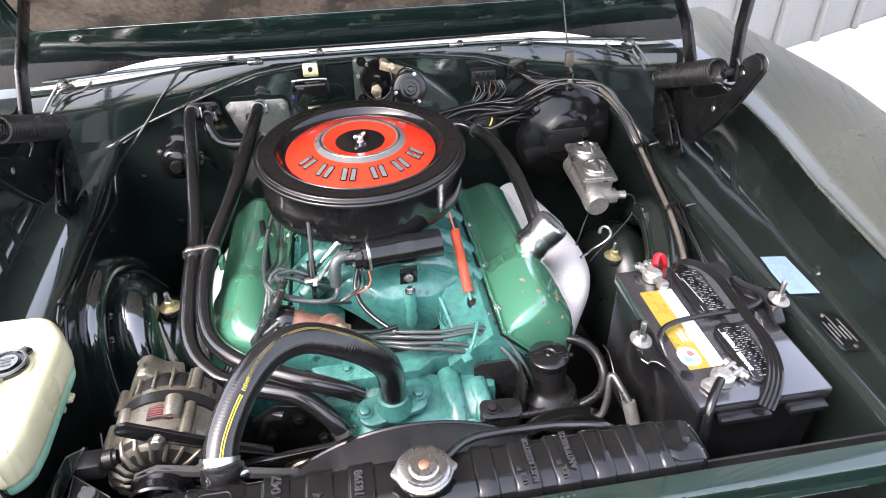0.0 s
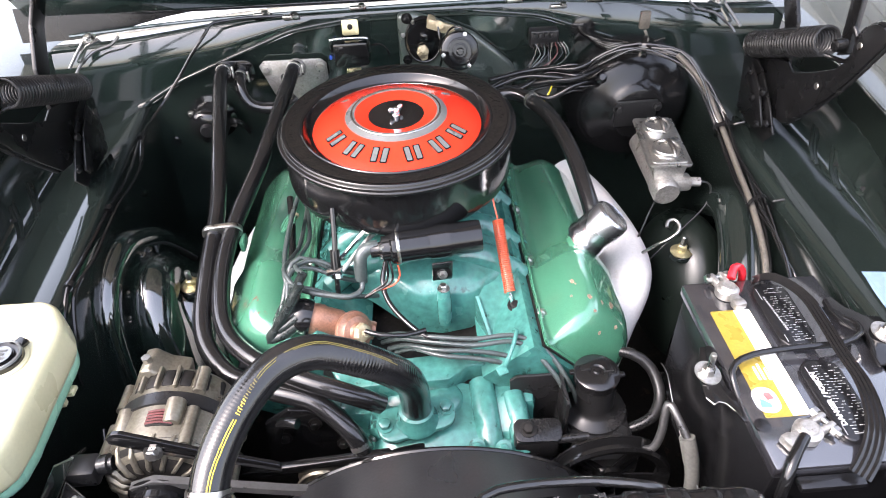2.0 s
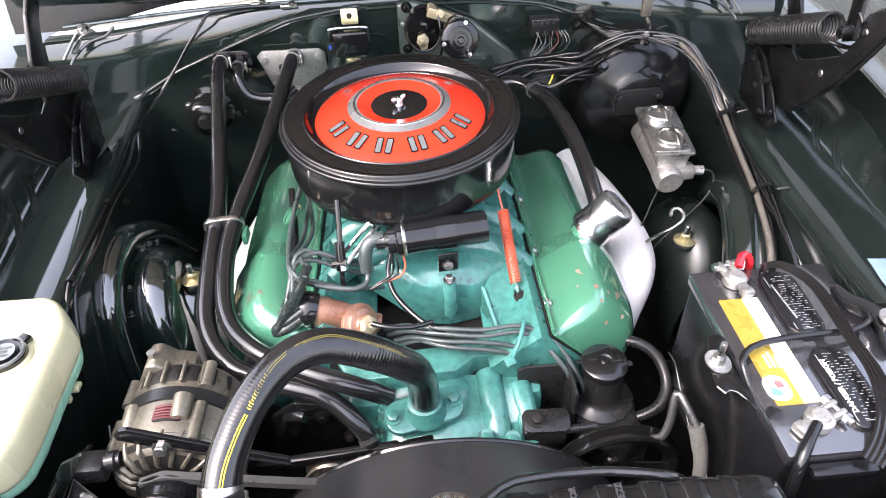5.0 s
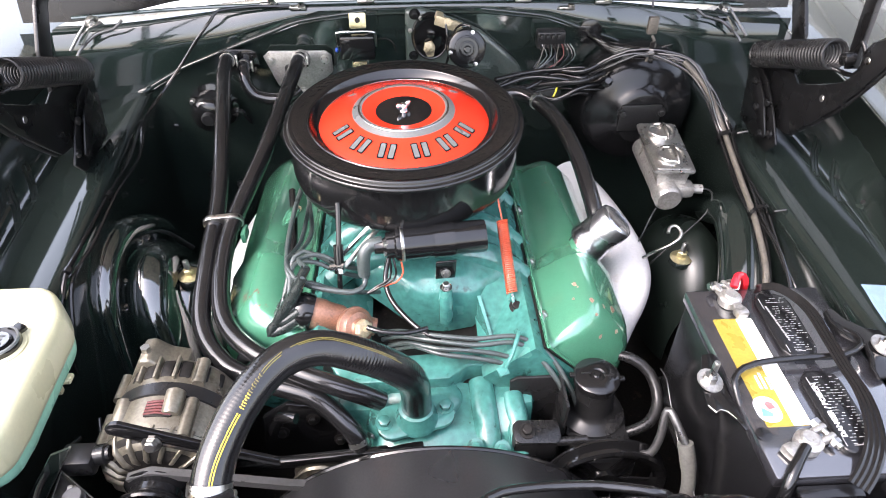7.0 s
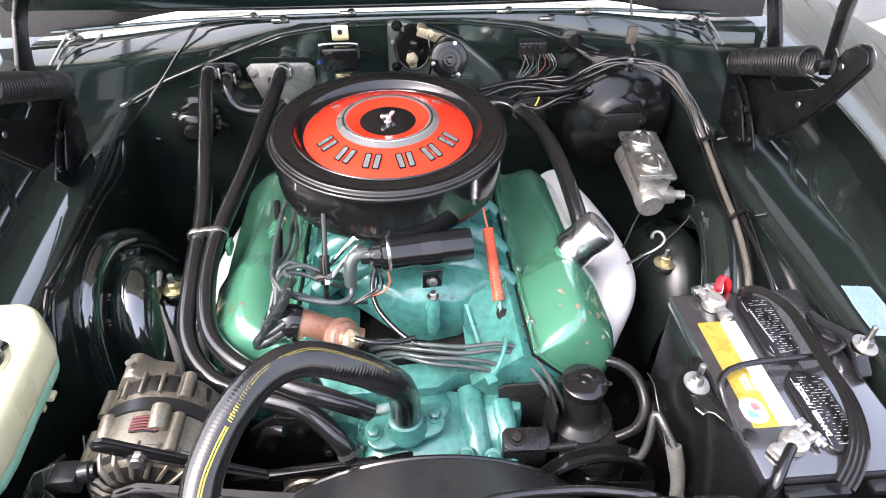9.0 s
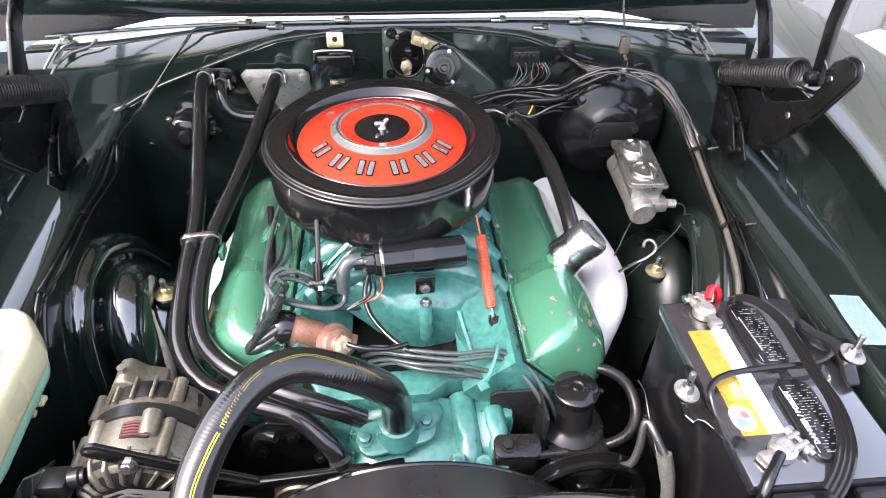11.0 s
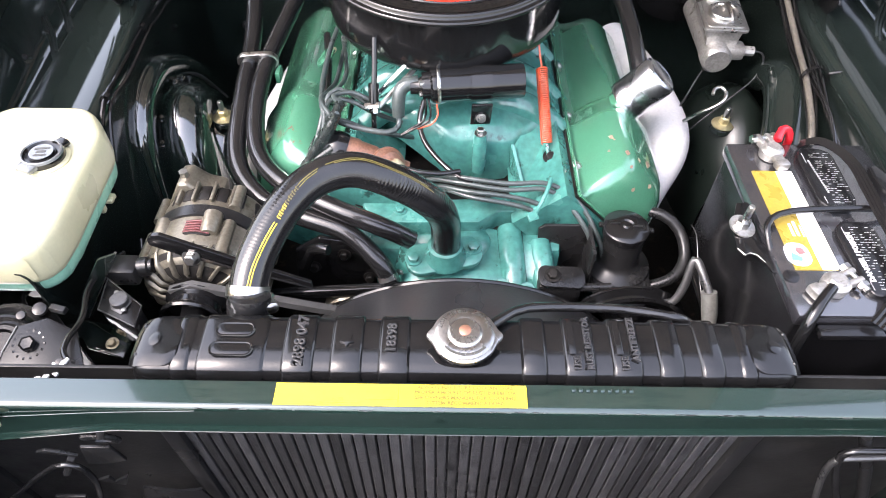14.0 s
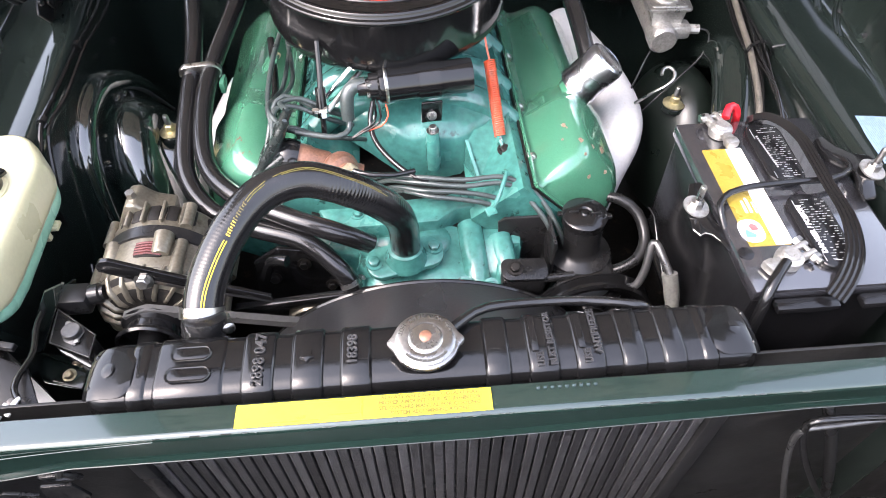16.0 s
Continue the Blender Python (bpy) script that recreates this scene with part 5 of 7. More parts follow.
# ---- alternator ----
def alternator():
    a = thing("alternator", (-0.357, 0.665, 0.715), "aged aluminium alternator with cooling slots", "alternator")
    c = V(-0.356, -0.020, 0.696)
    def ring(prof, seg=40):
        return lathe(prof, seg, Matrix.Translation((c.x, c.y, c.z)) @ Matrix.Rotation(radians(-90), 4, "X"))
    part("rear_housing", ring([(0.0, 0.748), (0.050, 0.748), (0.068, 0.743), (0.078, 0.732), (0.0815, 0.714), (0.0815, 0.690)], 48), ALTCASE, a)
    part("stator_ring", ring([(0.0815, 0.692), (0.0845, 0.691), (0.0845, 0.672), (0.0815, 0.671)], 48), SATIN, a, "dark laminated stator ring")
    part("front_housing", ring([(0.0815, 0.674), (0.0815, 0.632), (0.079, 0.618), (0.070, 0.606), (0.050, 0.598), (0.026, 0.596), (0.022, 0.588), (0, 0.588)], 48), ALTCASE, a)
    for k in range(16):
        an = 2 * math.pi * k / 16 + 0.14
        m = Matrix.Translation(c) @ Matrix.Rotation(an, 4, "Y")
        if k % 4 == 1:
            part("through_bolt", moved(tube([(0, 0.612, 0.083), (0, 0.668, 0.083)], 0.0085, 12, smooth=False), m), ALTCASE, a)
            part("through_bolt", moved(tube([(0, 0.694, 0.083), (0, 0.735, 0.083)], 0.0085, 12, smooth=False), m), ALTCASE, a)
            part("bolt_head", moved(lathe([(0.006, 0), (0.006, 0.006), (0, 0.006)], 6, axis((0, 0.612, 0.083), (0, -1, 0))), m), STEEL, a)
        else:
            part("slot", moved(box(0.010, 0.026, 0.012, (0, 0.716, 0.0762), 0.004), m), GRIMESHADE, a)
    # recess, slots and openings here are solid pieces; dark colour stands for shade
    part("front_recess", ring([(0.0800, 0.6225), (0.0745, 0.6095), (0.054, 0.5985), (0.036, 0.5955), (0.036, 0.598)], 48), GRIMESHADE, a, "solid dark ring, painted shade between cooling fins")
    for k in range(20):
        an = 2 * math.pi * k / 20
        m = Matrix.Translation(c) @ Matrix.Rotation(an, 4, "Y")
        part("fin", moved(prism([(0.596, 0.040), (0.593, 0.052), (0.601, 0.072), (0.616, 0.0822), (0.627, 0.0822), (0.622, 0.040)], 0.0055, Matrix(((0.25, 0, 1, -0.155), (1, 0, 0, 0), (0, 1, 0, 0), (0, 0, 0, 1))), 0.0012, 1), m), ALTCASE, a)
    for x, z in ((-0.335, 0.776), (-0.405, 0.758)):
        part("arm_boss", lathe([(0.013, 0), (0.012, 0.03), (0.010, 0.034), (0, 0.034)], 20, axis((x, 0.655, z), (0, -1, -0.05))), ALTCASE, a)
    m = Matrix.Translation(c) @ Matrix.Rotation(radians(4), 4, "Y")
    win = part("window", moved(box(0.038, 0.026, 0.012, (0, 0.650, 0.0775), 0.005), m), GRIMESHADE, a, "opening in the front housing, its shade painted dark")
    for k in range(5):
        part("winding", moved(tube([(-0.017, 0.641 + 0.0045 * k, 0.0825), (0.0, 0.642 + 0.0045 * k, 0.0850), (0.017, 0.641 + 0.0045 * k, 0.0825)], 0.0016, 6), m), WINDING, win, "dark red winding")
    ear = part("mounting_ear", prism([(-0.436, 0.705), (-0.422, 0.742), (-0.398, 0.784), (-0.384, 0.786), (-0.366, 0.768), (-0.340, 0.760), (-0.345, 0.730), (-0.40, 0.700)], 0.044, Matrix(((1, 0, 0, 0), (0, 0, -1, 0.748), (0, 1, 0, 0), (0, 0, 0, 1))), 0.004), ALTCASE, a)
    part("ear_bolt", lathe([(0.0065, 0), (0.0065, 0.009), (0, 0.009)], 6, pose(-0.391, 0.722, 0.785)), STEEL, ear)
    for k in range(4):
        an = radians(-26 + 17 * k)
        part("rear_rib", moved(box(0.0045, 0.036, 0.010, (0, 0.716, 0.0835), 0.0015), Matrix.Translation(c) @ Matrix.Rotation(an, 4, "Y")), ALTCASE, a)
        part("rear_slot", moved(box(0.016, 0.028, 0.006, (0, 0.716, 0.0800), 0.003), Matrix.Translation(c) @ Matrix.Rotation(an + radians(8.5), 4, "Y")), GRIMESHADE, a)
    pul = part("pulley", ring([(0.012, 0.592), (0.040, 0.588), (0.0425, 0.585), (0.034, 0.577), (0.034, 0.568), (0.0425, 0.560), (0.0435, 0.556), (0.0415, 0.553), (0.038, 0.555), (0.036, 0.566), (0.018, 0.568), (0.0165, 0.548), (0.012, 0.546), (0, 0.546)], 56), BLACK, a, "worn black pulley with an open face")
    part("pulley_nut", ring([(0.0125, 0.548), (0.0125, 0.538), (0.010, 0.535), (0, 0.535)], 6), LINE, pul)
    part("brush_holder", join(box(0.034, 0.020, 0.016, (-0.322, 0.598, 0.735), 0.003, 2, (12, 10, 0)), box(0.020, 0.016, 0.020, (-0.352, 0.596, 0.733), 0.003)), SATIN, a)
    part("adjusting_arm", prism([(-0.394, 0.796), (-0.394, 0.806), (-0.386, 0.814), (-0.376, 0.815), (-0.284, 0.764), (-0.200, 0.722), (-0.200, 0.708), (-0.292, 0.746), (-0.360, 0.776)], 0.006, Matrix(((1, 0, 0, 0.0), (0, 0, -1, 0.588), (0, 1, 0, 0.0), (0, 0, 0, 1))), 0.001), BLACK, a)
    part("arm_bolt", bolt((-0.346, 0.581, 0.775), (0, -1, 0.3), 0.008, 0.009), STEEL, a)
    part("arm_slot", prism([(-0.336, 0.769), (-0.334, 0.774), (-0.294, 0.754), (-0.293, 0.749)], 0.002, Matrix(((1, 0, 0, 0.0), (0, 0, -1, 0.5815), (0, 1, 0, 0.0), (0, 0, 0, 1))), 0.0005), GRIMESHADE, a)
    part("oval_opening", moved(lathe([(0.017, 0.0), (0.015, 0.003), (0, 0.004)], 24), Matrix.Translation((-0.386, 0.5965, 0.716)) @ Matrix.Rotation(radians(90), 4, "X") @ Matrix.Diagonal((1.0, 0.62, 1.0, 1))), GRIMESHADE, a, "oval opening in the front housing, its shade painted dark")


alternator()


def belts():
    b = thing("fan_belt", (-0.2, 0.585, 0.65), "flat grey-black drive belt", "belt")
    part("upper_run", tube([(-0.385, 0.566, 0.722), (-0.355, 0.566, 0.734), (-0.20, 0.572, 0.68), (-0.06, 0.583, 0.63)], 0.0075, 4, smooth=False), BELT, b)
    part("lower_run", tube([(-0.365, 0.571, 0.666), (-0.30, 0.575, 0.61), (-0.06, 0.583, 0.44)], 0.0075, 4, smooth=False), BELT, b)
    br = thing("alternator_bracket", (-0.17, 0.66, 0.60), "black steel bracket plates beside the timing cover", "bracket")
    part("plate", prism([(-0.26, 0.56), (-0.25, 0.66), (-0.21, 0.69), (-0.13, 0.675), (-0.10, 0.60), (-0.12, 0.54)], 0.008, Matrix(((1, 0, 0, 0), (0, 0, -1, 0.70), (0, 1, 0, 0), (0, 0, 0, 1))), 0.002), BLACK, br)
    part("strut", box(0.30, 0.012, 0.020, (-0.16, 0.632, 0.640), 0.003, 2, (0, -6, 0)), BLACK, br)
    part("rod", tube([(-0.235, 0.68, 0.64), (-0.215, 0.67, 0.69), (-0.19, 0.66, 0.70)], 0.008, 10), BLACK, br)
    for x, z in ((-0.175, 0.655), (-0.225, 0.625), (-0.14, 0.60), (-0.045, 0.652)):
        part("bolt", bolt((x, 0.690 if x < -0.1 else 0.625, z), (0, -1, 0.2), 0.007, 0.007), GRIMESHADE, br)
    idl = thing("idler_pulley", (-0.155, 0.62, 0.575), "grey idler pulley behind the fan shroud", "pulley")
    part("wheel", lathe([(0, 0), (0.018, 0), (0.022, 0.006), (0.036, 0.010), (0.040, 0.006), (0.042, 0.010), (0.036, 0.02), (0.042, 0.03), (0, 0.03)], 36, axis((-0.165, 0.612, 0.590), (0, 1, -0.1))), ALTCASE, idl)


belts()


# ---- distributor, coil and ignition leads ----
def distributor():
    d = thing("distributor", (-0.17, 0.815, 0.70), "copper-brown distributor with a black cap and boots", "distributor")
    way = V(-0.86, 0.05, 0.30).normalized()
    base = V(-0.128, 0.808, 0.742)
    m = axis(base, way)
    part("body", lathe([(0.014, -0.05), (0.016, -0.01), (0.019, 0.0), (0.0215, 0.006), (0.0225, 0.030), (0.0245, 0.034), (0.0245, 0.050), (0.022, 0.052)], 32, m), COPPER, d, smooth=50)
    part("cap", lathe([(0.0275, 0.050), (0.0285, 0.054), (0.0280, 0.068), (0.024, 0.076), (0, 0.078)], 32, m), BLACK, d)
    part("clip", join(moved(box(0.008, 0.003, 0.034, (0, -0.0262, 0.052), 0.001), m), moved(box(0.010, 0.006, 0.006, (0, -0.027, 0.068), 0.001), m)), STEEL, d, "steel cap clip")
    towers = []
    up = V(0.46, 0.12, 0.82).normalized()
    low, high = V(-0.240, 0.790, 0.736), V(-0.204, 0.802, 0.788)
    for k in range(8):
        f, back = (k % 4) / 3, k // 4
        q = low + (high - low) * f + V(0.004, 0.017, 0.006) * back
        p = m @ V(0.020 * math.cos(2.2 * f + 2 * back), 0.020 * math.sin(2.2 * f + 2 * back), 0.068)
        e = q + up * (0.044 + 0.006 * (k % 2))
        part("boot", tube([p, (p + q) / 2 - up * 0.004, q + up * 0.004, q + up * 0.024, e], lambda t: 0.0090 if t < 0.75 else 0.0072, 14, 0.006), BOOTGREY, d, "dark rubber lead boot")
        towers.append(e)
    vac = part("vacuum_can", lathe([(0.008, -0.034), (0.012, -0.022), (0.029, -0.010), (0.0315, -0.006), (0.0325, -0.002), (0.0315, 0.002), (0.027, 0.004), (0.024, 0.008), (0.016, 0.011), (0.014, 0.016), (0, 0.016)], 40, axis((-0.108, 0.783, 0.750), (0.62, -0.55, 0.45))), COPPER, d, "copper-coloured vacuum can", smooth=30)
    part("nut", lathe([(0.0145, 0.0), (0.0145, 0.010), (0.012, 0.012), (0.006, 0.013), (0.006, 0.022), (0, 0.022)], 6, axis((-0.099, 0.775, 0.757), (0.62, -0.55, 0.45))), TARNISH, vac, "tarnished steel hex nut", smooth=20)
    return towers


TOWERS = distributor()


def coil_unit():
    c = thing("ignition_coil", (0.02, 0.878, 0.845), "black ignition coil held by a strap", "ignition coil")
    a, b = V(-0.046, 0.868, 0.840), V(0.095, 0.880, 0.843)
    w = (b - a).normalized()
    part("can", lathe([(0, 0.0), (0.022, 0.0), (0.0255, 0.003), (0.0262, 0.008), (0.0255, 0.012), (0.0255, 0.136), (0.0245, 0.141), (0, 0.141)], 40, axis(a, w)), BLACK, c)
    part("seam", lathe([(0.026, 0.0), (0.0275, 0.002), (0.026, 0.005)], 40, axis(a + w * 0.010, w), close=False), STEEL, c)
    part("tower", lathe([(0.020, -0.012), (0.021, 0.0), (0.012, -0.016), (0.0115, -0.03), (0, -0.03)], 28, axis(a, w)), BLACK, c)
    part("strap", lathe([(0.0258, 0.060), (0.0272, 0.060), (0.0272, 0.092), (0.0258, 0.092)], 40, axis(a, w), close=False), BLACK, c)
    part("strap_foot", box(0.032, 0.004, 0.046, (0.032, 0.846, 0.805), 0.002, 2, (14, 0, 5)), BLACK, c)
    part("bolt", bolt((0.032, 0.843, 0.800), (0, -1, 0.3), 0.005, 0.005), STEEL, c)
    for k in range(2):
        p = V(-0.052, 0.858, 0.852 - 0.018 * k)
        part("stud", lathe([(0.0045, 0), (0.0045, 0.010), (0, 0.010)], 8, axis(p, (-1, -0.4, 0))), STEEL, c)
    boot = part("boot", tube([(-0.065, 0.870, 0.842), (-0.082, 0.867, 0.842), (-0.092, 0.860, 0.832), (-0.094, 0.852, 0.812), (-0.094, 0.848, 0.798)], lambda t: 0.0115 - 0.002 * t, 14), GREYWIRE, c, "grey rubber lead boot")


coil_unit()


def lead(pts, m=None, r=0.0038):
    return hose("ignition_lead", pts, r, m or GREYWIRE, "grey-green rubber ignition lead", "ignition lead", "ignition leads", 10, 0.01)


lead([(-0.094, 0.848, 0.800), (-0.094, 0.838, 0.787), (-0.112, 0.823, 0.786), (-0.16, 0.828, 0.792), (-0.195, 0.834, 0.800), TOWERS[2]], r=0.0045)
lead([TOWERS[0], (-0.200, 0.868, 0.822), (-0.175, 0.878, 0.82), (-0.145, 0.872, 0.804), (-0.115, 0.880, 0.785), (-0.10, 0.905, 0.76), (-0.09, 0.94, 0.73)])
lead([TOWERS[1], (-0.200, 0.852, 0.82), (-0.17, 0.866, 0.812), (-0.138, 0.862, 0.796), (-0.112, 0.872, 0.775), (-0.095, 0.895, 0.75), (-0.08, 0.93, 0.72)])
lead([TOWERS[3], (-0.200, 0.832, 0.806), (-0.175, 0.838, 0.795), (-0.14, 0.836, 0.780), (-0.105, 0.848, 0.762), (-0.08, 0.87, 0.74), (-0.06, 0.90, 0.71)])
for k, run in enumerate((
        [(-0.075, 0.800, 0.715), (-0.045, 0.780, 0.742), (0.0, 0.757, 0.757), (0.07, 0.746, 0.756), (0.133, 0.750, 0.752), (0.18, 0.730, 0.730), (0.21, 0.70, 0.69), (0.225, 0.69, 0.65)],
        [(-0.070, 0.795, 0.708), (-0.040, 0.775, 0.736), (0.005, 0.752, 0.750), (0.07, 0.740, 0.749), (0.130, 0.744, 0.746), (0.165, 0.728, 0.728), (0.195, 0.70, 0.695), (0.21, 0.69, 0.65)],
        [(-0.060, 0.785, 0.704), (-0.030, 0.766, 0.730), (0.015, 0.742, 0.742), (0.07, 0.738, 0.738), (0.115, 0.736, 0.726), (0.15, 0.730, 0.704), (0.175, 0.725, 0.65)],
        [(-0.050, 0.780, 0.700), (-0.020, 0.762, 0.726), (0.02, 0.736, 0.736), (0.065, 0.732, 0.730), (0.105, 0.730, 0.719), (0.135, 0.726, 0.70), (0.155, 0.723, 0.65)])):
    lead(run)
lead([(-0.055, 0.866, 0.815), (-0.062, 0.850, 0.79), (-0.055, 0.82, 0.775), (-0.03, 0.785, 0.764), (0.0, 0.757, 0.757), (0.02, 0.752, 0.755)], RUBBER, 0.0042)
for k, (y, x) in enumerate(((1.22, -0.205), (1.10, -0.21))):
    lead([TOWERS[5 + k], (-0.212, 0.86, 0.818), (-0.208 + 0.010 * k, 0.91, 0.800), (-0.203 + 0.013 * k, 0.98, 0.785), (x, y, 0.78)])
lead([TOWERS[7], (-0.190, 0.850, 0.832), (-0.165, 0.868, 0.826), (-0.135, 0.866, 0.812), (-0.118, 0.885, 0.79), (-0.11, 0.92, 0.76)])
for k in range(3):
    lead([(-0.255 - 0.012 * k, 0.80, 0.715), (-0.285 - 0.006 * k, 0.77, 0.69), (-0.295 - 0.01 * k, 0.735 - 0.012 * k, 0.665), (-0.30, 0.72, 0.62)], RUBBER)
lh = thing("lead_holder", (0.125, 0.73, 0.74), "turquoise painted clip that holds the ignition leads", "clip")
part("hook", tube([(0.112, 0.708, 0.735), (0.120, 0.716, 0.750), (0.128, 0.732, 0.758), (0.134, 0.748, 0.764), (0.131, 0.756, 0.758)], 0.0034, 8), TEAL, lh)
part("foot", box(0.016, 0.014, 0.004, (0.108, 0.706, 0.728), 0.001, 1, (20, 0, 20)), TEAL, lh)
hose("vacuum_line", [(-0.088, 0.762, 0.772), (-0.065, 0.752, 0.772), (-0.03, 0.752, 0.768), (0.0, 0.765, 0.762)], 0.004, RUBBER, "short black vacuum line", "hose", seg=10)
hose("coil_wire", [(-0.055, 0.856, 0.835), (-0.052, 0.848, 0.815), (-0.055, 0.842, 0.795), (-0.075, 0.835, 0.785), (-0.09, 0.83, 0.776)], 0.0018, BLACK, "thin black coil wire", "wire", "coil wires", 8)
hose("coil_wire", [(-0.050, 0.856, 0.830), (-0.045, 0.846, 0.812), (-0.048, 0.84, 0.795), (-0.072, 0.832, 0.785), (-0.09, 0.83, 0.775)], 0.0018, BLACK, "thin black coil wire", "wire", "coil wires", 8)
hose("coil_wire", [(-0.036, 0.852, 0.818), (-0.034, 0.845, 0.803), (-0.045, 0.838, 0.790), (-0.075, 0.833, 0.784)], 0.0014, ORANGE, "thin orange coil wire", "wire", "coil wires", 8)
hose("fuel_line", [(-0.238, 1.10, 0.785), (-0.225, 1.0, 0.765), (-0.222, 0.92, 0.755), (-0.225, 0.87, 0.735)], 0.0065, RUBBER, "black line along the intake", "hose", seg=10)
sp = thing("return_spring", (0.13, 0.88, 0.79), "orange throttle return spring", "spring")
part("coil", coil((0.128, 0.931, 0.832), (0.137, 0.838, 0.757), 0.0084, 0.00105, 36), ORANGE, sp)
part("upper_hook", tube([(0.128, 0.933, 0.833), (0.124, 0.945, 0.85), (0.120, 0.96, 0.875)], 0.0015, 6), ORANGE, sp)
part("lower_hook", tube([(0.137, 0.837, 0.756), (0.139, 0.830, 0.750), (0.138, 0.825, 0.744), (0.133, 0.826, 0.740)], 0.002, 6), STEEL, sp)
lk = thing("throttle_linkage", (-0.13, 0.87, 0.80), "black and bright throttle linkage rod", "linkage")
part("rod", tube([(-0.128, 0.90, 0.90), (-0.129, 0.878, 0.86), (-0.131, 0.862, 0.83), (-0.132, 0.845, 0.79), (-0.132, 0.838, 0.775)], 0.0042, 8), BLACK, lk)
part("sleeve", lathe([(0.008, 0), (0.008, 0.03), (0, 0.03)], 10, axis((-0.1315, 0.856, 0.815), (0.02, 0.45, 0.9))), BLACK, lk)
part("ball_joint", join(lathe([(0.009, 0), (0.009, 0.008), (0, 0.008)], 8, axis((-0.1315, 0.850, 0.803), (0.02, 0.45, 0.9))), lathe([(0.006, 0), (0.006, 0.022), (0, 0.022)], 8, axis((-0.145, 0.852, 0.812), (1, 0, 0.1)))), CHROME, lk)
part("cross_rod", tube([(-0.125, 0.866, 0.825), (-0.08, 0.888, 0.865)], 0.0036, 8, smooth=False), CHROME, lk)


# ---- shock towers and wheelhouse bulges ----
def towers():
    for s in (-1, 1):
        x0 = -0.43 if s < 0 else 0.488
        rows = []
        for k in range(0, 41):
            a = radians(180 * k / 40)
            row = []
            for j in range(0, 41):
                f = j / 40
                y = (0.90 + 0.26 * f) if s < 0 else (0.93 + 0.27 * f)
                rad = math.sin(math.pi * min(1, max(0, 0.10 + 0.84 * f))) ** (0.6 if s < 0 else 0.35)
                row.append(V(x0 + s * 0.04 - s * (0.115 if s < 0 else 0.085) * rad * math.cos(a), y, 0.46 + (0.205 if s < 0 else 0.236) * rad * math.sin(a) ** 0.7))
            rows.append(row)
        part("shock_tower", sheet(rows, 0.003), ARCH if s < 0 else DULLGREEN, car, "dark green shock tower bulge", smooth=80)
    # ridged arches of the wheelhouse
    part("wheelhouse_arch", tube([(-0.520, 1.22, 0.57), (-0.530, 1.14, 0.680), (-0.540, 1.07, 0.730), (-0.545, 1.02, 0.746), (-0.547, 0.965, 0.738), (-0.546, 0.918, 0.705), (-0.544, 0.893, 0.655), (-0.538, 0.868, 0.585), (-0.530, 0.845, 0.51), (-0.52, 0.82, 0.40)], lambda t: 0.024 + 0.006 * t, 24), ARCH, car, "glossy ridged wheelhouse arch", smooth=80)
    part("wheelhouse_arch", tube([(-0.490, 1.14, 0.56), (-0.496, 1.08, 0.635), (-0.497, 1.03, 0.672), (-0.494, 0.985, 0.678), (-0.486, 0.952, 0.650), (-0.472, 0.925, 0.595), (-0.456, 0.900, 0.52), (-0.442, 0.880, 0.43), (-0.43, 0.87, 0.34)], lambda t: 0.037 + 0.026 * t, 36), ARCH, car, "glossy ridged wheelhouse arch", smooth=80)
    part("wheelhouse_arch", tube([(0.58, 1.12, 0.70), (0.575, 1.03, 0.745), (0.565, 0.95, 0.725), (0.545, 0.86, 0.66), (0.53, 0.80, 0.55)], lambda t: 0.032 + 0.015 * t, 18), INNER, car, "glossy ridged wheelhouse arch", smooth=80)
    web = part("arch_web", sheet([[V(-0.560, y, z - 0.004), V(-0.525, y, z), V(-0.490, y, z - 0.012)] for y, z in ((1.16, 0.62), (1.10, 0.690), (1.05, 0.716), (1.0, 0.722), (0.95, 0.700), (0.915, 0.655), (0.89, 0.59), (0.86, 0.50))], 0.003), ARCH, car, "dark web between the wheelhouse arches", smooth=60)
    for y, z in ((1.105, 0.688), (1.075, 0.706), (1.045, 0.719), (0.955, 0.704), (0.925, 0.672)):
        part("web_bolt", bolt((-0.520, y, z), (0.2, -0.3, 0.9), 0.005, 0.005), ARCH, web)
    for x, y, z in ((-0.43, 1.003, 0.673), (0.488, 1.004, 0.671)):
        st = thing("shock_mount", (x, y, z), "yellow zinc washer and stud on the shock tower", "bolt", "shock mounts")
        part("washer", lathe([(0.0205, 0), (0.0205, 0.002), (0.013, 0.005), (0.009, 0.0055), (0, 0.0055)], 32, pose(x, y, z - 0.002)), ZINC, st)
        part("rubber_seat", lathe([(0.021, -0.012), (0.020, -0.004), (0.016, -0.001), (0, -0.001)], 28, pose(x, y, z - 0.001)), INNER, st)
        part("nut", lathe([(0.0095, 0), (0.0095, 0.010), (0.008, 0.0115), (0, 0.0115)], 6, pose(x, y, z + 0.003)), ZINC, st)
        part("stud", lathe([(0.005, 0), (0.005, 0.026), (0.0035, 0.028), (0, 0.028)], 12, pose(x, y, z + 0.006)), STEEL, st)


towers()


# ---- hood hinges ----
def hinge(s):
    x = -0.630 if s < 0 else 0.672
    flat = Matrix(((0, 0, 1, x), (1, 0, 0, 0), (0, 1, 0, 0), (0, 0, 0, 1)))
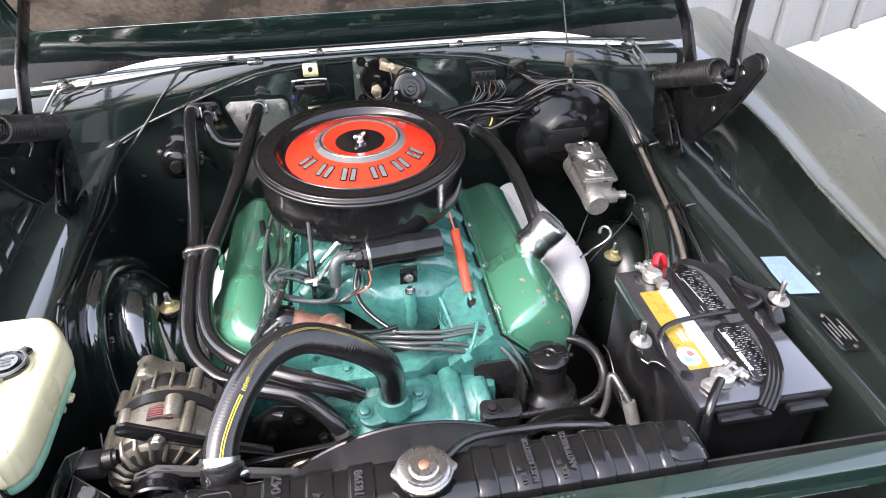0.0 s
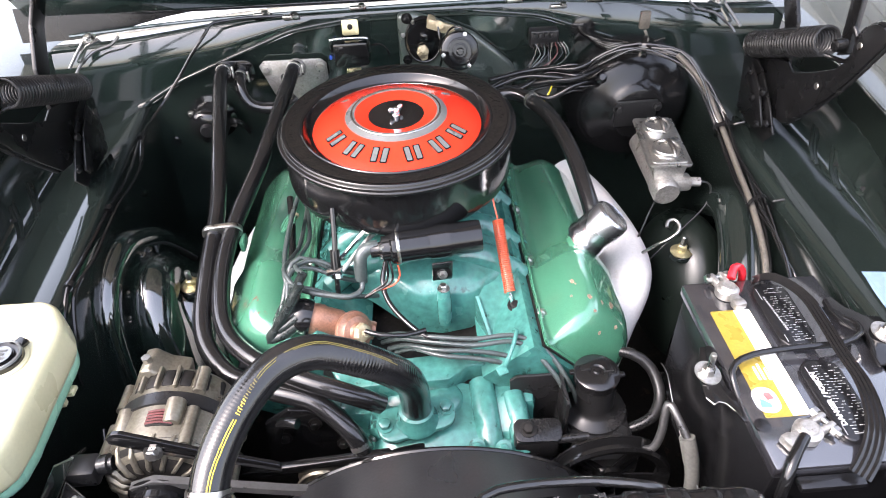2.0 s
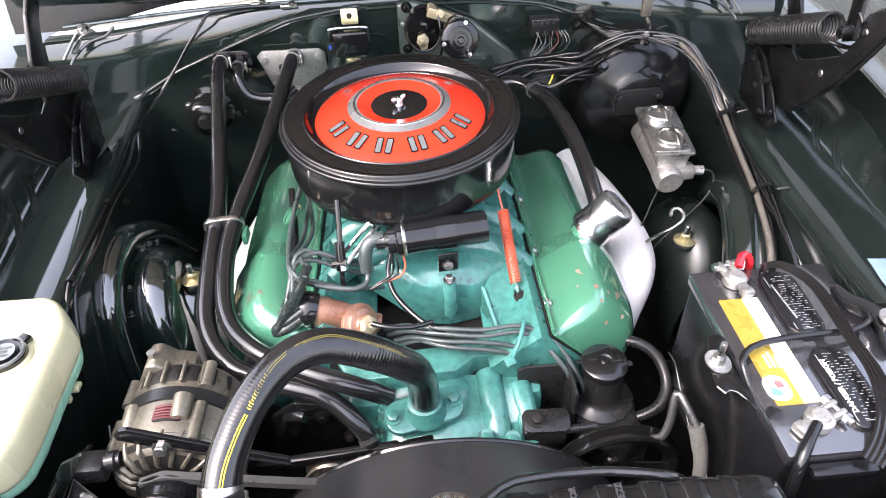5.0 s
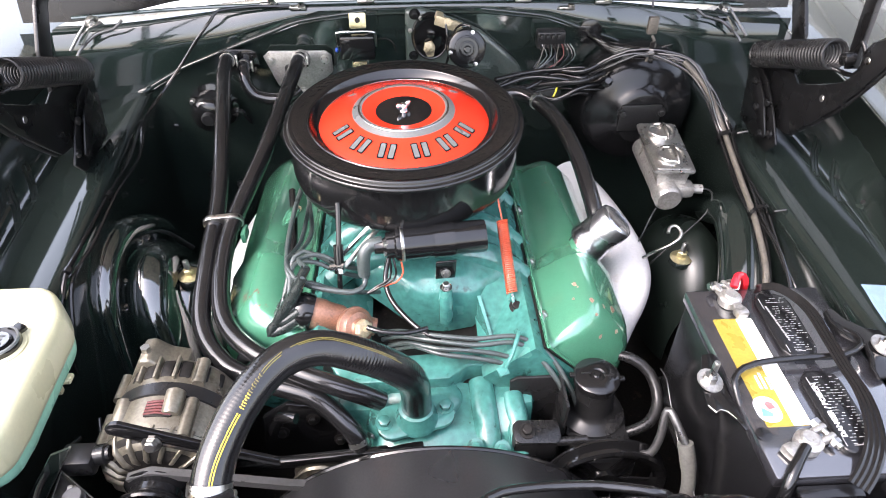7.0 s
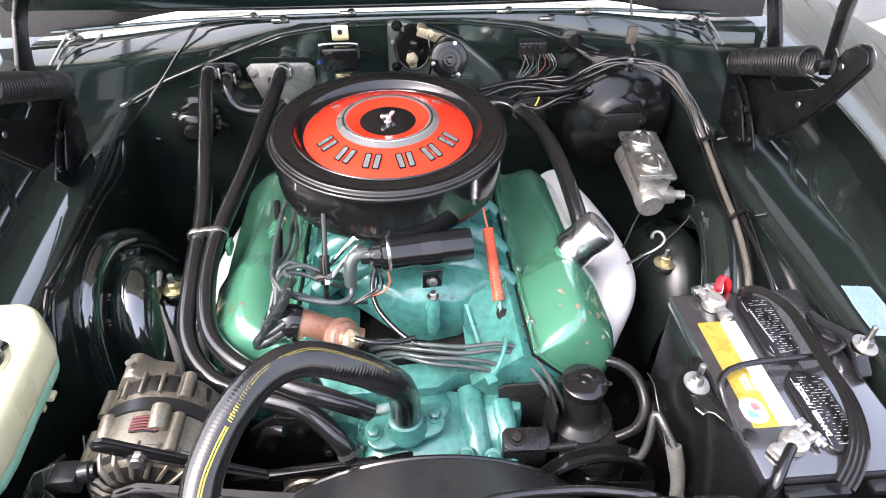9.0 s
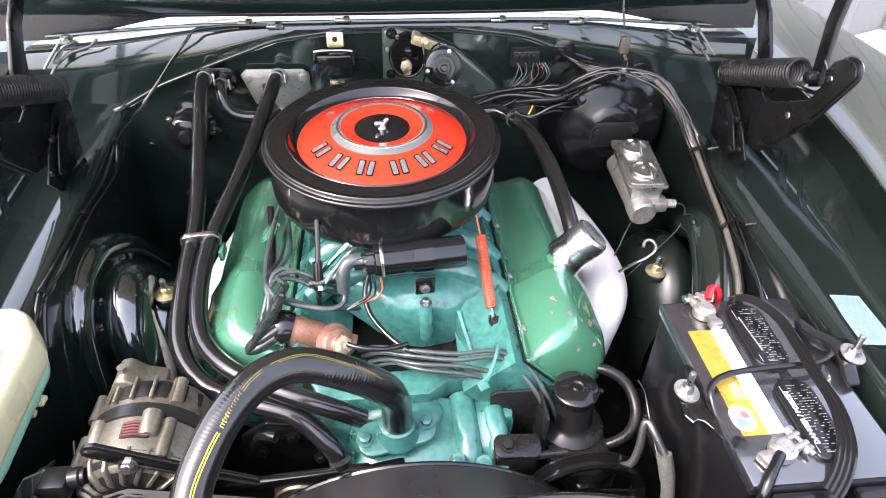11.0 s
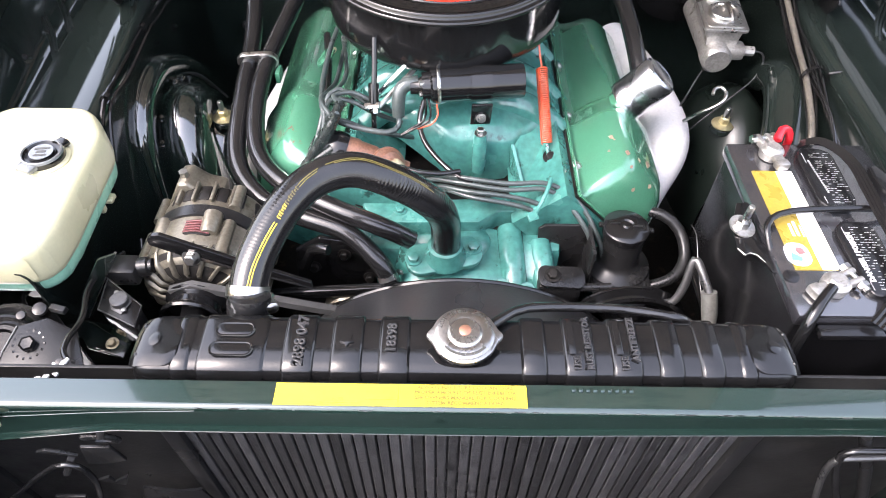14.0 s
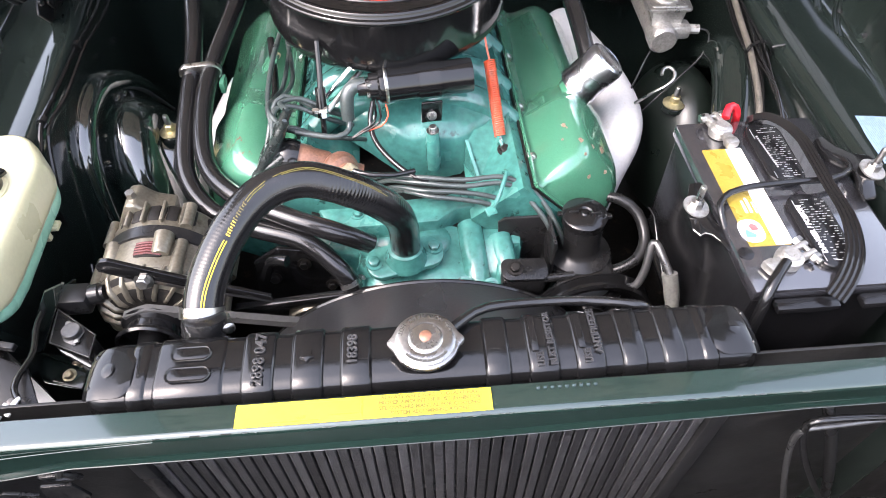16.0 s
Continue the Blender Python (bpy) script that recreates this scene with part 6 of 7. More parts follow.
    # one stamped plate whose front end curls up into a hook, with folded edges
    plate = [(1.298, 0.927), (1.25, 0.89), (1.21, 0.873), (1.16, 0.86), (1.112, 0.868), (1.066, 0.914), (1.020, 0.965), (0.986, 1.013), (0.965, 1.048), (0.950, 1.073), (0.944, 1.086), (0.949, 1.097), (0.960, 1.102), (0.978, 1.100), (0.998, 1.088), (1.008, 1.070), (1.004, 1.052), (1.011, 1.029), (1.028, 1.01), (1.075, 0.984), (1.132, 0.957), (1.155, 0.966), (1.23, 0.955)]
    h = part("hood_hinge", prism(plate, 0.004, flat, 0.001), HINGEBLACK, HOOD, "black hood hinge with a stretched coil spring")
    part("folded_edge", tube([(x + s * 0.008, y, z) for y, z in plate[4:14]], 0.004, 8), HINGEBLACK, h)
    part("worn_edge", tube([(x + s * 0.010, y, z + 0.003) for y, z in plate[8:17]], 0.0015, 6), STEEL, h, "bare worn edge of the hinge hook")
    for y, z in ((1.056, 0.968), (0.992, 1.062)):
        part("bare_spot", lathe([(0.006, 0), (0.005, 0.0012), (0, 0.0014)], 14, axis((x - s * 0.0005 + (0.004 if s < 0 else 0.0), y, z), (-s, 0, 0))), STEEL, h)
    a, b = V(x - s * 0.012, 1.262, 0.957), V(x - s * 0.008, 1.056, 1.045)
    part("spring", coil(a, b, 0.0225, 0.0029, 27), SATIN, h, "tight black coil spring")
    part("spring_hook", tube([b + V(0, 0.0, -0.0225), b + V(s * 0.012, -0.012, -0.024), b + V(s * 0.014, -0.038, -0.018), b + V(s * 0.014, -0.052, 0.004), b + V(s * 0.012, -0.046, 0.024), b + V(s * 0.010, -0.034, 0.034)], 0.0036, 10), HINGEBLACK, h)
    part("spring_hook", tube([a, a + V(0, 0.02, -0.008), a + V(0, 0.032, -0.02)], 0.004, 8), HINGEBLACK, h)
    part("spring_plug", lathe([(0.021, 0), (0.012, 0.018), (0, 0.02)], 20, axis(a, (a - b))), HINGEBLACK, h)
    part("pivot", lathe([(0.010, 0), (0.010, 0.016), (0.007, 0.018), (0, 0.018)], 20, axis((x - s * 0.002, 1.022, 1.052), (-s, 0, 0))), HINGEBLACK, h)
    part("front_arm", prism([(1.056, 1.02), (1.034, 1.03), (1.045, 1.13), (1.03, 1.50), (1.056, 1.50), (1.072, 1.125)], 0.010, flat @ Matrix.Translation((0, 0, s * 0.014)), 0.002), HINGEBLACK, h)
    part("rear_arm", prism([(1.19, 0.93), (1.16, 0.94), (1.175, 1.03), (1.22, 1.09), (1.36, 1.20), (1.385, 1.18), (1.255, 1.075), (1.21, 1.01)], 0.008, flat @ Matrix.Translation((0, 0, s * 0.006)), 0.002), HINGEBLACK, h)
    part("base_plate", prism([(1.26, 0.825), (1.14, 0.812), (1.112, 0.845), (1.15, 0.885), (1.21, 0.93), (1.255, 0.945), (1.285, 0.925)], 0.005, flat @ Matrix.Translation((0, 0, -s * 0.012)), 0.002), HINGEBLACK, h)
    part("cam_plate", prism([(1.245, 0.90), (1.20, 0.865), (1.150, 0.835), (1.140, 0.850), (1.185, 0.905), (1.235, 0.935)], 0.005, flat @ Matrix.Translation((0, 0, -s * 0.022)), 0.002), HINGEBLACK, h)
    for y, z in ((1.155, 0.845), (1.195, 0.88), (1.23, 0.918), (1.165, 0.905), (1.125, 0.862)):
        part("rivet", lathe([(0.008, 0), (0.0075, 0.004), (0.004, 0.006), (0, 0.006)], 14, axis((x - s * 0.022, y, z), (-s, 0, 0))), HINGEBLACK, h)
    return h


hinge(-1)
hinge(1)
for s in (-1, 1):
    hb = thing("hinge_bracket", (s * 0.64, 1.43, 0.96), "bright bent bracket with a bolt at the cowl corner", "bracket", "hinge brackets")
    part("strap", sheet([[V(s * 0.625, 1.42, 0.985), V(s * 0.655, 1.415, 0.975), V(s * 0.665, 1.39, 0.955)], [V(s * 0.637, 1.435, 0.984), V(s * 0.666, 1.427, 0.972), V(s * 0.676, 1.395, 0.952)]], 0.004), COWL, hb)
    # edge tubes in steel colour stand for highlights on the bracket's folds
    part("folded_edge", tube([(s * 0.588, 1.424, 0.988), (s * 0.606, 1.418, 0.974), (s * 0.640, 1.413, 0.966), (s * 0.672, 1.398, 0.944), (s * 0.682, 1.388, 0.930)], 0.0030, 8), LINE, hb, "folded edge, its highlight painted in steel colour")
    part("folded_edge", tube([(s * 0.660, 1.424, 0.984), (s * 0.678, 1.408, 0.962), (s * 0.694, 1.392, 0.940)], 0.0030, 8), LINE, hb, "folded edge, its highlight painted in steel colour")
    part("bolt", bolt((s * 0.648, 1.425, 0.986), (s * 0.2, -0.3, 1), 0.010, 0.008), STEEL, hb)


# ---- firewall things ----
def on_firewall():
    p = thing("heater_plate", (-0.25, 1.44, 0.87), "grey steel plate where the heater pipes pass the firewall", "plate")
    flat = Matrix(((1, 0, 0, 0), (0, 0, -1, 1.442), (0, 1, 0, -0.009), (0, 0, 0, 1)))
    part("plate", prism([(-0.325, 0.908), (-0.312, 0.920), (-0.192, 0.918), (-0.180, 0.908), (-0.180, 0.872), (-0.240, 0.815), (-0.262, 0.812), (-0.303, 0.842)], 0.005, flat, 0.0015), ALLOY, p)
    for x, z in ((-0.310, 0.891), (-0.194, 0.891), (-0.25, 0.817)):
        part("bolt", bolt((x, 1.436, z), (0, -1, 0.1), 0.007, 0.006), STEEL, p)
    part("collar", lathe([(0.020, 0), (0.020, 0.010), (0.016, 0.014), (0, 0.014)], 24, axis((-0.245, 1.438, 0.893), (0, -1, 0.1))), ALLOY, p)
    # the slot is a raised dark piece, coloured for the shade inside
    part("slot", prism(rounded(0.022, 0.030, 0.008), 0.003, flat @ Matrix.Translation((-0.272, 0.875, 0.004)), 0.001), SATIN, p)
    f = thing("pipe_flange", (-0.378, 1.44, 0.89), "black flange for the second heater pipe", "flange")
    part("plate", prism(rounded(0.085, 0.05, 0.02), 0.006, Matrix(((1, 0, 0, -0.377), (0, 0, -1, 1.440), (0, 1, 0, 0.892), (0, 0, 0, 1))), 0.002), BLACK, f)
    m = thing("blower_motor", (-0.445, 1.43, 0.80), "black heater blower motor on the firewall", "motor")
    part("case", lathe([(0, -0.052), (0.028, -0.052), (0.038, -0.044), (0.041, -0.03), (0.041, 0.0), (0.052, 0.004), (0.052, 0.012), (0, 0.012)], 36, axis((-0.447, 1.418, 0.795), (0, 1, 0))), BLACK, m)
    part("cap", lathe([(0, -0.012), (0.012, -0.012), (0.015, -0.006), (0.015, 0), (0, 0)], 20, axis((-0.447, 1.366, 0.795), (0, 1, 0))), SATIN, m)
    for a in (40, 160, 280):
        part("bolt", bolt((-0.447 + 0.045 * math.cos(radians(a)), 1.414, 0.795 + 0.045 * math.sin(radians(a))), (0, -1, 0), 0.006, 0.006), STEEL, m)
    part("bracket", tube([(-0.41, 1.40, 0.79), (-0.39, 1.39, 0.80), (-0.375, 1.395, 0.785), (-0.37, 1.41, 0.76)], 0.006, 8), BLACK, m)
    # regulator
    r = thing("voltage_regulator", (-0.118, 1.40, 0.93), "small black regulator box with gold zinc brackets", "regulator")
    part("case", box(0.072, 0.040, 0.052, (-0.119, 1.400, 0.935), 0.006), BLACK, r)
    part("bail", tube([(-0.158, 1.395, 0.935), (-0.158, 1.385, 0.963), (-0.150, 1.382, 0.970), (-0.09, 1.382, 0.970), (-0.081, 1.385, 0.963), (-0.081, 1.395, 0.935)], 0.0028, 8), STEEL, r, "bright wire bail")
    part("bracket", join(prism(rounded(0.034, 0.030, 0.004), 0.004, Matrix(((1, 0, 0, -0.116), (0, 0.2, -1, 1.412), (0, 1, 0.2, 0.982), (0, 0, 0, 1))), 0.001)), ZINC, r, "gold zinc mounting bracket")
    part("foot", box(0.030, 0.008, 0.014, (-0.117, 1.388, 0.898), 0.002), ZINC, r, "gold zinc foot")
    # the hole is a solid disc with its inner shade as colour
    part("hole", lathe([(0.0055, 0), (0.0055, 0.002), (0, 0.002)], 16, axis((-0.116, 1.406, 0.985), (0, -1, 0.2))), GRIMESHADE, r)
    part("terminal", box(0.006, 0.010, 0.008, (-0.163, 1.402, 0.925), 0.002), BLUEINK, r, "blue wire terminal")
    part("wire", tube([(-0.165, 1.395, 0.937), (-0.168, 1.39, 0.90), (-0.16, 1.40, 0.86)], 0.0009, 6), BLACK, r)
    part("wire", tube([(-0.08, 1.40, 0.945), (-0.06, 1.395, 0.95), (-0.045, 1.40, 0.935), (-0.04, 1.41, 0.91)], 0.0022, 6), BLACK, r)
    # wiper motor on its raised panel
    w = thing("wiper_motor", (0.07, 1.42, 0.93), "wiper motor on a grey-green raised firewall panel", "wiper motor")
    panel = [(-0.020, 0.992), (0.009, 0.996), (0.075, 0.974), (0.139, 0.945), (0.190, 0.902), (0.225, 0.870), (0.233, 0.852), (0.226, 0.816), (0.16, 0.80), (-0.022, 0.80)]
    part("panel", prism(panel, 0.022, Matrix(((1, 0, 0, 0), (0, 0, -1, 1.455), (0, 1, 0, 0), (0, 0, 0, 1))), 0.008, 3), PANEL, w, "dusty dark green raised panel")
    part("base", moved(lathe([(0.040, 0), (0.040, 0.005), (0.037, 0.009), (0.034, 0.007), (0.020, 0.009), (0, 0.009)], 48), axis((0.032, 1.434, 0.938), (0, -1, 0.05)) @ Matrix.Diagonal((1.0, 1.25, 1.0, 1))), BLACK, w)
    gear = part("gearbox", join(box(0.056, 0.010, 0.020, (0.068, 1.400, 0.976), 0.002, 2, (0, 20, 0)), box(0.016, 0.030, 0.016, (0.050, 1.412, 0.985), 0.003, 2, (0, 20, 0)), lathe([(0.008, 0), (0.008, 0.008), (0, 0.008)], 16, axis((0.066, 1.396, 0.982), (0, -1, 0.2)))), TARNISH, w, "tarnished gold gearbox casting")
    part("cover_plate", join(prism([(-0.010, 0.012), (0.004, 0.016), (0.012, 0.004), (0.008, -0.016), (-0.004, -0.018), (-0.014, -0.002)], 0.010, axis((0.030, 1.420, 0.918), (0, -1, 0.1)), 0.002), lathe([(0.004, 0), (0.004, 0.006), (0, 0.006)], 10, axis((0.024, 1.410, 0.918), (0, -1, 0)))), TARNISH, gear)
    part("stud", lathe([(0.010, 0), (0.009, 0.010), (0.004, 0.012), (0, 0.012)], 20, axis((0.034, 1.424, 0.948), (0, -1, 0))), BLACK, gear)
    mw = axis((0.102, 1.392, 0.930), (0.03, -1, 0.30))
    part("motor", moved(lathe([(0.039, 0.0), (0.039, 0.036), (0.037, 0.041), (0.033, 0.043), (0.0265, 0.044), (0.0255, 0.0475), (0.0235, 0.048), (0.0225, 0.0445), (0.0165, 0.0445), (0.0155, 0.048), (0.0135, 0.0482), (0.0125, 0.0465), (0.008, 0.0465), (0.0072, 0.052), (0.0055, 0.0535), (0, 0.0535)], 48), mw), BLACK, w, "black motor can with ringed end", smooth=30)
    for a in (70, 190, 300):
        part("screw", moved(lathe([(0.0045, 0), (0.0042, 0.003), (0, 0.0034)], 12, Matrix.Translation((0.034 * math.cos(radians(a)), 0.034 * math.sin(radians(a)), 0.042))), mw), STEEL, w)
    part("lead_wire", tube([(0.062, 1.392, 0.985), (0.064, 1.382, 0.965), (0.068, 1.376, 0.935), (0.066, 1.384, 0.905), (0.058, 1.40, 0.88)], 0.0022, 8), BLACK, w)
    part("lead_wire", tube([(0.110, 1.36, 0.985), (0.092, 1.372, 0.984), (0.076, 1.376, 0.966), (0.070, 1.374, 0.93), (0.064, 1.386, 0.90)], 0.0022, 8), BLACK, w)
    for x, z, r in ((0.0, 0.986, 0.0095), (-0.004, 0.898, 0.0085), (0.012, 0.978, 0.004), (-0.010, 0.952, 0.004)):
        part("bolt", bolt((x, 1.430, z), (0, -1, 0), r * 0.7, 0.009, 1.7), BLACK if r > 0.005 else STEEL, w)
    # bulkhead connector with its nest of wires
    c = thing("bulkhead_connector", (0.285, 1.43, 0.91), "dark bulkhead connector with a nest of wires", "connector")
    part("block", box(0.060, 0.030, 0.036, (0.287, 1.428, 0.930), 0.004), SATIN, c)
    part("cleats", join(*[box(0.008, 0.012, 0.010, (0.265 + 0.012 * k, 1.410, 0.940), 0.002) for k in range(4)]), SATIN, c)
    random.seed(5)
    for k, mm in enumerate((BLACK, GREYWIRE, DIRTYWIRE, BLACK, GREYWIRE, RUBBER, BLACK, DIRTYWIRE, WINDING, BLACK, RUBBER, GREYWIRE)):
        x = 0.262 + 0.006 * k
        part("wire", tube([(x, 1.414, 0.922), (x + random.uniform(-0.01, 0.01), 1.395, 0.905), (x - 0.02 + random.uniform(-0.012, 0.012), 1.385, 0.882), (0.225 + random.uniform(-0.02, 0.02), 1.375, 0.862)], 0.0013, 6), mm, c)
    # brake booster and master cylinder
    b = thing("brake_booster", (0.47, 1.40, 0.79), "round black brake booster on the firewall", "brake booster")
    bw = axis((0.475, 1.445, 0.790), (0.02, -1, 0.03))
    part("shell", lathe([(0.128, 0.0), (0.132, 0.020), (0.133, 0.036), (0.136, 0.040), (0.136, 0.046), (0.132, 0.050), (0.130, 0.066), (0.125, 0.082), (0.116, 0.095), (0.104, 0.104), (0.090, 0.110), (0.074, 0.116), (0.066, 0.122), (0.060, 0.130), (0.052, 0.133), (0.0, 0.134)], 72, bw), BOOSTER, b, smooth=60)
    part("valve", join(lathe([(0.012, 0), (0.012, 0.02), (0.006, 0.024), (0.006, 0.036), (0, 0.036)], 16, axis((0.395, 1.345, 0.865), (-0.1, -0.8, 0.5)))), BLACK, b)
    part("mount_plate", box(0.088, 0.006, 0.060, (0.470, 1.308, 0.800), 0.003), SATIN, b)
    for x in (0.430, 0.512):
        part("nut", bolt((x, 1.304, 0.815), (0, -1, 0), 0.007, 0.008), SATIN, b)
    mc = thing("master_cylinder", (0.475, 1.18, 0.79), "cast aluminium brake master cylinder with two capped chambers", "master cylinder")
    tilt = pose(0.473, 1.153, 0.820, 3, 0, -4)
    part("reservoir", moved(loft([[V(-0.022, y, -0.060), V(-0.030, y, -0.006), V(0.030, y, -0.006), V(0.022, y, -0.060)] for y in (-0.070, 0.085)]), tilt), ALLOY, mc)
    lid = part("lid", moved(join(prism(rounded(0.078, 0.165, 0.008), 0.006, Matrix.Translation((0, 0.006, -0.006)), 0.002), prism(rounded(0.066, 0.150, 0.008), 0.003, Matrix.Translation((0, 0.006, -0.001)), 0.001)), tilt), DOMES, mc, "flat aluminium reservoir lid")
    for y in (0.050, -0.030):
        part("dome", moved(lathe([(0.0275, 0), (0.0275, 0.006), (0.0255, 0.009), (0.0225, 0.009), (0.0205, 0.006), (0.012, 0.005), (0, 0.005)], 36, Matrix.Translation((0.0, y, 0.0015))), tilt), DOMES, lid)
        part("bail", moved(tube([(0.004, y + 0.020, 0.006), (0.004, y + 0.012, 0.015), (0.006, y - 0.008, 0.016), (0.008, y - 0.022, 0.011), (0.008, y - 0.030, 0.006)], 0.0042, 8), tilt), STEEL, lid)
    part("body", lathe([(0.024, 0.0), (0.024, 0.15), (0.026, 0.152), (0.026, 0.178), (0.021, 0.184), (0, 0.184)], 32, axis((0.468, 1.245, 0.768), (-0.03, -1, -0.03))), ALLOY, mc)
    part("port", join(box(0.040, 0.030, 0.026, (0.492, 1.085, 0.772), 0.006), lathe([(0.009, 0), (0.009, 0.024), (0, 0.024)], 8, axis((0.506, 1.085, 0.772), (1, -0.1, 0)))), ALLOY, mc)
    hose("brake_line", [(0.530, 1.083, 0.772), (0.545, 1.08, 0.770), (0.552, 1.075, 0.755), (0.540, 1.06, 0.73), (0.50, 1.04, 0.70), (0.45, 1.02, 0.66), (0.41, 1.02, 0.60)], 0.0018, SATIN, "thin dark steel brake line", "pipe", seg=8)
    hose("brake_line", [(0.455, 1.08, 0.75), (0.44, 1.07, 0.72), (0.42, 1.05, 0.68), (0.40, 1.05, 0.62)], 0.0018, SATIN, "thin dark steel brake line", "pipe", seg=8)
    g = thing("grommet", (-0.556, 1.43, 0.73), "round rubber firewall plug", "grommet")
    part("disc", lathe([(0.013, 0), (0.013, 0.004), (0.009, 0.008), (0, 0.008)], 24, axis((-0.556, 1.452, 0.728), (0.1, -1, 0))), RUBBER, g)
    for x, z in ((-0.50, 0.60), (-0.44, 0.57), (-0.62, 0.62), (0.36, 0.70)):
        part("bolt", bolt((x, 1.446, z), (0, -1, 0), 0.007, 0.006), SATIN, car)


on_firewall()


# ---- wiring ----
def wiring():
    random.seed(11)
    main = [(0.371, 1.435, 0.934), (0.402, 1.38, 0.925), (0.464, 1.30, 0.946), (0.521, 1.265, 0.938), (0.560, 1.222, 0.904), (0.590, 1.185, 0.850), (0.597, 1.089, 0.812), (0.583, 0.968, 0.800), (0.566, 0.854, 0.797), (0.562, 0.78, 0.78), (0.56, 0.73, 0.72)]
    left = [(0.19, 1.37, 0.835), (0.223, 1.36, 0.842), (0.267, 1.355, 0.862), (0.331, 1.335, 0.885), (0.393, 1.31, 0.932), (0.450, 1.295, 0.955), (0.521, 1.265, 0.938), (0.560, 1.222, 0.900), (0.588, 1.18, 0.845), (0.588, 1.06, 0.802), (0.572, 0.95, 0.790), (0.548, 0.84, 0.77), (0.532, 0.79, 0.72)]
    h = thing("wiring_harness", (0.45, 1.2, 0.9), "bundle of black and dusty wires over the booster and fender", "wiring harness")
    for k in range(9):
        base = main if k < 5 else left
        off = V(random.uniform(-0.011, 0.011), random.uniform(-0.008, 0.008), random.uniform(-0.010, 0.010))
        pts = [Vector(p) + off + V(random.uniform(-0.007, 0.007), 0, random.uniform(-0.007, 0.007)) for p in base]
        part("wire", tube(pts, random.choice((0.0022, 0.0028, 0.0036)), 8, 0.02), random.choice((BLACK, SATIN, BLACK, RUBBER)), h)
    part("taped_cable", tube([Vector(p) + V(-0.004, 0.0, 0.006) for p in left[6:]], 0.0052, 12, 0.015), DIRTYWIRE, h, "dusty beige wrapped cable")
    for p, w in (((0.590, 1.16, 0.835), (0, -0.9, -0.4)), ((0.582, 0.96, 0.80), (-0.1, -1, 0)), ((0.462, 1.296, 0.950), (0.9, -0.4, 0.1))):
        part("cable_tie", lathe([(0.020, -0.004), (0.0215, -0.004), (0.0215, 0.004), (0.020, 0.004), (0.020, -0.004)], 20, axis(p, w), close=False), BLACK, h)
        part("tie_tail", tube([Vector(p) + V(0.014, -0.008, 0.014), Vector(p) + V(0.03, -0.012, 0.02), Vector(p) + V(0.036, -0.004, 0.012)], 0.002, 6), BLACK, h)
    loops = thing("firewall_wires", (0.37, 1.44, 0.93), "looped black wires out of the firewall", "wires")
    part("grommet", lathe([(0.026, 0), (0.026, 0.006), (0.014, 0.010), (0, 0.010)], 24, axis((0.375, 1.448, 0.935), (0, -1, 0))), RUBBER, loops)
    for k in range(5):
        part("wire", tube([(0.365 + 0.005 * k, 1.444, 0.94 - 0.004 * k), (0.372 + 0.006 * k, 1.40, 0.940 - 0.006 * k), (0.42, 1.35, 0.935 - 0.004 * k), (0.47, 1.31, 0.945 - 0.003 * k)], 0.003, 8), random.choice((BLACK, RUBBER)), loops)
    thick = thing("engine_wires", (0.3, 1.34, 0.86), "thick black wires behind the air cleaner", "wires")
    for k in range(8):
        z = 0.832 + 0.0075 * k
        jit = lambda a: random.uniform(-a, a)
        part("wire", tube([(0.16, 1.33 + jit(0.02), z + jit(0.01)), (0.225, 1.345 + jit(0.015), z + 0.004 + jit(0.012)), (0.285, 1.335 + jit(0.02), z + 0.008 + jit(0.014)), (0.335, 1.325 + jit(0.015), z + 0.022 + jit(0.012)), (0.375 + jit(0.02), 1.335, z + 0.024 + jit(0.016))], random.choice((0.0055, 0.004, 0.003)), 10), random.choice((SATIN, BLACK, RUBBER)), thick)
    part("yellow_wire", tube([(0.24, 1.33, 0.838), (0.265, 1.325, 0.832), (0.285, 1.33, 0.845), (0.292, 1.335, 0.862)], 0.0018, 6), YELLOW, thick)
    part("orange_plug", box(0.014, 0.014, 0.020, (0.290, 1.36, 0.878), 0.003), ORANGE, thick)
    hoodwire = thing("hood_wire", (0.463, 1.30, 0.95), "thin wire that hangs from the hood with a tan plug", "wire")
    part("wire", tube([(0.455, 1.40, 1.16), (0.460, 1.37, 1.07), (0.464, 1.345, 1.02)], 0.0022, 6), BLACK, hoodwire)
    part("plug", box(0.020, 0.012, 0.034, (0.466, 1.332, 0.990), 0.003), DIRTYWIRE, hoodwire, "tan plastic plug")
    part("wire", tube([(0.467, 1.325, 0.972), (0.470, 1.31, 0.96), (0.462, 1.302, 0.948), (0.455, 1.30, 0.93)], 0.003, 6), DIRTYWIRE, hoodwire)
    # wire along the fender edge, with its clips
    fw = thing("fender_wires", (-0.545, 1.0, 0.82), "thin black wires along the inner fender edge", "wires")
    part("wire", tube([(-0.255, 1.455, 0.999), (-0.33, 1.452, 1.0), (-0.385, 1.442, 0.999), (-0.402, 1.434, 0.996), (-0.412, 1.424, 0.985), (-0.450, 1.412, 0.945), (-0.486, 1.404, 0.902), (-0.530, 1.37, 0.855), (-0.552, 1.28, 0.833), (-0.543, 1.16, 0.822), (-0.541, 1.04, 0.824), (-0.541, 0.915, 0.819), (-0.541, 0.85, 0.814), (-0.535, 0.78, 0.77), (-0.53, 0.76, 0.70)], 0.0033, 8), BLACK, fw)
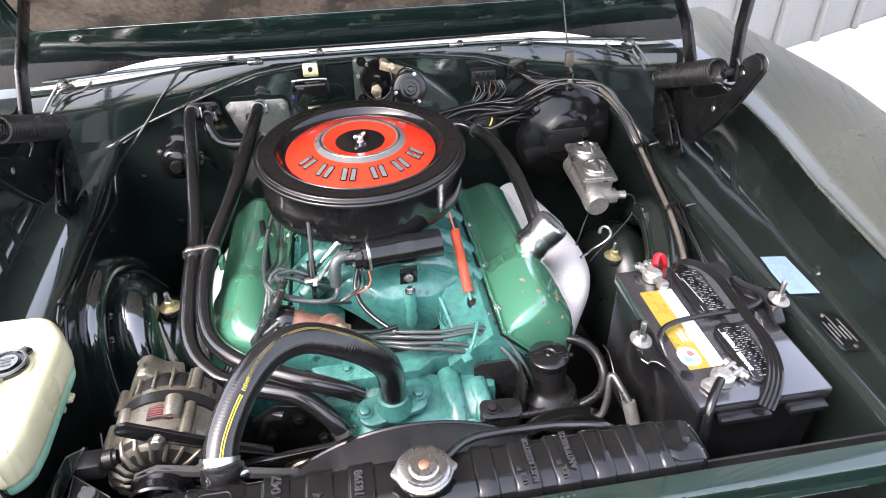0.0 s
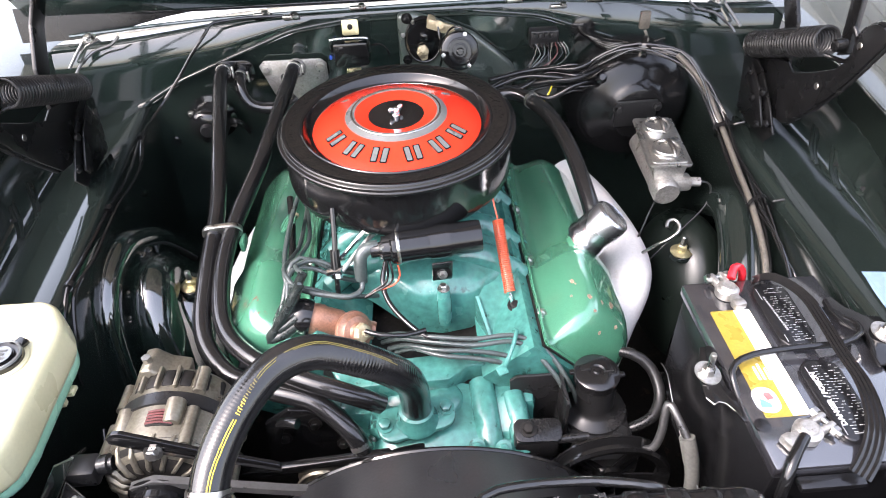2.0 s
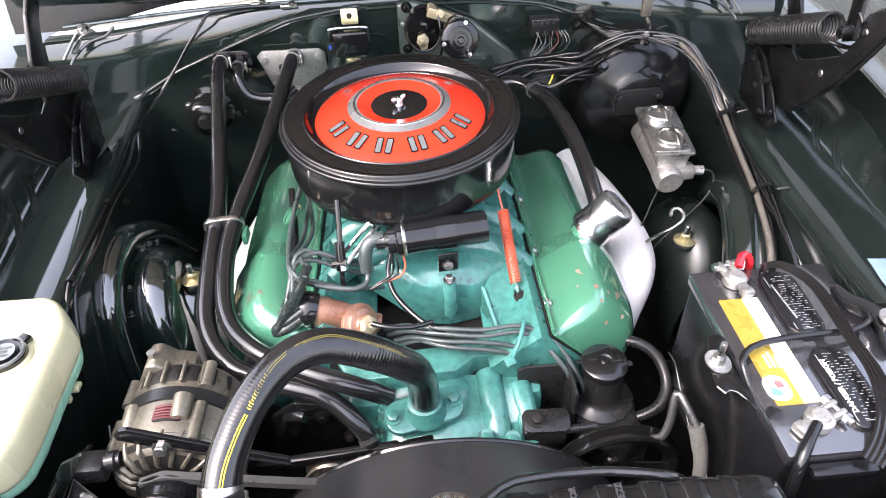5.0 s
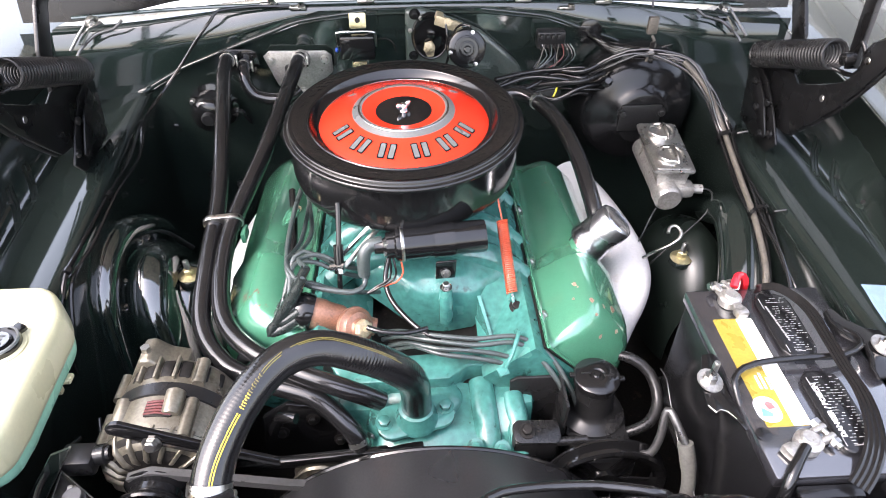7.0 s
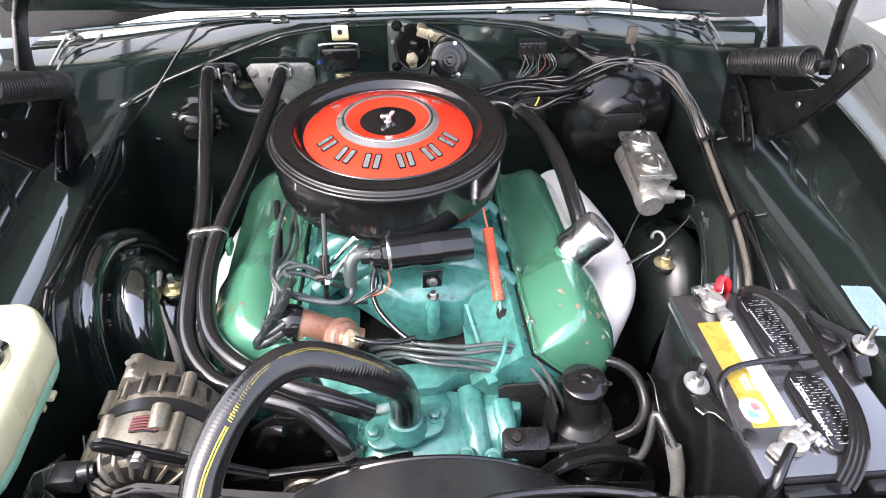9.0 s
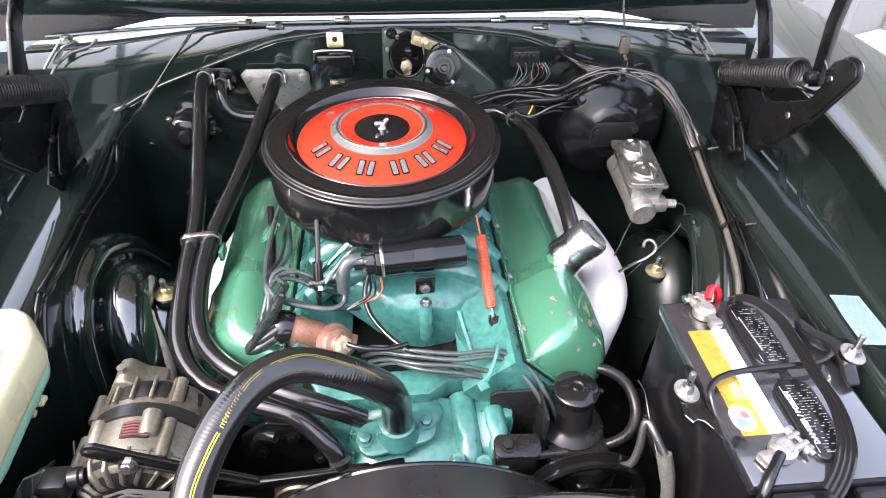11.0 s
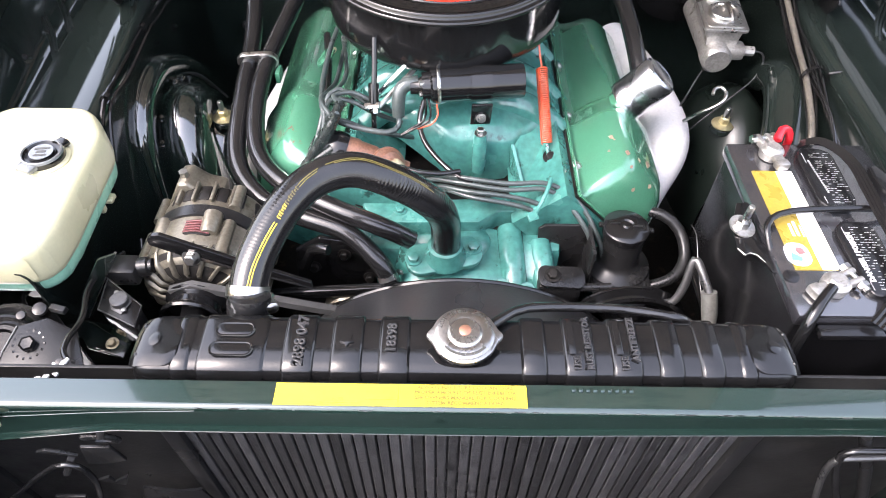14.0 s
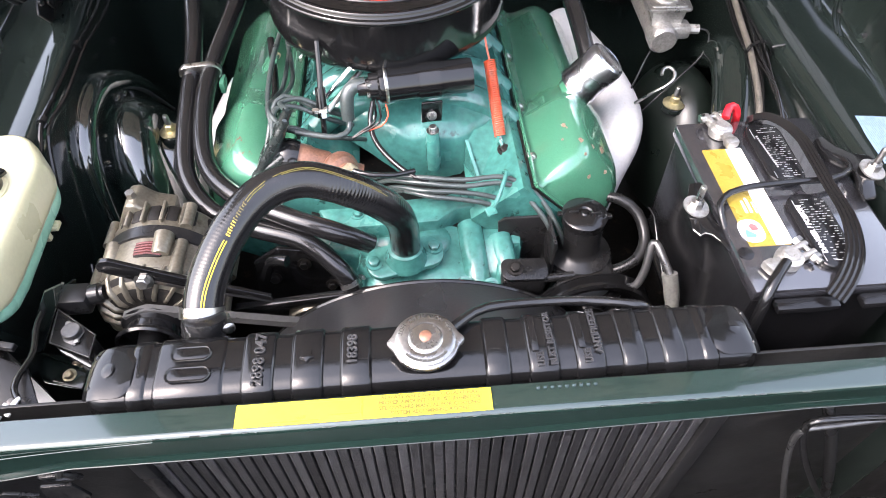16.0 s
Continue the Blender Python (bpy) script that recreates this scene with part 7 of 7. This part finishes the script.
    part("wire", tube([(-0.550, 1.28, 0.833), (-0.532, 1.18, 0.815), (-0.533, 1.06, 0.818), (-0.530, 0.93, 0.81), (-0.533, 0.85, 0.806), (-0.525, 0.78, 0.75)], 0.0036, 8), BLACK, fw)
    for p in ((-0.551, 1.28, 0.834), (-0.540, 1.045, 0.824), (-0.540, 0.86, 0.815)):
        part("clip", lathe([(0.007, -0.005), (0.0085, -0.005), (0.0085, 0.005), (0.007, 0.005), (0.007, -0.005)], 14, axis(p, (0, 1, 0)), close=False), BLACK, fw)
    for x, y, z in ((-0.30, 1.463, 1.0), (-0.10, 1.465, 1.002), (0.23, 1.465, 0.998), (0.40, 1.462, 0.992), (0.32, 1.45, 0.985), (-0.24, 1.455, 0.995)):
        part("clip", join(box(0.034, 0.010, 0.008, (x, y, z), 0.002), lathe([(0.007, 0), (0.007, 0.006), (0, 0.006)], 10, pose(x + 0.008, y - 0.004, z + 0.003))), STEEL, car)


wiring()


# ---- right side of the engine ----
def filler_cap():
    f = thing("oil_filler_cap", (0.285, 0.93, 0.80), "chrome push-on oil filler cap on the valve cover", "oil filler cap")
    at = axis((0.278, 0.947, 0.758), (0.62, -0.06, 0.78))
    part("cap", lathe([(0.0355, 0.002), (0.036, 0.013), (0.0345, 0.016), (0.0342, 0.030), (0.0345, 0.045), (0.0340, 0.066), (0.0325, 0.072), (0.028, 0.075), (0.025, 0.0735), (0, 0.0735)], 48, at), BRIGHTCAP, f)
    part("collar", lathe([(0.026, -0.012), (0.026, 0.006), (0, 0.006)], 32, at), COVER, f)


filler_cap()
dip = hose("dipstick", [(0.405, 0.985, 0.690), (0.425, 0.972, 0.720), (0.440, 0.968, 0.733), (0.456, 0.972, 0.745), (0.461, 0.984, 0.752), (0.455, 0.995, 0.755), (0.444, 0.994, 0.753), (0.439, 0.984, 0.748)], 0.0032, STEEL, "steel dipstick with a hooked handle", "dipstick", seg=10, step=0.006)


def steering_pump():
    p = thing("power_steering_pump", (0.247, 0.68, 0.62), "black power steering pump with a round capped reservoir", "power steering pump")
    part("reservoir", join(lathe([(0.056, 0.50), (0.056, 0.622), (0.050, 0.638), (0.036, 0.644), (0.031, 0.650), (0.0295, 0.656), (0.0295, 0.70), (0, 0.70)], 36, Matrix.Translation((0.248, 0.697, 0))), box(0.10, 0.10, 0.07, (0.250, 0.655, 0.60), 0.015)), SATIN, p)
    part("neck", lathe([(0.029, 0.67), (0.029, 0.705), (0, 0.705)], 32, pose(0.247, 0.698, 0)), SATIN, p)
    cap = part("cap", lathe([(0.0335, 0.703), (0.034, 0.707), (0.034, 0.716), (0.031, 0.7185), (0.012, 0.7195), (0.010, 0.717), (0.006, 0.7175), (0.004, 0.720), (0, 0.720)], 40, pose(0.247, 0.700, 0)), BLACK, p)
    for x, y in ((0.281, 0.694), (0.213, 0.705)):
        part("cap_ear", box(0.012, 0.008, 0.006, (x, y, 0.714), 0.002), BLACK, cap)
    for x, y in ((0.263, 0.697), (0.231, 0.703)):
        part("cap_rib", box(0.014, 0.0025, 0.002, (x, y, 0.7196), 0.0005), SATIN, cap)
    pul = part("pulley", lathe([(0.086, 0.0), (0.090, 0.003), (0.090, 0.006), (0.080, 0.012), (0.080, 0.015), (0.090, 0.021), (0.090, 0.024), (0.086, 0.026), (0.074, 0.022), (0.074, 0.004), (0.086, 0.0)], 64, axis((0.252, 0.588, 0.597), (0, 1, 0)), close=False), BLACK, p, "black spoked pulley")
    for k in range(5):
        part("spoke", moved(box(0.022, 0.004, 0.062, (0, 0.602, 0.046), 0.002), Matrix.Translation((0.252, 0, 0.597)) @ Matrix.Rotation(2 * math.pi * k / 5 + 0.5, 4, "Y")), BLACK, pul)
    part("hub", lathe([(0.022, 0), (0.022, 0.04), (0, 0.04)], 24, axis((0.252, 0.596, 0.597), (0, 1, 0))), BLACK, pul)
    br = thing("pump_bracket", (0.16, 0.68, 0.66), "black bent bracket beside the steering pump", "bracket")
    part("plate", prism([(0.125, 0.60), (0.120, 0.70), (0.130, 0.708), (0.186, 0.708), (0.194, 0.70), (0.200, 0.60)], 0.005, Matrix(((1, 0, 0, 0), (0, 0, -1, 0.712), (0, 1, 0, 0), (0, 0, 0, 1))), 0.0015), SATIN, br)
    part("side", box(0.005, 0.06, 0.10, (0.197, 0.685, 0.655), 0.0015), SATIN, br)
    part("foot", join(box(0.066, 0.035, 0.05, (0.150, 0.642, 0.640), 0.008), prism(rounded(0.07, 0.036, 0.012), 0.006, pose(0.152, 0.642, 0.664, 10, 4, 0), 0.002)), SATIN, br)
    part("bolt", bolt((0.138, 0.641, 0.672), (0, -0.2, 1), 0.008, 0.007), GRIMESHADE, br)
    part("threaded_rod", lathe([(0.0065, 0), (0.0065, 0.05), (0, 0.05)], 12, axis((0.175, 0.632, 0.655), (1, 0, 0.05))), SATIN, br)


steering_pump()


# ---- lower left: horn, module ----
def left_front():
    h = thing("horn", (-0.50, 0.44, 0.77), "round black horn behind the radiator support", "horn")
    way = V(0.12, -0.30, 1)
    part("diaphragm", lathe([(0.0, -0.04), (0.050, -0.036), (0.062, -0.014), (0.066, -0.004), (0.066, 0.000), (0.060, 0.002), (0.057, -0.002), (0.053, 0.001), (0.046, 0.010), (0.042, 0.011), (0.038, 0.006), (0.034, 0.007), (0.030, 0.012), (0.024, 0.012), (0.021, 0.006), (0, 0.006)], 56, axis((-0.532, 0.448, 0.766), way) @ Matrix.Scale(0.82, 4)), HINGEBLACK, h, smooth=35)
    part("bracket", prism([(-0.058, -0.052), (0.05, -0.046), (0.048, 0.010), (0.020, 0.036), (-0.012, 0.036), (-0.030, 0.010)], 0.003, axis((-0.482, 0.432, 0.782), way), 0.001), HINGEBLACK, h)
    part("bracket_edge", tube([axis((-0.482, 0.432, 0.782), way) @ V(x, y, 0.003) for x, y in ((-0.058, -0.052), (-0.030, 0.010), (-0.012, 0.036))], 0.0011, 6, smooth=False), LINE, h)
    seat = axis((-0.488, 0.440, 0.786), way) @ Matrix.Scale(0.78, 4)
    part("star_washer", join(*[moved(box(0.0042, 0.013, 0.0022, (0, 0.0165, 0.001), 0.0009, 1, (14, 0, 0)), seat @ Matrix.Rotation(2 * math.pi * k / 14, 4, "Z")) for k in range(14)], moved(lathe([(0.0135, 0), (0.013, 0.0026), (0, 0.003)], 28), seat)), BLACK, h)
    part("nut", moved(lathe([(0.0115, 0.002), (0.0115, 0.010), (0.0095, 0.0125), (0.0085, 0.0105), (0, 0.0100)], 6), seat), BLACK, h, smooth=20)
    part("terminal", join(box(0.020, 0.008, 0.008, (-0.476, 0.490, 0.785), 0.001, 1, (0, 0, -14)), lathe([(0.008, 0), (0.008, 0.005), (0.004, 0.006), (0, 0.006)], 16, axis((-0.500, 0.492, 0.780), way))), SATIN, h, "black wire terminal")
    for dx, dy in ((0.035, -0.012), (-0.03, 0.045)):
        part("rivet", moved(lathe([(0.006, 0), (0.005, 0.002), (0, 0.0026)], 16), axis((-0.482 + dx, 0.432 + dy, 0.786 - 0.12 * dx), way)), BLACK, h)
    hose("horn_cable", [(-0.462, 0.620, 0.735), (-0.466, 0.57, 0.758), (-0.464, 0.53, 0.768), (-0.452, 0.495, 0.775), (-0.444, 0.470, 0.785), (-0.442, 0.445, 0.795), (-0.438, 0.425, 0.80), (-0.428, 0.412, 0.802)], 0.0036, RUBBER, "black sleeved horn cable", "cable", seg=10)
    m = thing("ignition_module", (-0.43, 0.52, 0.70), "black ignition module with a metal transistor", "module")
    face = [(-0.457, 0.563), (-0.400, 0.521), (-0.398, 0.489), (-0.452, 0.514)]
    part("case", prism([(-0.428 + (x + 0.428) * 0.94, 0.522 + (y - 0.522) * 0.94) for x, y in face], 0.05, Matrix.Translation((0, 0, 0.696)), 0.004), BLACK, m)
    part("plate", prism(face, 0.003, Matrix.Translation((0, 0, 0.748)), 0.0008), HINGEBLACK, m)
    part("plate_edge", tube([(x, y, 0.7512) for x, y in face + face[:1]], 0.0009, 6, smooth=False), LINE, m, "bare worn steel edge")
    part("transistor", join(lathe([(0.0112, 0), (0.0112, 0.008), (0.0102, 0.009), (0, 0.009)], 28, pose(-0.427, 0.525, 0.7515)), prism([(-0.0195, 0.003), (-0.006, 0.0125), (0.006, 0.0125), (0.0195, -0.003), (0.006, -0.0125), (-0.006, -0.0125)], 0.001, pose(-0.427, 0.525, 0.7515, 0, 0, -60), 0.0003)), LINE, m, "metal-cased transistor")
    for dx, dy in ((-0.009, 0.0135), (0.009, -0.0135)):
        part("screw", lathe([(0.0035, 0), (0.003, 0.002), (0, 0.0025)], 10, pose(-0.427 + dx, 0.525 + dy, 0.7535)), STEEL, m)
    part("plug", join(box(0.042, 0.033, 0.03, (-0.443, 0.582, 0.745), 0.006), lathe([(0.013, 0), (0.013, 0.012), (0.010, 0.014), (0.010, 0.018), (0, 0.018)], 16, axis((-0.423, 0.585, 0.748), (1, 0.1, 0.1)))), SATIN, m)
    fr = thing("module_frame", (-0.50, 0.56, 0.66), "dark green angled sheet bracket", "bracket")
    part("wall", sheet([[V(-0.448, 0.556, 0.800), V(-0.424, 0.560, 0.808)], [V(-0.495, 0.556, 0.732), V(-0.470, 0.560, 0.738)], [V(-0.544, 0.556, 0.664), V(-0.515, 0.560, 0.668)]], 0.003), BAY, fr)
    part("flange", tube([(-0.424, 0.559, 0.808), (-0.515, 0.559, 0.668), (-0.544, 0.555, 0.664)], 0.0016, 6, smooth=False), STEEL, fr, "bright chipped edge")
    part("foot", prism([(-0.546, 0.564), (-0.442, 0.542), (-0.449, 0.499), (-0.501, 0.513)], 0.004, Matrix.Translation((0, 0, 0.658)), 0.001), BAY, fr)
    part("bolt", bolt((-0.470, 0.520, 0.662), (0, -0.2, 1), 0.006, 0.006), TARNISH, fr)
    hose("horn_wire", [(-0.585, 0.60, 0.70), (-0.565, 0.54, 0.735), (-0.52, 0.50, 0.76), (-0.47, 0.47, 0.775), (-0.455, 0.45, 0.78), (-0.445, 0.44, 0.77)], 0.0034, BLACK, "thin black horn wire", "wire", seg=8)
    tg = thing("wire_tags", (-0.43, 0.40, 0.80), "white paper wire tags by the horn", "tag")
    for k in range(3):
        part("tag", box(0.006, 0.022, 0.003, (-0.432 - 0.014 * k, 0.405 - 0.004 * k, 0.80 - 0.006 * k), 0.0005, 1, (20, 0, -30)), WHITE, tg)


left_front()


# ---- print on the radiator, the support and the fender ----
def prints():
    tank = bpy.data.objects["top_tank"]
    up = lambda x, y, z=0.8572: pose(x, y, z, 0, 0, 90)
    part("part_number", wordbar("2898 047", 0.0155, up(-0.1635, 0.404, 0.8612), 0.0008, 0.0, 0.0005), SHROUD, tank, "raised lettering, paler than the tank")
    part("stamp_number", wordbar("18398", 0.0135, up(-0.0725, 0.408, 0.8612), 0.0008, 0.0, 0.0005), SHROUD, tank, "raised lettering, paler than the tank")
    part("notice", wordbar("RUST RESISTOR", 0.0088, up(0.1235, 0.405, 0.8612), 0.0008, 0.0, 0.0005), SHROUD, tank, "raised lettering, paler than the tank")
    part("notice", wordbar("ANTIFREEZE", 0.0092, up(0.1695, 0.410, 0.8612), 0.0008, 0.0, 0.0005), SHROUD, tank, "raised lettering, paler than the tank")
    for x in (0.1115, 0.1585):
        part("notice", wordbar("USE", 0.0092, up(x, 0.382, 0.8606), 0.0008, 0.0, 0.0005), SHROUD, tank, "raised lettering, paler than the tank")
        part("raised_bar", box(0.0065, 0.040, 0.0016, (x - 0.004, 0.412, 0.8605), 0.0006), BLACK, tank)
    em = [((0.008 if k % 2 else 0.0045) * math.cos(2 * math.pi * k / 10 + 0.3), (0.008 if k % 2 else 0.0045) * math.sin(2 * math.pi * k / 10 + 0.3)) for k in range(10)]
    part("raised_emblem", prism(em, 0.0015, pose(-0.1175, 0.405, 0.8600), 0.0004), BLACK, tank)
    cap = bpy.data.objects["radiator_cap"]
    def arc(words, r, mid, step, size, flip, z):
        for k, ch in enumerate(words):
            if ch == " ":
                continue
            a = radians(mid + (k - (len(words) - 1) / 2) * step)
            part("letter", wordbar(ch, size, Matrix.Translation((r * math.cos(a), 0.402 + r * math.sin(a), z)) @ Matrix.Rotation(a + (math.pi / 2 if flip else -math.pi / 2), 4, "Z"), 0.0003), INK, cap)
    arc("DO NOT OPEN HOT", 0.0253, 92, 10.5, 0.0062, True, 0.8822)
    arc("16-LBS", 0.0135, 262, 24, 0.0042, True, 0.8853)
    part("cap_bars", join(*[moved(box(0.0026, 0.0042, 0.0006, (0.0253, 0, 0.8824), 0), Matrix.Translation((0, 0.402, 0)) @ Matrix.Rotation(radians(a), 4, "Z")) for a in range(225, 320, 10)]), INK, cap)
    sup = bpy.data.objects["radiator_support"]
    st = thing("coolant_label", (-0.06, 0.345, 0.866), "yellow coolant notice label on the radiator support", "label")
    part("paper", box(0.235, 0.0225, 0.0006, (-0.060, 0.3420, 0.8656), 0), YELLOW, st)
    for k, line in enumerate(("ALWAYS MAKE SURE COOLANT HAS", "PROPER AMOUNT OF RUST INHIBITOR", "SEE OWNERS MANUAL FOR COOLING", "SYSTEM RECOMMENDATIONS")):
        part("line", wordbar(line, 0.0054, pose(0.0, 0.3502 - 0.0053 * k, 0.8662), 0.0001, 0.0003), DARKYELLOW, st)
    part("line", wordbar("DATE", 0.0042, pose(-0.118, 0.337, 0.8661), 0.0001), DARKYELLOW, st)
    part("rule", join(box(0.028, 0.0006, 0.0004, (-0.078, 0.3375, 0.8661), 0), box(0.0006, 0.018, 0.0004, (-0.0625, 0.3425, 0.8661), 0), box(0.05, 0.0006, 0.0004, (-0.125, 0.3335, 0.8661), 0)), DARKYELLOW, st)
    for k in range(9):
        part("stamped_bar", box(0.0035, 0.0045, 0.0012, (0.102 + 0.0068 * k, 0.3505, 0.8652), 0.0004), GREEN, sup)
    part("stud_bolt", join(lathe([(0.0038, 0), (0.0042, 0.002), (0.0042, 0.006), (0.003, 0.007), (0.003, 0.013), (0, 0.013)], 10, axis((-0.440, 0.322, 0.850), (0, -0.25, -1))), box(0.012, 0.006, 0.0014, (-0.443, 0.324, 0.851), 0.0005)), TARNISH, sup, "tarnished stud below the support")
    random.seed(77)
    for k in range(40):
        x = random.uniform(-0.26, 0.36)
        part("paint_chip", box(random.uniform(0.002, 0.010), 0.0008, random.uniform(0.0003, 0.0007), (x, 0.3270, 0.8628 + random.uniform(-0.0006, 0.0010)), 0.0001, 1), LINE if random.random() < 0.6 else GRIMESHADE, sup)
    part("panel_seam", tube([(-0.25, 0.3255, 0.861), (-0.34, 0.3252, 0.856), (-0.44, 0.3245, 0.846), (-0.56, 0.324, 0.836)], 0.0005, 6), GREEN, sup)
    part("chipped_lip", tube([(x, 0.3238, z) for x, z in ((-0.44, 0.7995), (-0.34, 0.8205), (-0.1, 0.8205), (0.05, 0.8205), (0.2, 0.8258), (0.36, 0.8315), (0.5, 0.8315))], 0.0004, 6, smooth=False), LINE, sup, "bare metal lower lip")
    bl = thing("service_label", (0.665, 0.72, 0.81), "pale blue paper label on the inner fender", "label")
    lay = lambda x, y, z: pose(x, y, z, 0, 5, -2)
    part("paper", moved(box(0.054, 0.102, 0.0006, (0, 0, 0), 0), lay(0.664, 0.720, 0.8105)), PALEBLUE, bl)
    random.seed(8)
    dashes = []
    for k in range(13):
        y = -0.040
        while y < 0.042:
            w = random.uniform(0.004, 0.013)
            if random.random() < 0.8 and (k < 9 or y > 0.0):
                dashes.append(box(0.0009, w, 0.0003, (-0.021 + 0.0033 * k, y + w / 2, 0.0006), 0))
            y += w + 0.0022
    part("print", moved(join(*dashes), lay(0.664, 0.720, 0.8105)), PALEPRINT, bl)
    dp = thing("data_plate", (0.66, 0.58, 0.81), "small black stamped data plate on the inner fender", "plate")
    part("plate", moved(prism(rounded(0.048, 0.085, 0.004), 0.001, Matrix.Identity(4), 0.0003), lay(0.657, 0.580, 0.8105)), BLACK, dp)
    part("stamped_bars", moved(join(*[box(0.0022, 0.05 - 0.02 * (k % 2), 0.0008, (-0.014 + 0.007 * k, 0.006 * (k % 3 - 1), 0.001), 0) for k in range(5)]), lay(0.657, 0.580, 0.8108)), SILVER, dp)
    for x, y in ((0.655, 0.615), (0.660, 0.545)):
        part("rivet", lathe([(0.0035, 0), (0.003, 0.0015), (0, 0.002)], 12, lay(x, y, 0.8115)), STEEL, dp)


prints()


# ---- nose of the car, below and before the radiator ----
def nose():
    # nose panel: its grey-green tone is painted sky reflection on dark green
    part("header_panel", sheet([[V(x, -0.32, 0.76), V(x, -0.28, 0.80), V(x, -0.20, 0.815), V(x, -0.10, 0.815), V(x, -0.05, 0.805), V(x, -0.045, 0.78)] for x in (-0.95, -0.6, -0.3, 0, 0.3, 0.6, 0.95)], 0.003), SKYFENDER, car, "glossy green nose panel, sky reflection painted grey-green")
    part("grille", join(box(1.8, 0.02, 0.5, (0, -0.10, 0.56), 0.004), *[box(1.76, 0.03, 0.006, (0, -0.115, 0.36 + 0.06 * k), 0.002) for k in range(7)]), SATIN, car, "black grille")
    # added dark closing sheets: they stand for shade and hide the bright ground
    part("closing_floor", box(1.9, 0.56, 0.01, (0, 0.13, 0.30), 0.003), DARK, car)
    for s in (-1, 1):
        part("closing_side", box(0.02, 0.54, 0.52, (s * 0.90, 0.16, 0.53), 0.004), DARK, car)
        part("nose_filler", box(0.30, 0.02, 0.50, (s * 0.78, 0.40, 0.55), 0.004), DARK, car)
    for s in (-1, 1):
        part("lamp_bucket", lathe([(0.085, 0), (0.085, 0.06), (0.06, 0.10), (0, 0.11)], 32, axis((s * 0.58, 0.06, 0.60), (0, 1, 0))), DARK, car, "black headlamp bucket")
    upright = lambda y: Matrix(((1, 0, 0, 0), (0, 0, -1, y), (0, 1, 0, 0), (0, 0, 0, 1)))
    lb = thing("latch_bracket", (-0.41, 0.345, 0.72), "satin black stamped bracket below the radiator support", "bracket")
    part("plate", prism([(-0.417, 0.734), (-0.384, 0.734), (-0.378, 0.698), (-0.406, 0.689), (-0.427, 0.686)], 0.004, upright(0.347), 0.001), SATIN, lb)
    part("arm", prism([(-0.47, 0.722), (-0.428, 0.711), (-0.425, 0.716), (-0.457, 0.729)], 0.004, upright(0.345), 0.001), SATIN, lb)
    part("ring", tube([(-0.400, 0.342, 0.765), (-0.377, 0.342, 0.766), (-0.368, 0.345, 0.750), (-0.380, 0.350, 0.738), (-0.398, 0.347, 0.744), (-0.400, 0.342, 0.765)], 0.0035, 8), SATIN, lb)
    part("claw", prism([(-0.434, 0.640), (-0.417, 0.650), (-0.415, 0.636), (-0.393, 0.655), (-0.386, 0.670), (-0.405, 0.625)], 0.004, upright(0.346), 0.001), SATIN, lb)
    part("stud", tube([(-0.366, 0.340, 0.800), (-0.376, 0.338, 0.774)], 0.004, 8, smooth=False), LINE, lb)
    part("stud", tube([(-0.434, 0.340, 0.712), (-0.452, 0.336, 0.678)], 0.004, 8, smooth=False), LINE, lb)
    part("foot", prism([(-0.505, 0.594), (-0.466, 0.595), (-0.474, 0.569), (-0.512, 0.573)], 0.004, upright(0.342), 0.001), SATIN, lb)
    air = thing("air_deflector", (-0.38, 0.38, 0.50), "dusty black rubber air deflector beside the radiator", "deflector")
    part("flap", sheet([[V(-0.420, 0.372, 0.545), V(-0.370, 0.366, 0.548), V(-0.345, 0.372, 0.540)], [V(-0.440, 0.360, 0.47), V(-0.37, 0.356, 0.48), V(-0.33, 0.37, 0.47)]], 0.004), SATIN, air)
    hose("latch_cable", [(-0.60, 0.33, 0.56), (-0.545, 0.33, 0.612), (-0.482, 0.33, 0.681), (-0.443, 0.33, 0.716), (-0.422, 0.33, 0.714), (-0.418, 0.33, 0.681), (-0.428, 0.33, 0.64), (-0.445, 0.33, 0.59)], 0.0035, RUBBER, "black hood latch cable below the support", "cable", seg=8)
    # black wire coloured steel grey: the paler colour stands for its highlights
    hose("lamp_wire", [(0.60, 0.35, 0.70), (0.52, 0.35, 0.725), (0.453, 0.35, 0.719), (0.428, 0.35, 0.717), (0.420, 0.35, 0.705), (0.426, 0.35, 0.669), (0.458, 0.35, 0.573), (0.505, 0.35, 0.451)], 0.004, LINE, "black lamp wire below the support", "wire", "lamp wires", 8)
    hose("lamp_wire", [(0.60, 0.352, 0.72), (0.455, 0.35, 0.738), (0.425, 0.35, 0.734), (0.424, 0.35, 0.71), (0.459, 0.35, 0.631), (0.503, 0.35, 0.549), (0.564, 0.35, 0.445)], 0.0045, RUBBER, "black lamp wire below the support", "wire", "lamp wires", 8)
    hose("lamp_wire", [(0.432, 0.36, 0.765), (0.441, 0.36, 0.746), (0.486, 0.36, 0.657), (0.538, 0.36, 0.539), (0.589, 0.36, 0.411)], 0.007, SATIN, "thick taped lamp wire below the support", "wire", "lamp wires", 10)
    for x, z in ((0.372, 0.760), (0.405, 0.775), (0.385, 0.705), (0.405, 0.715)):
        part("bolt", bolt((x, 0.394, z), (0, -1, 0.2), 0.006, 0.007), SATIN, car)


nose()
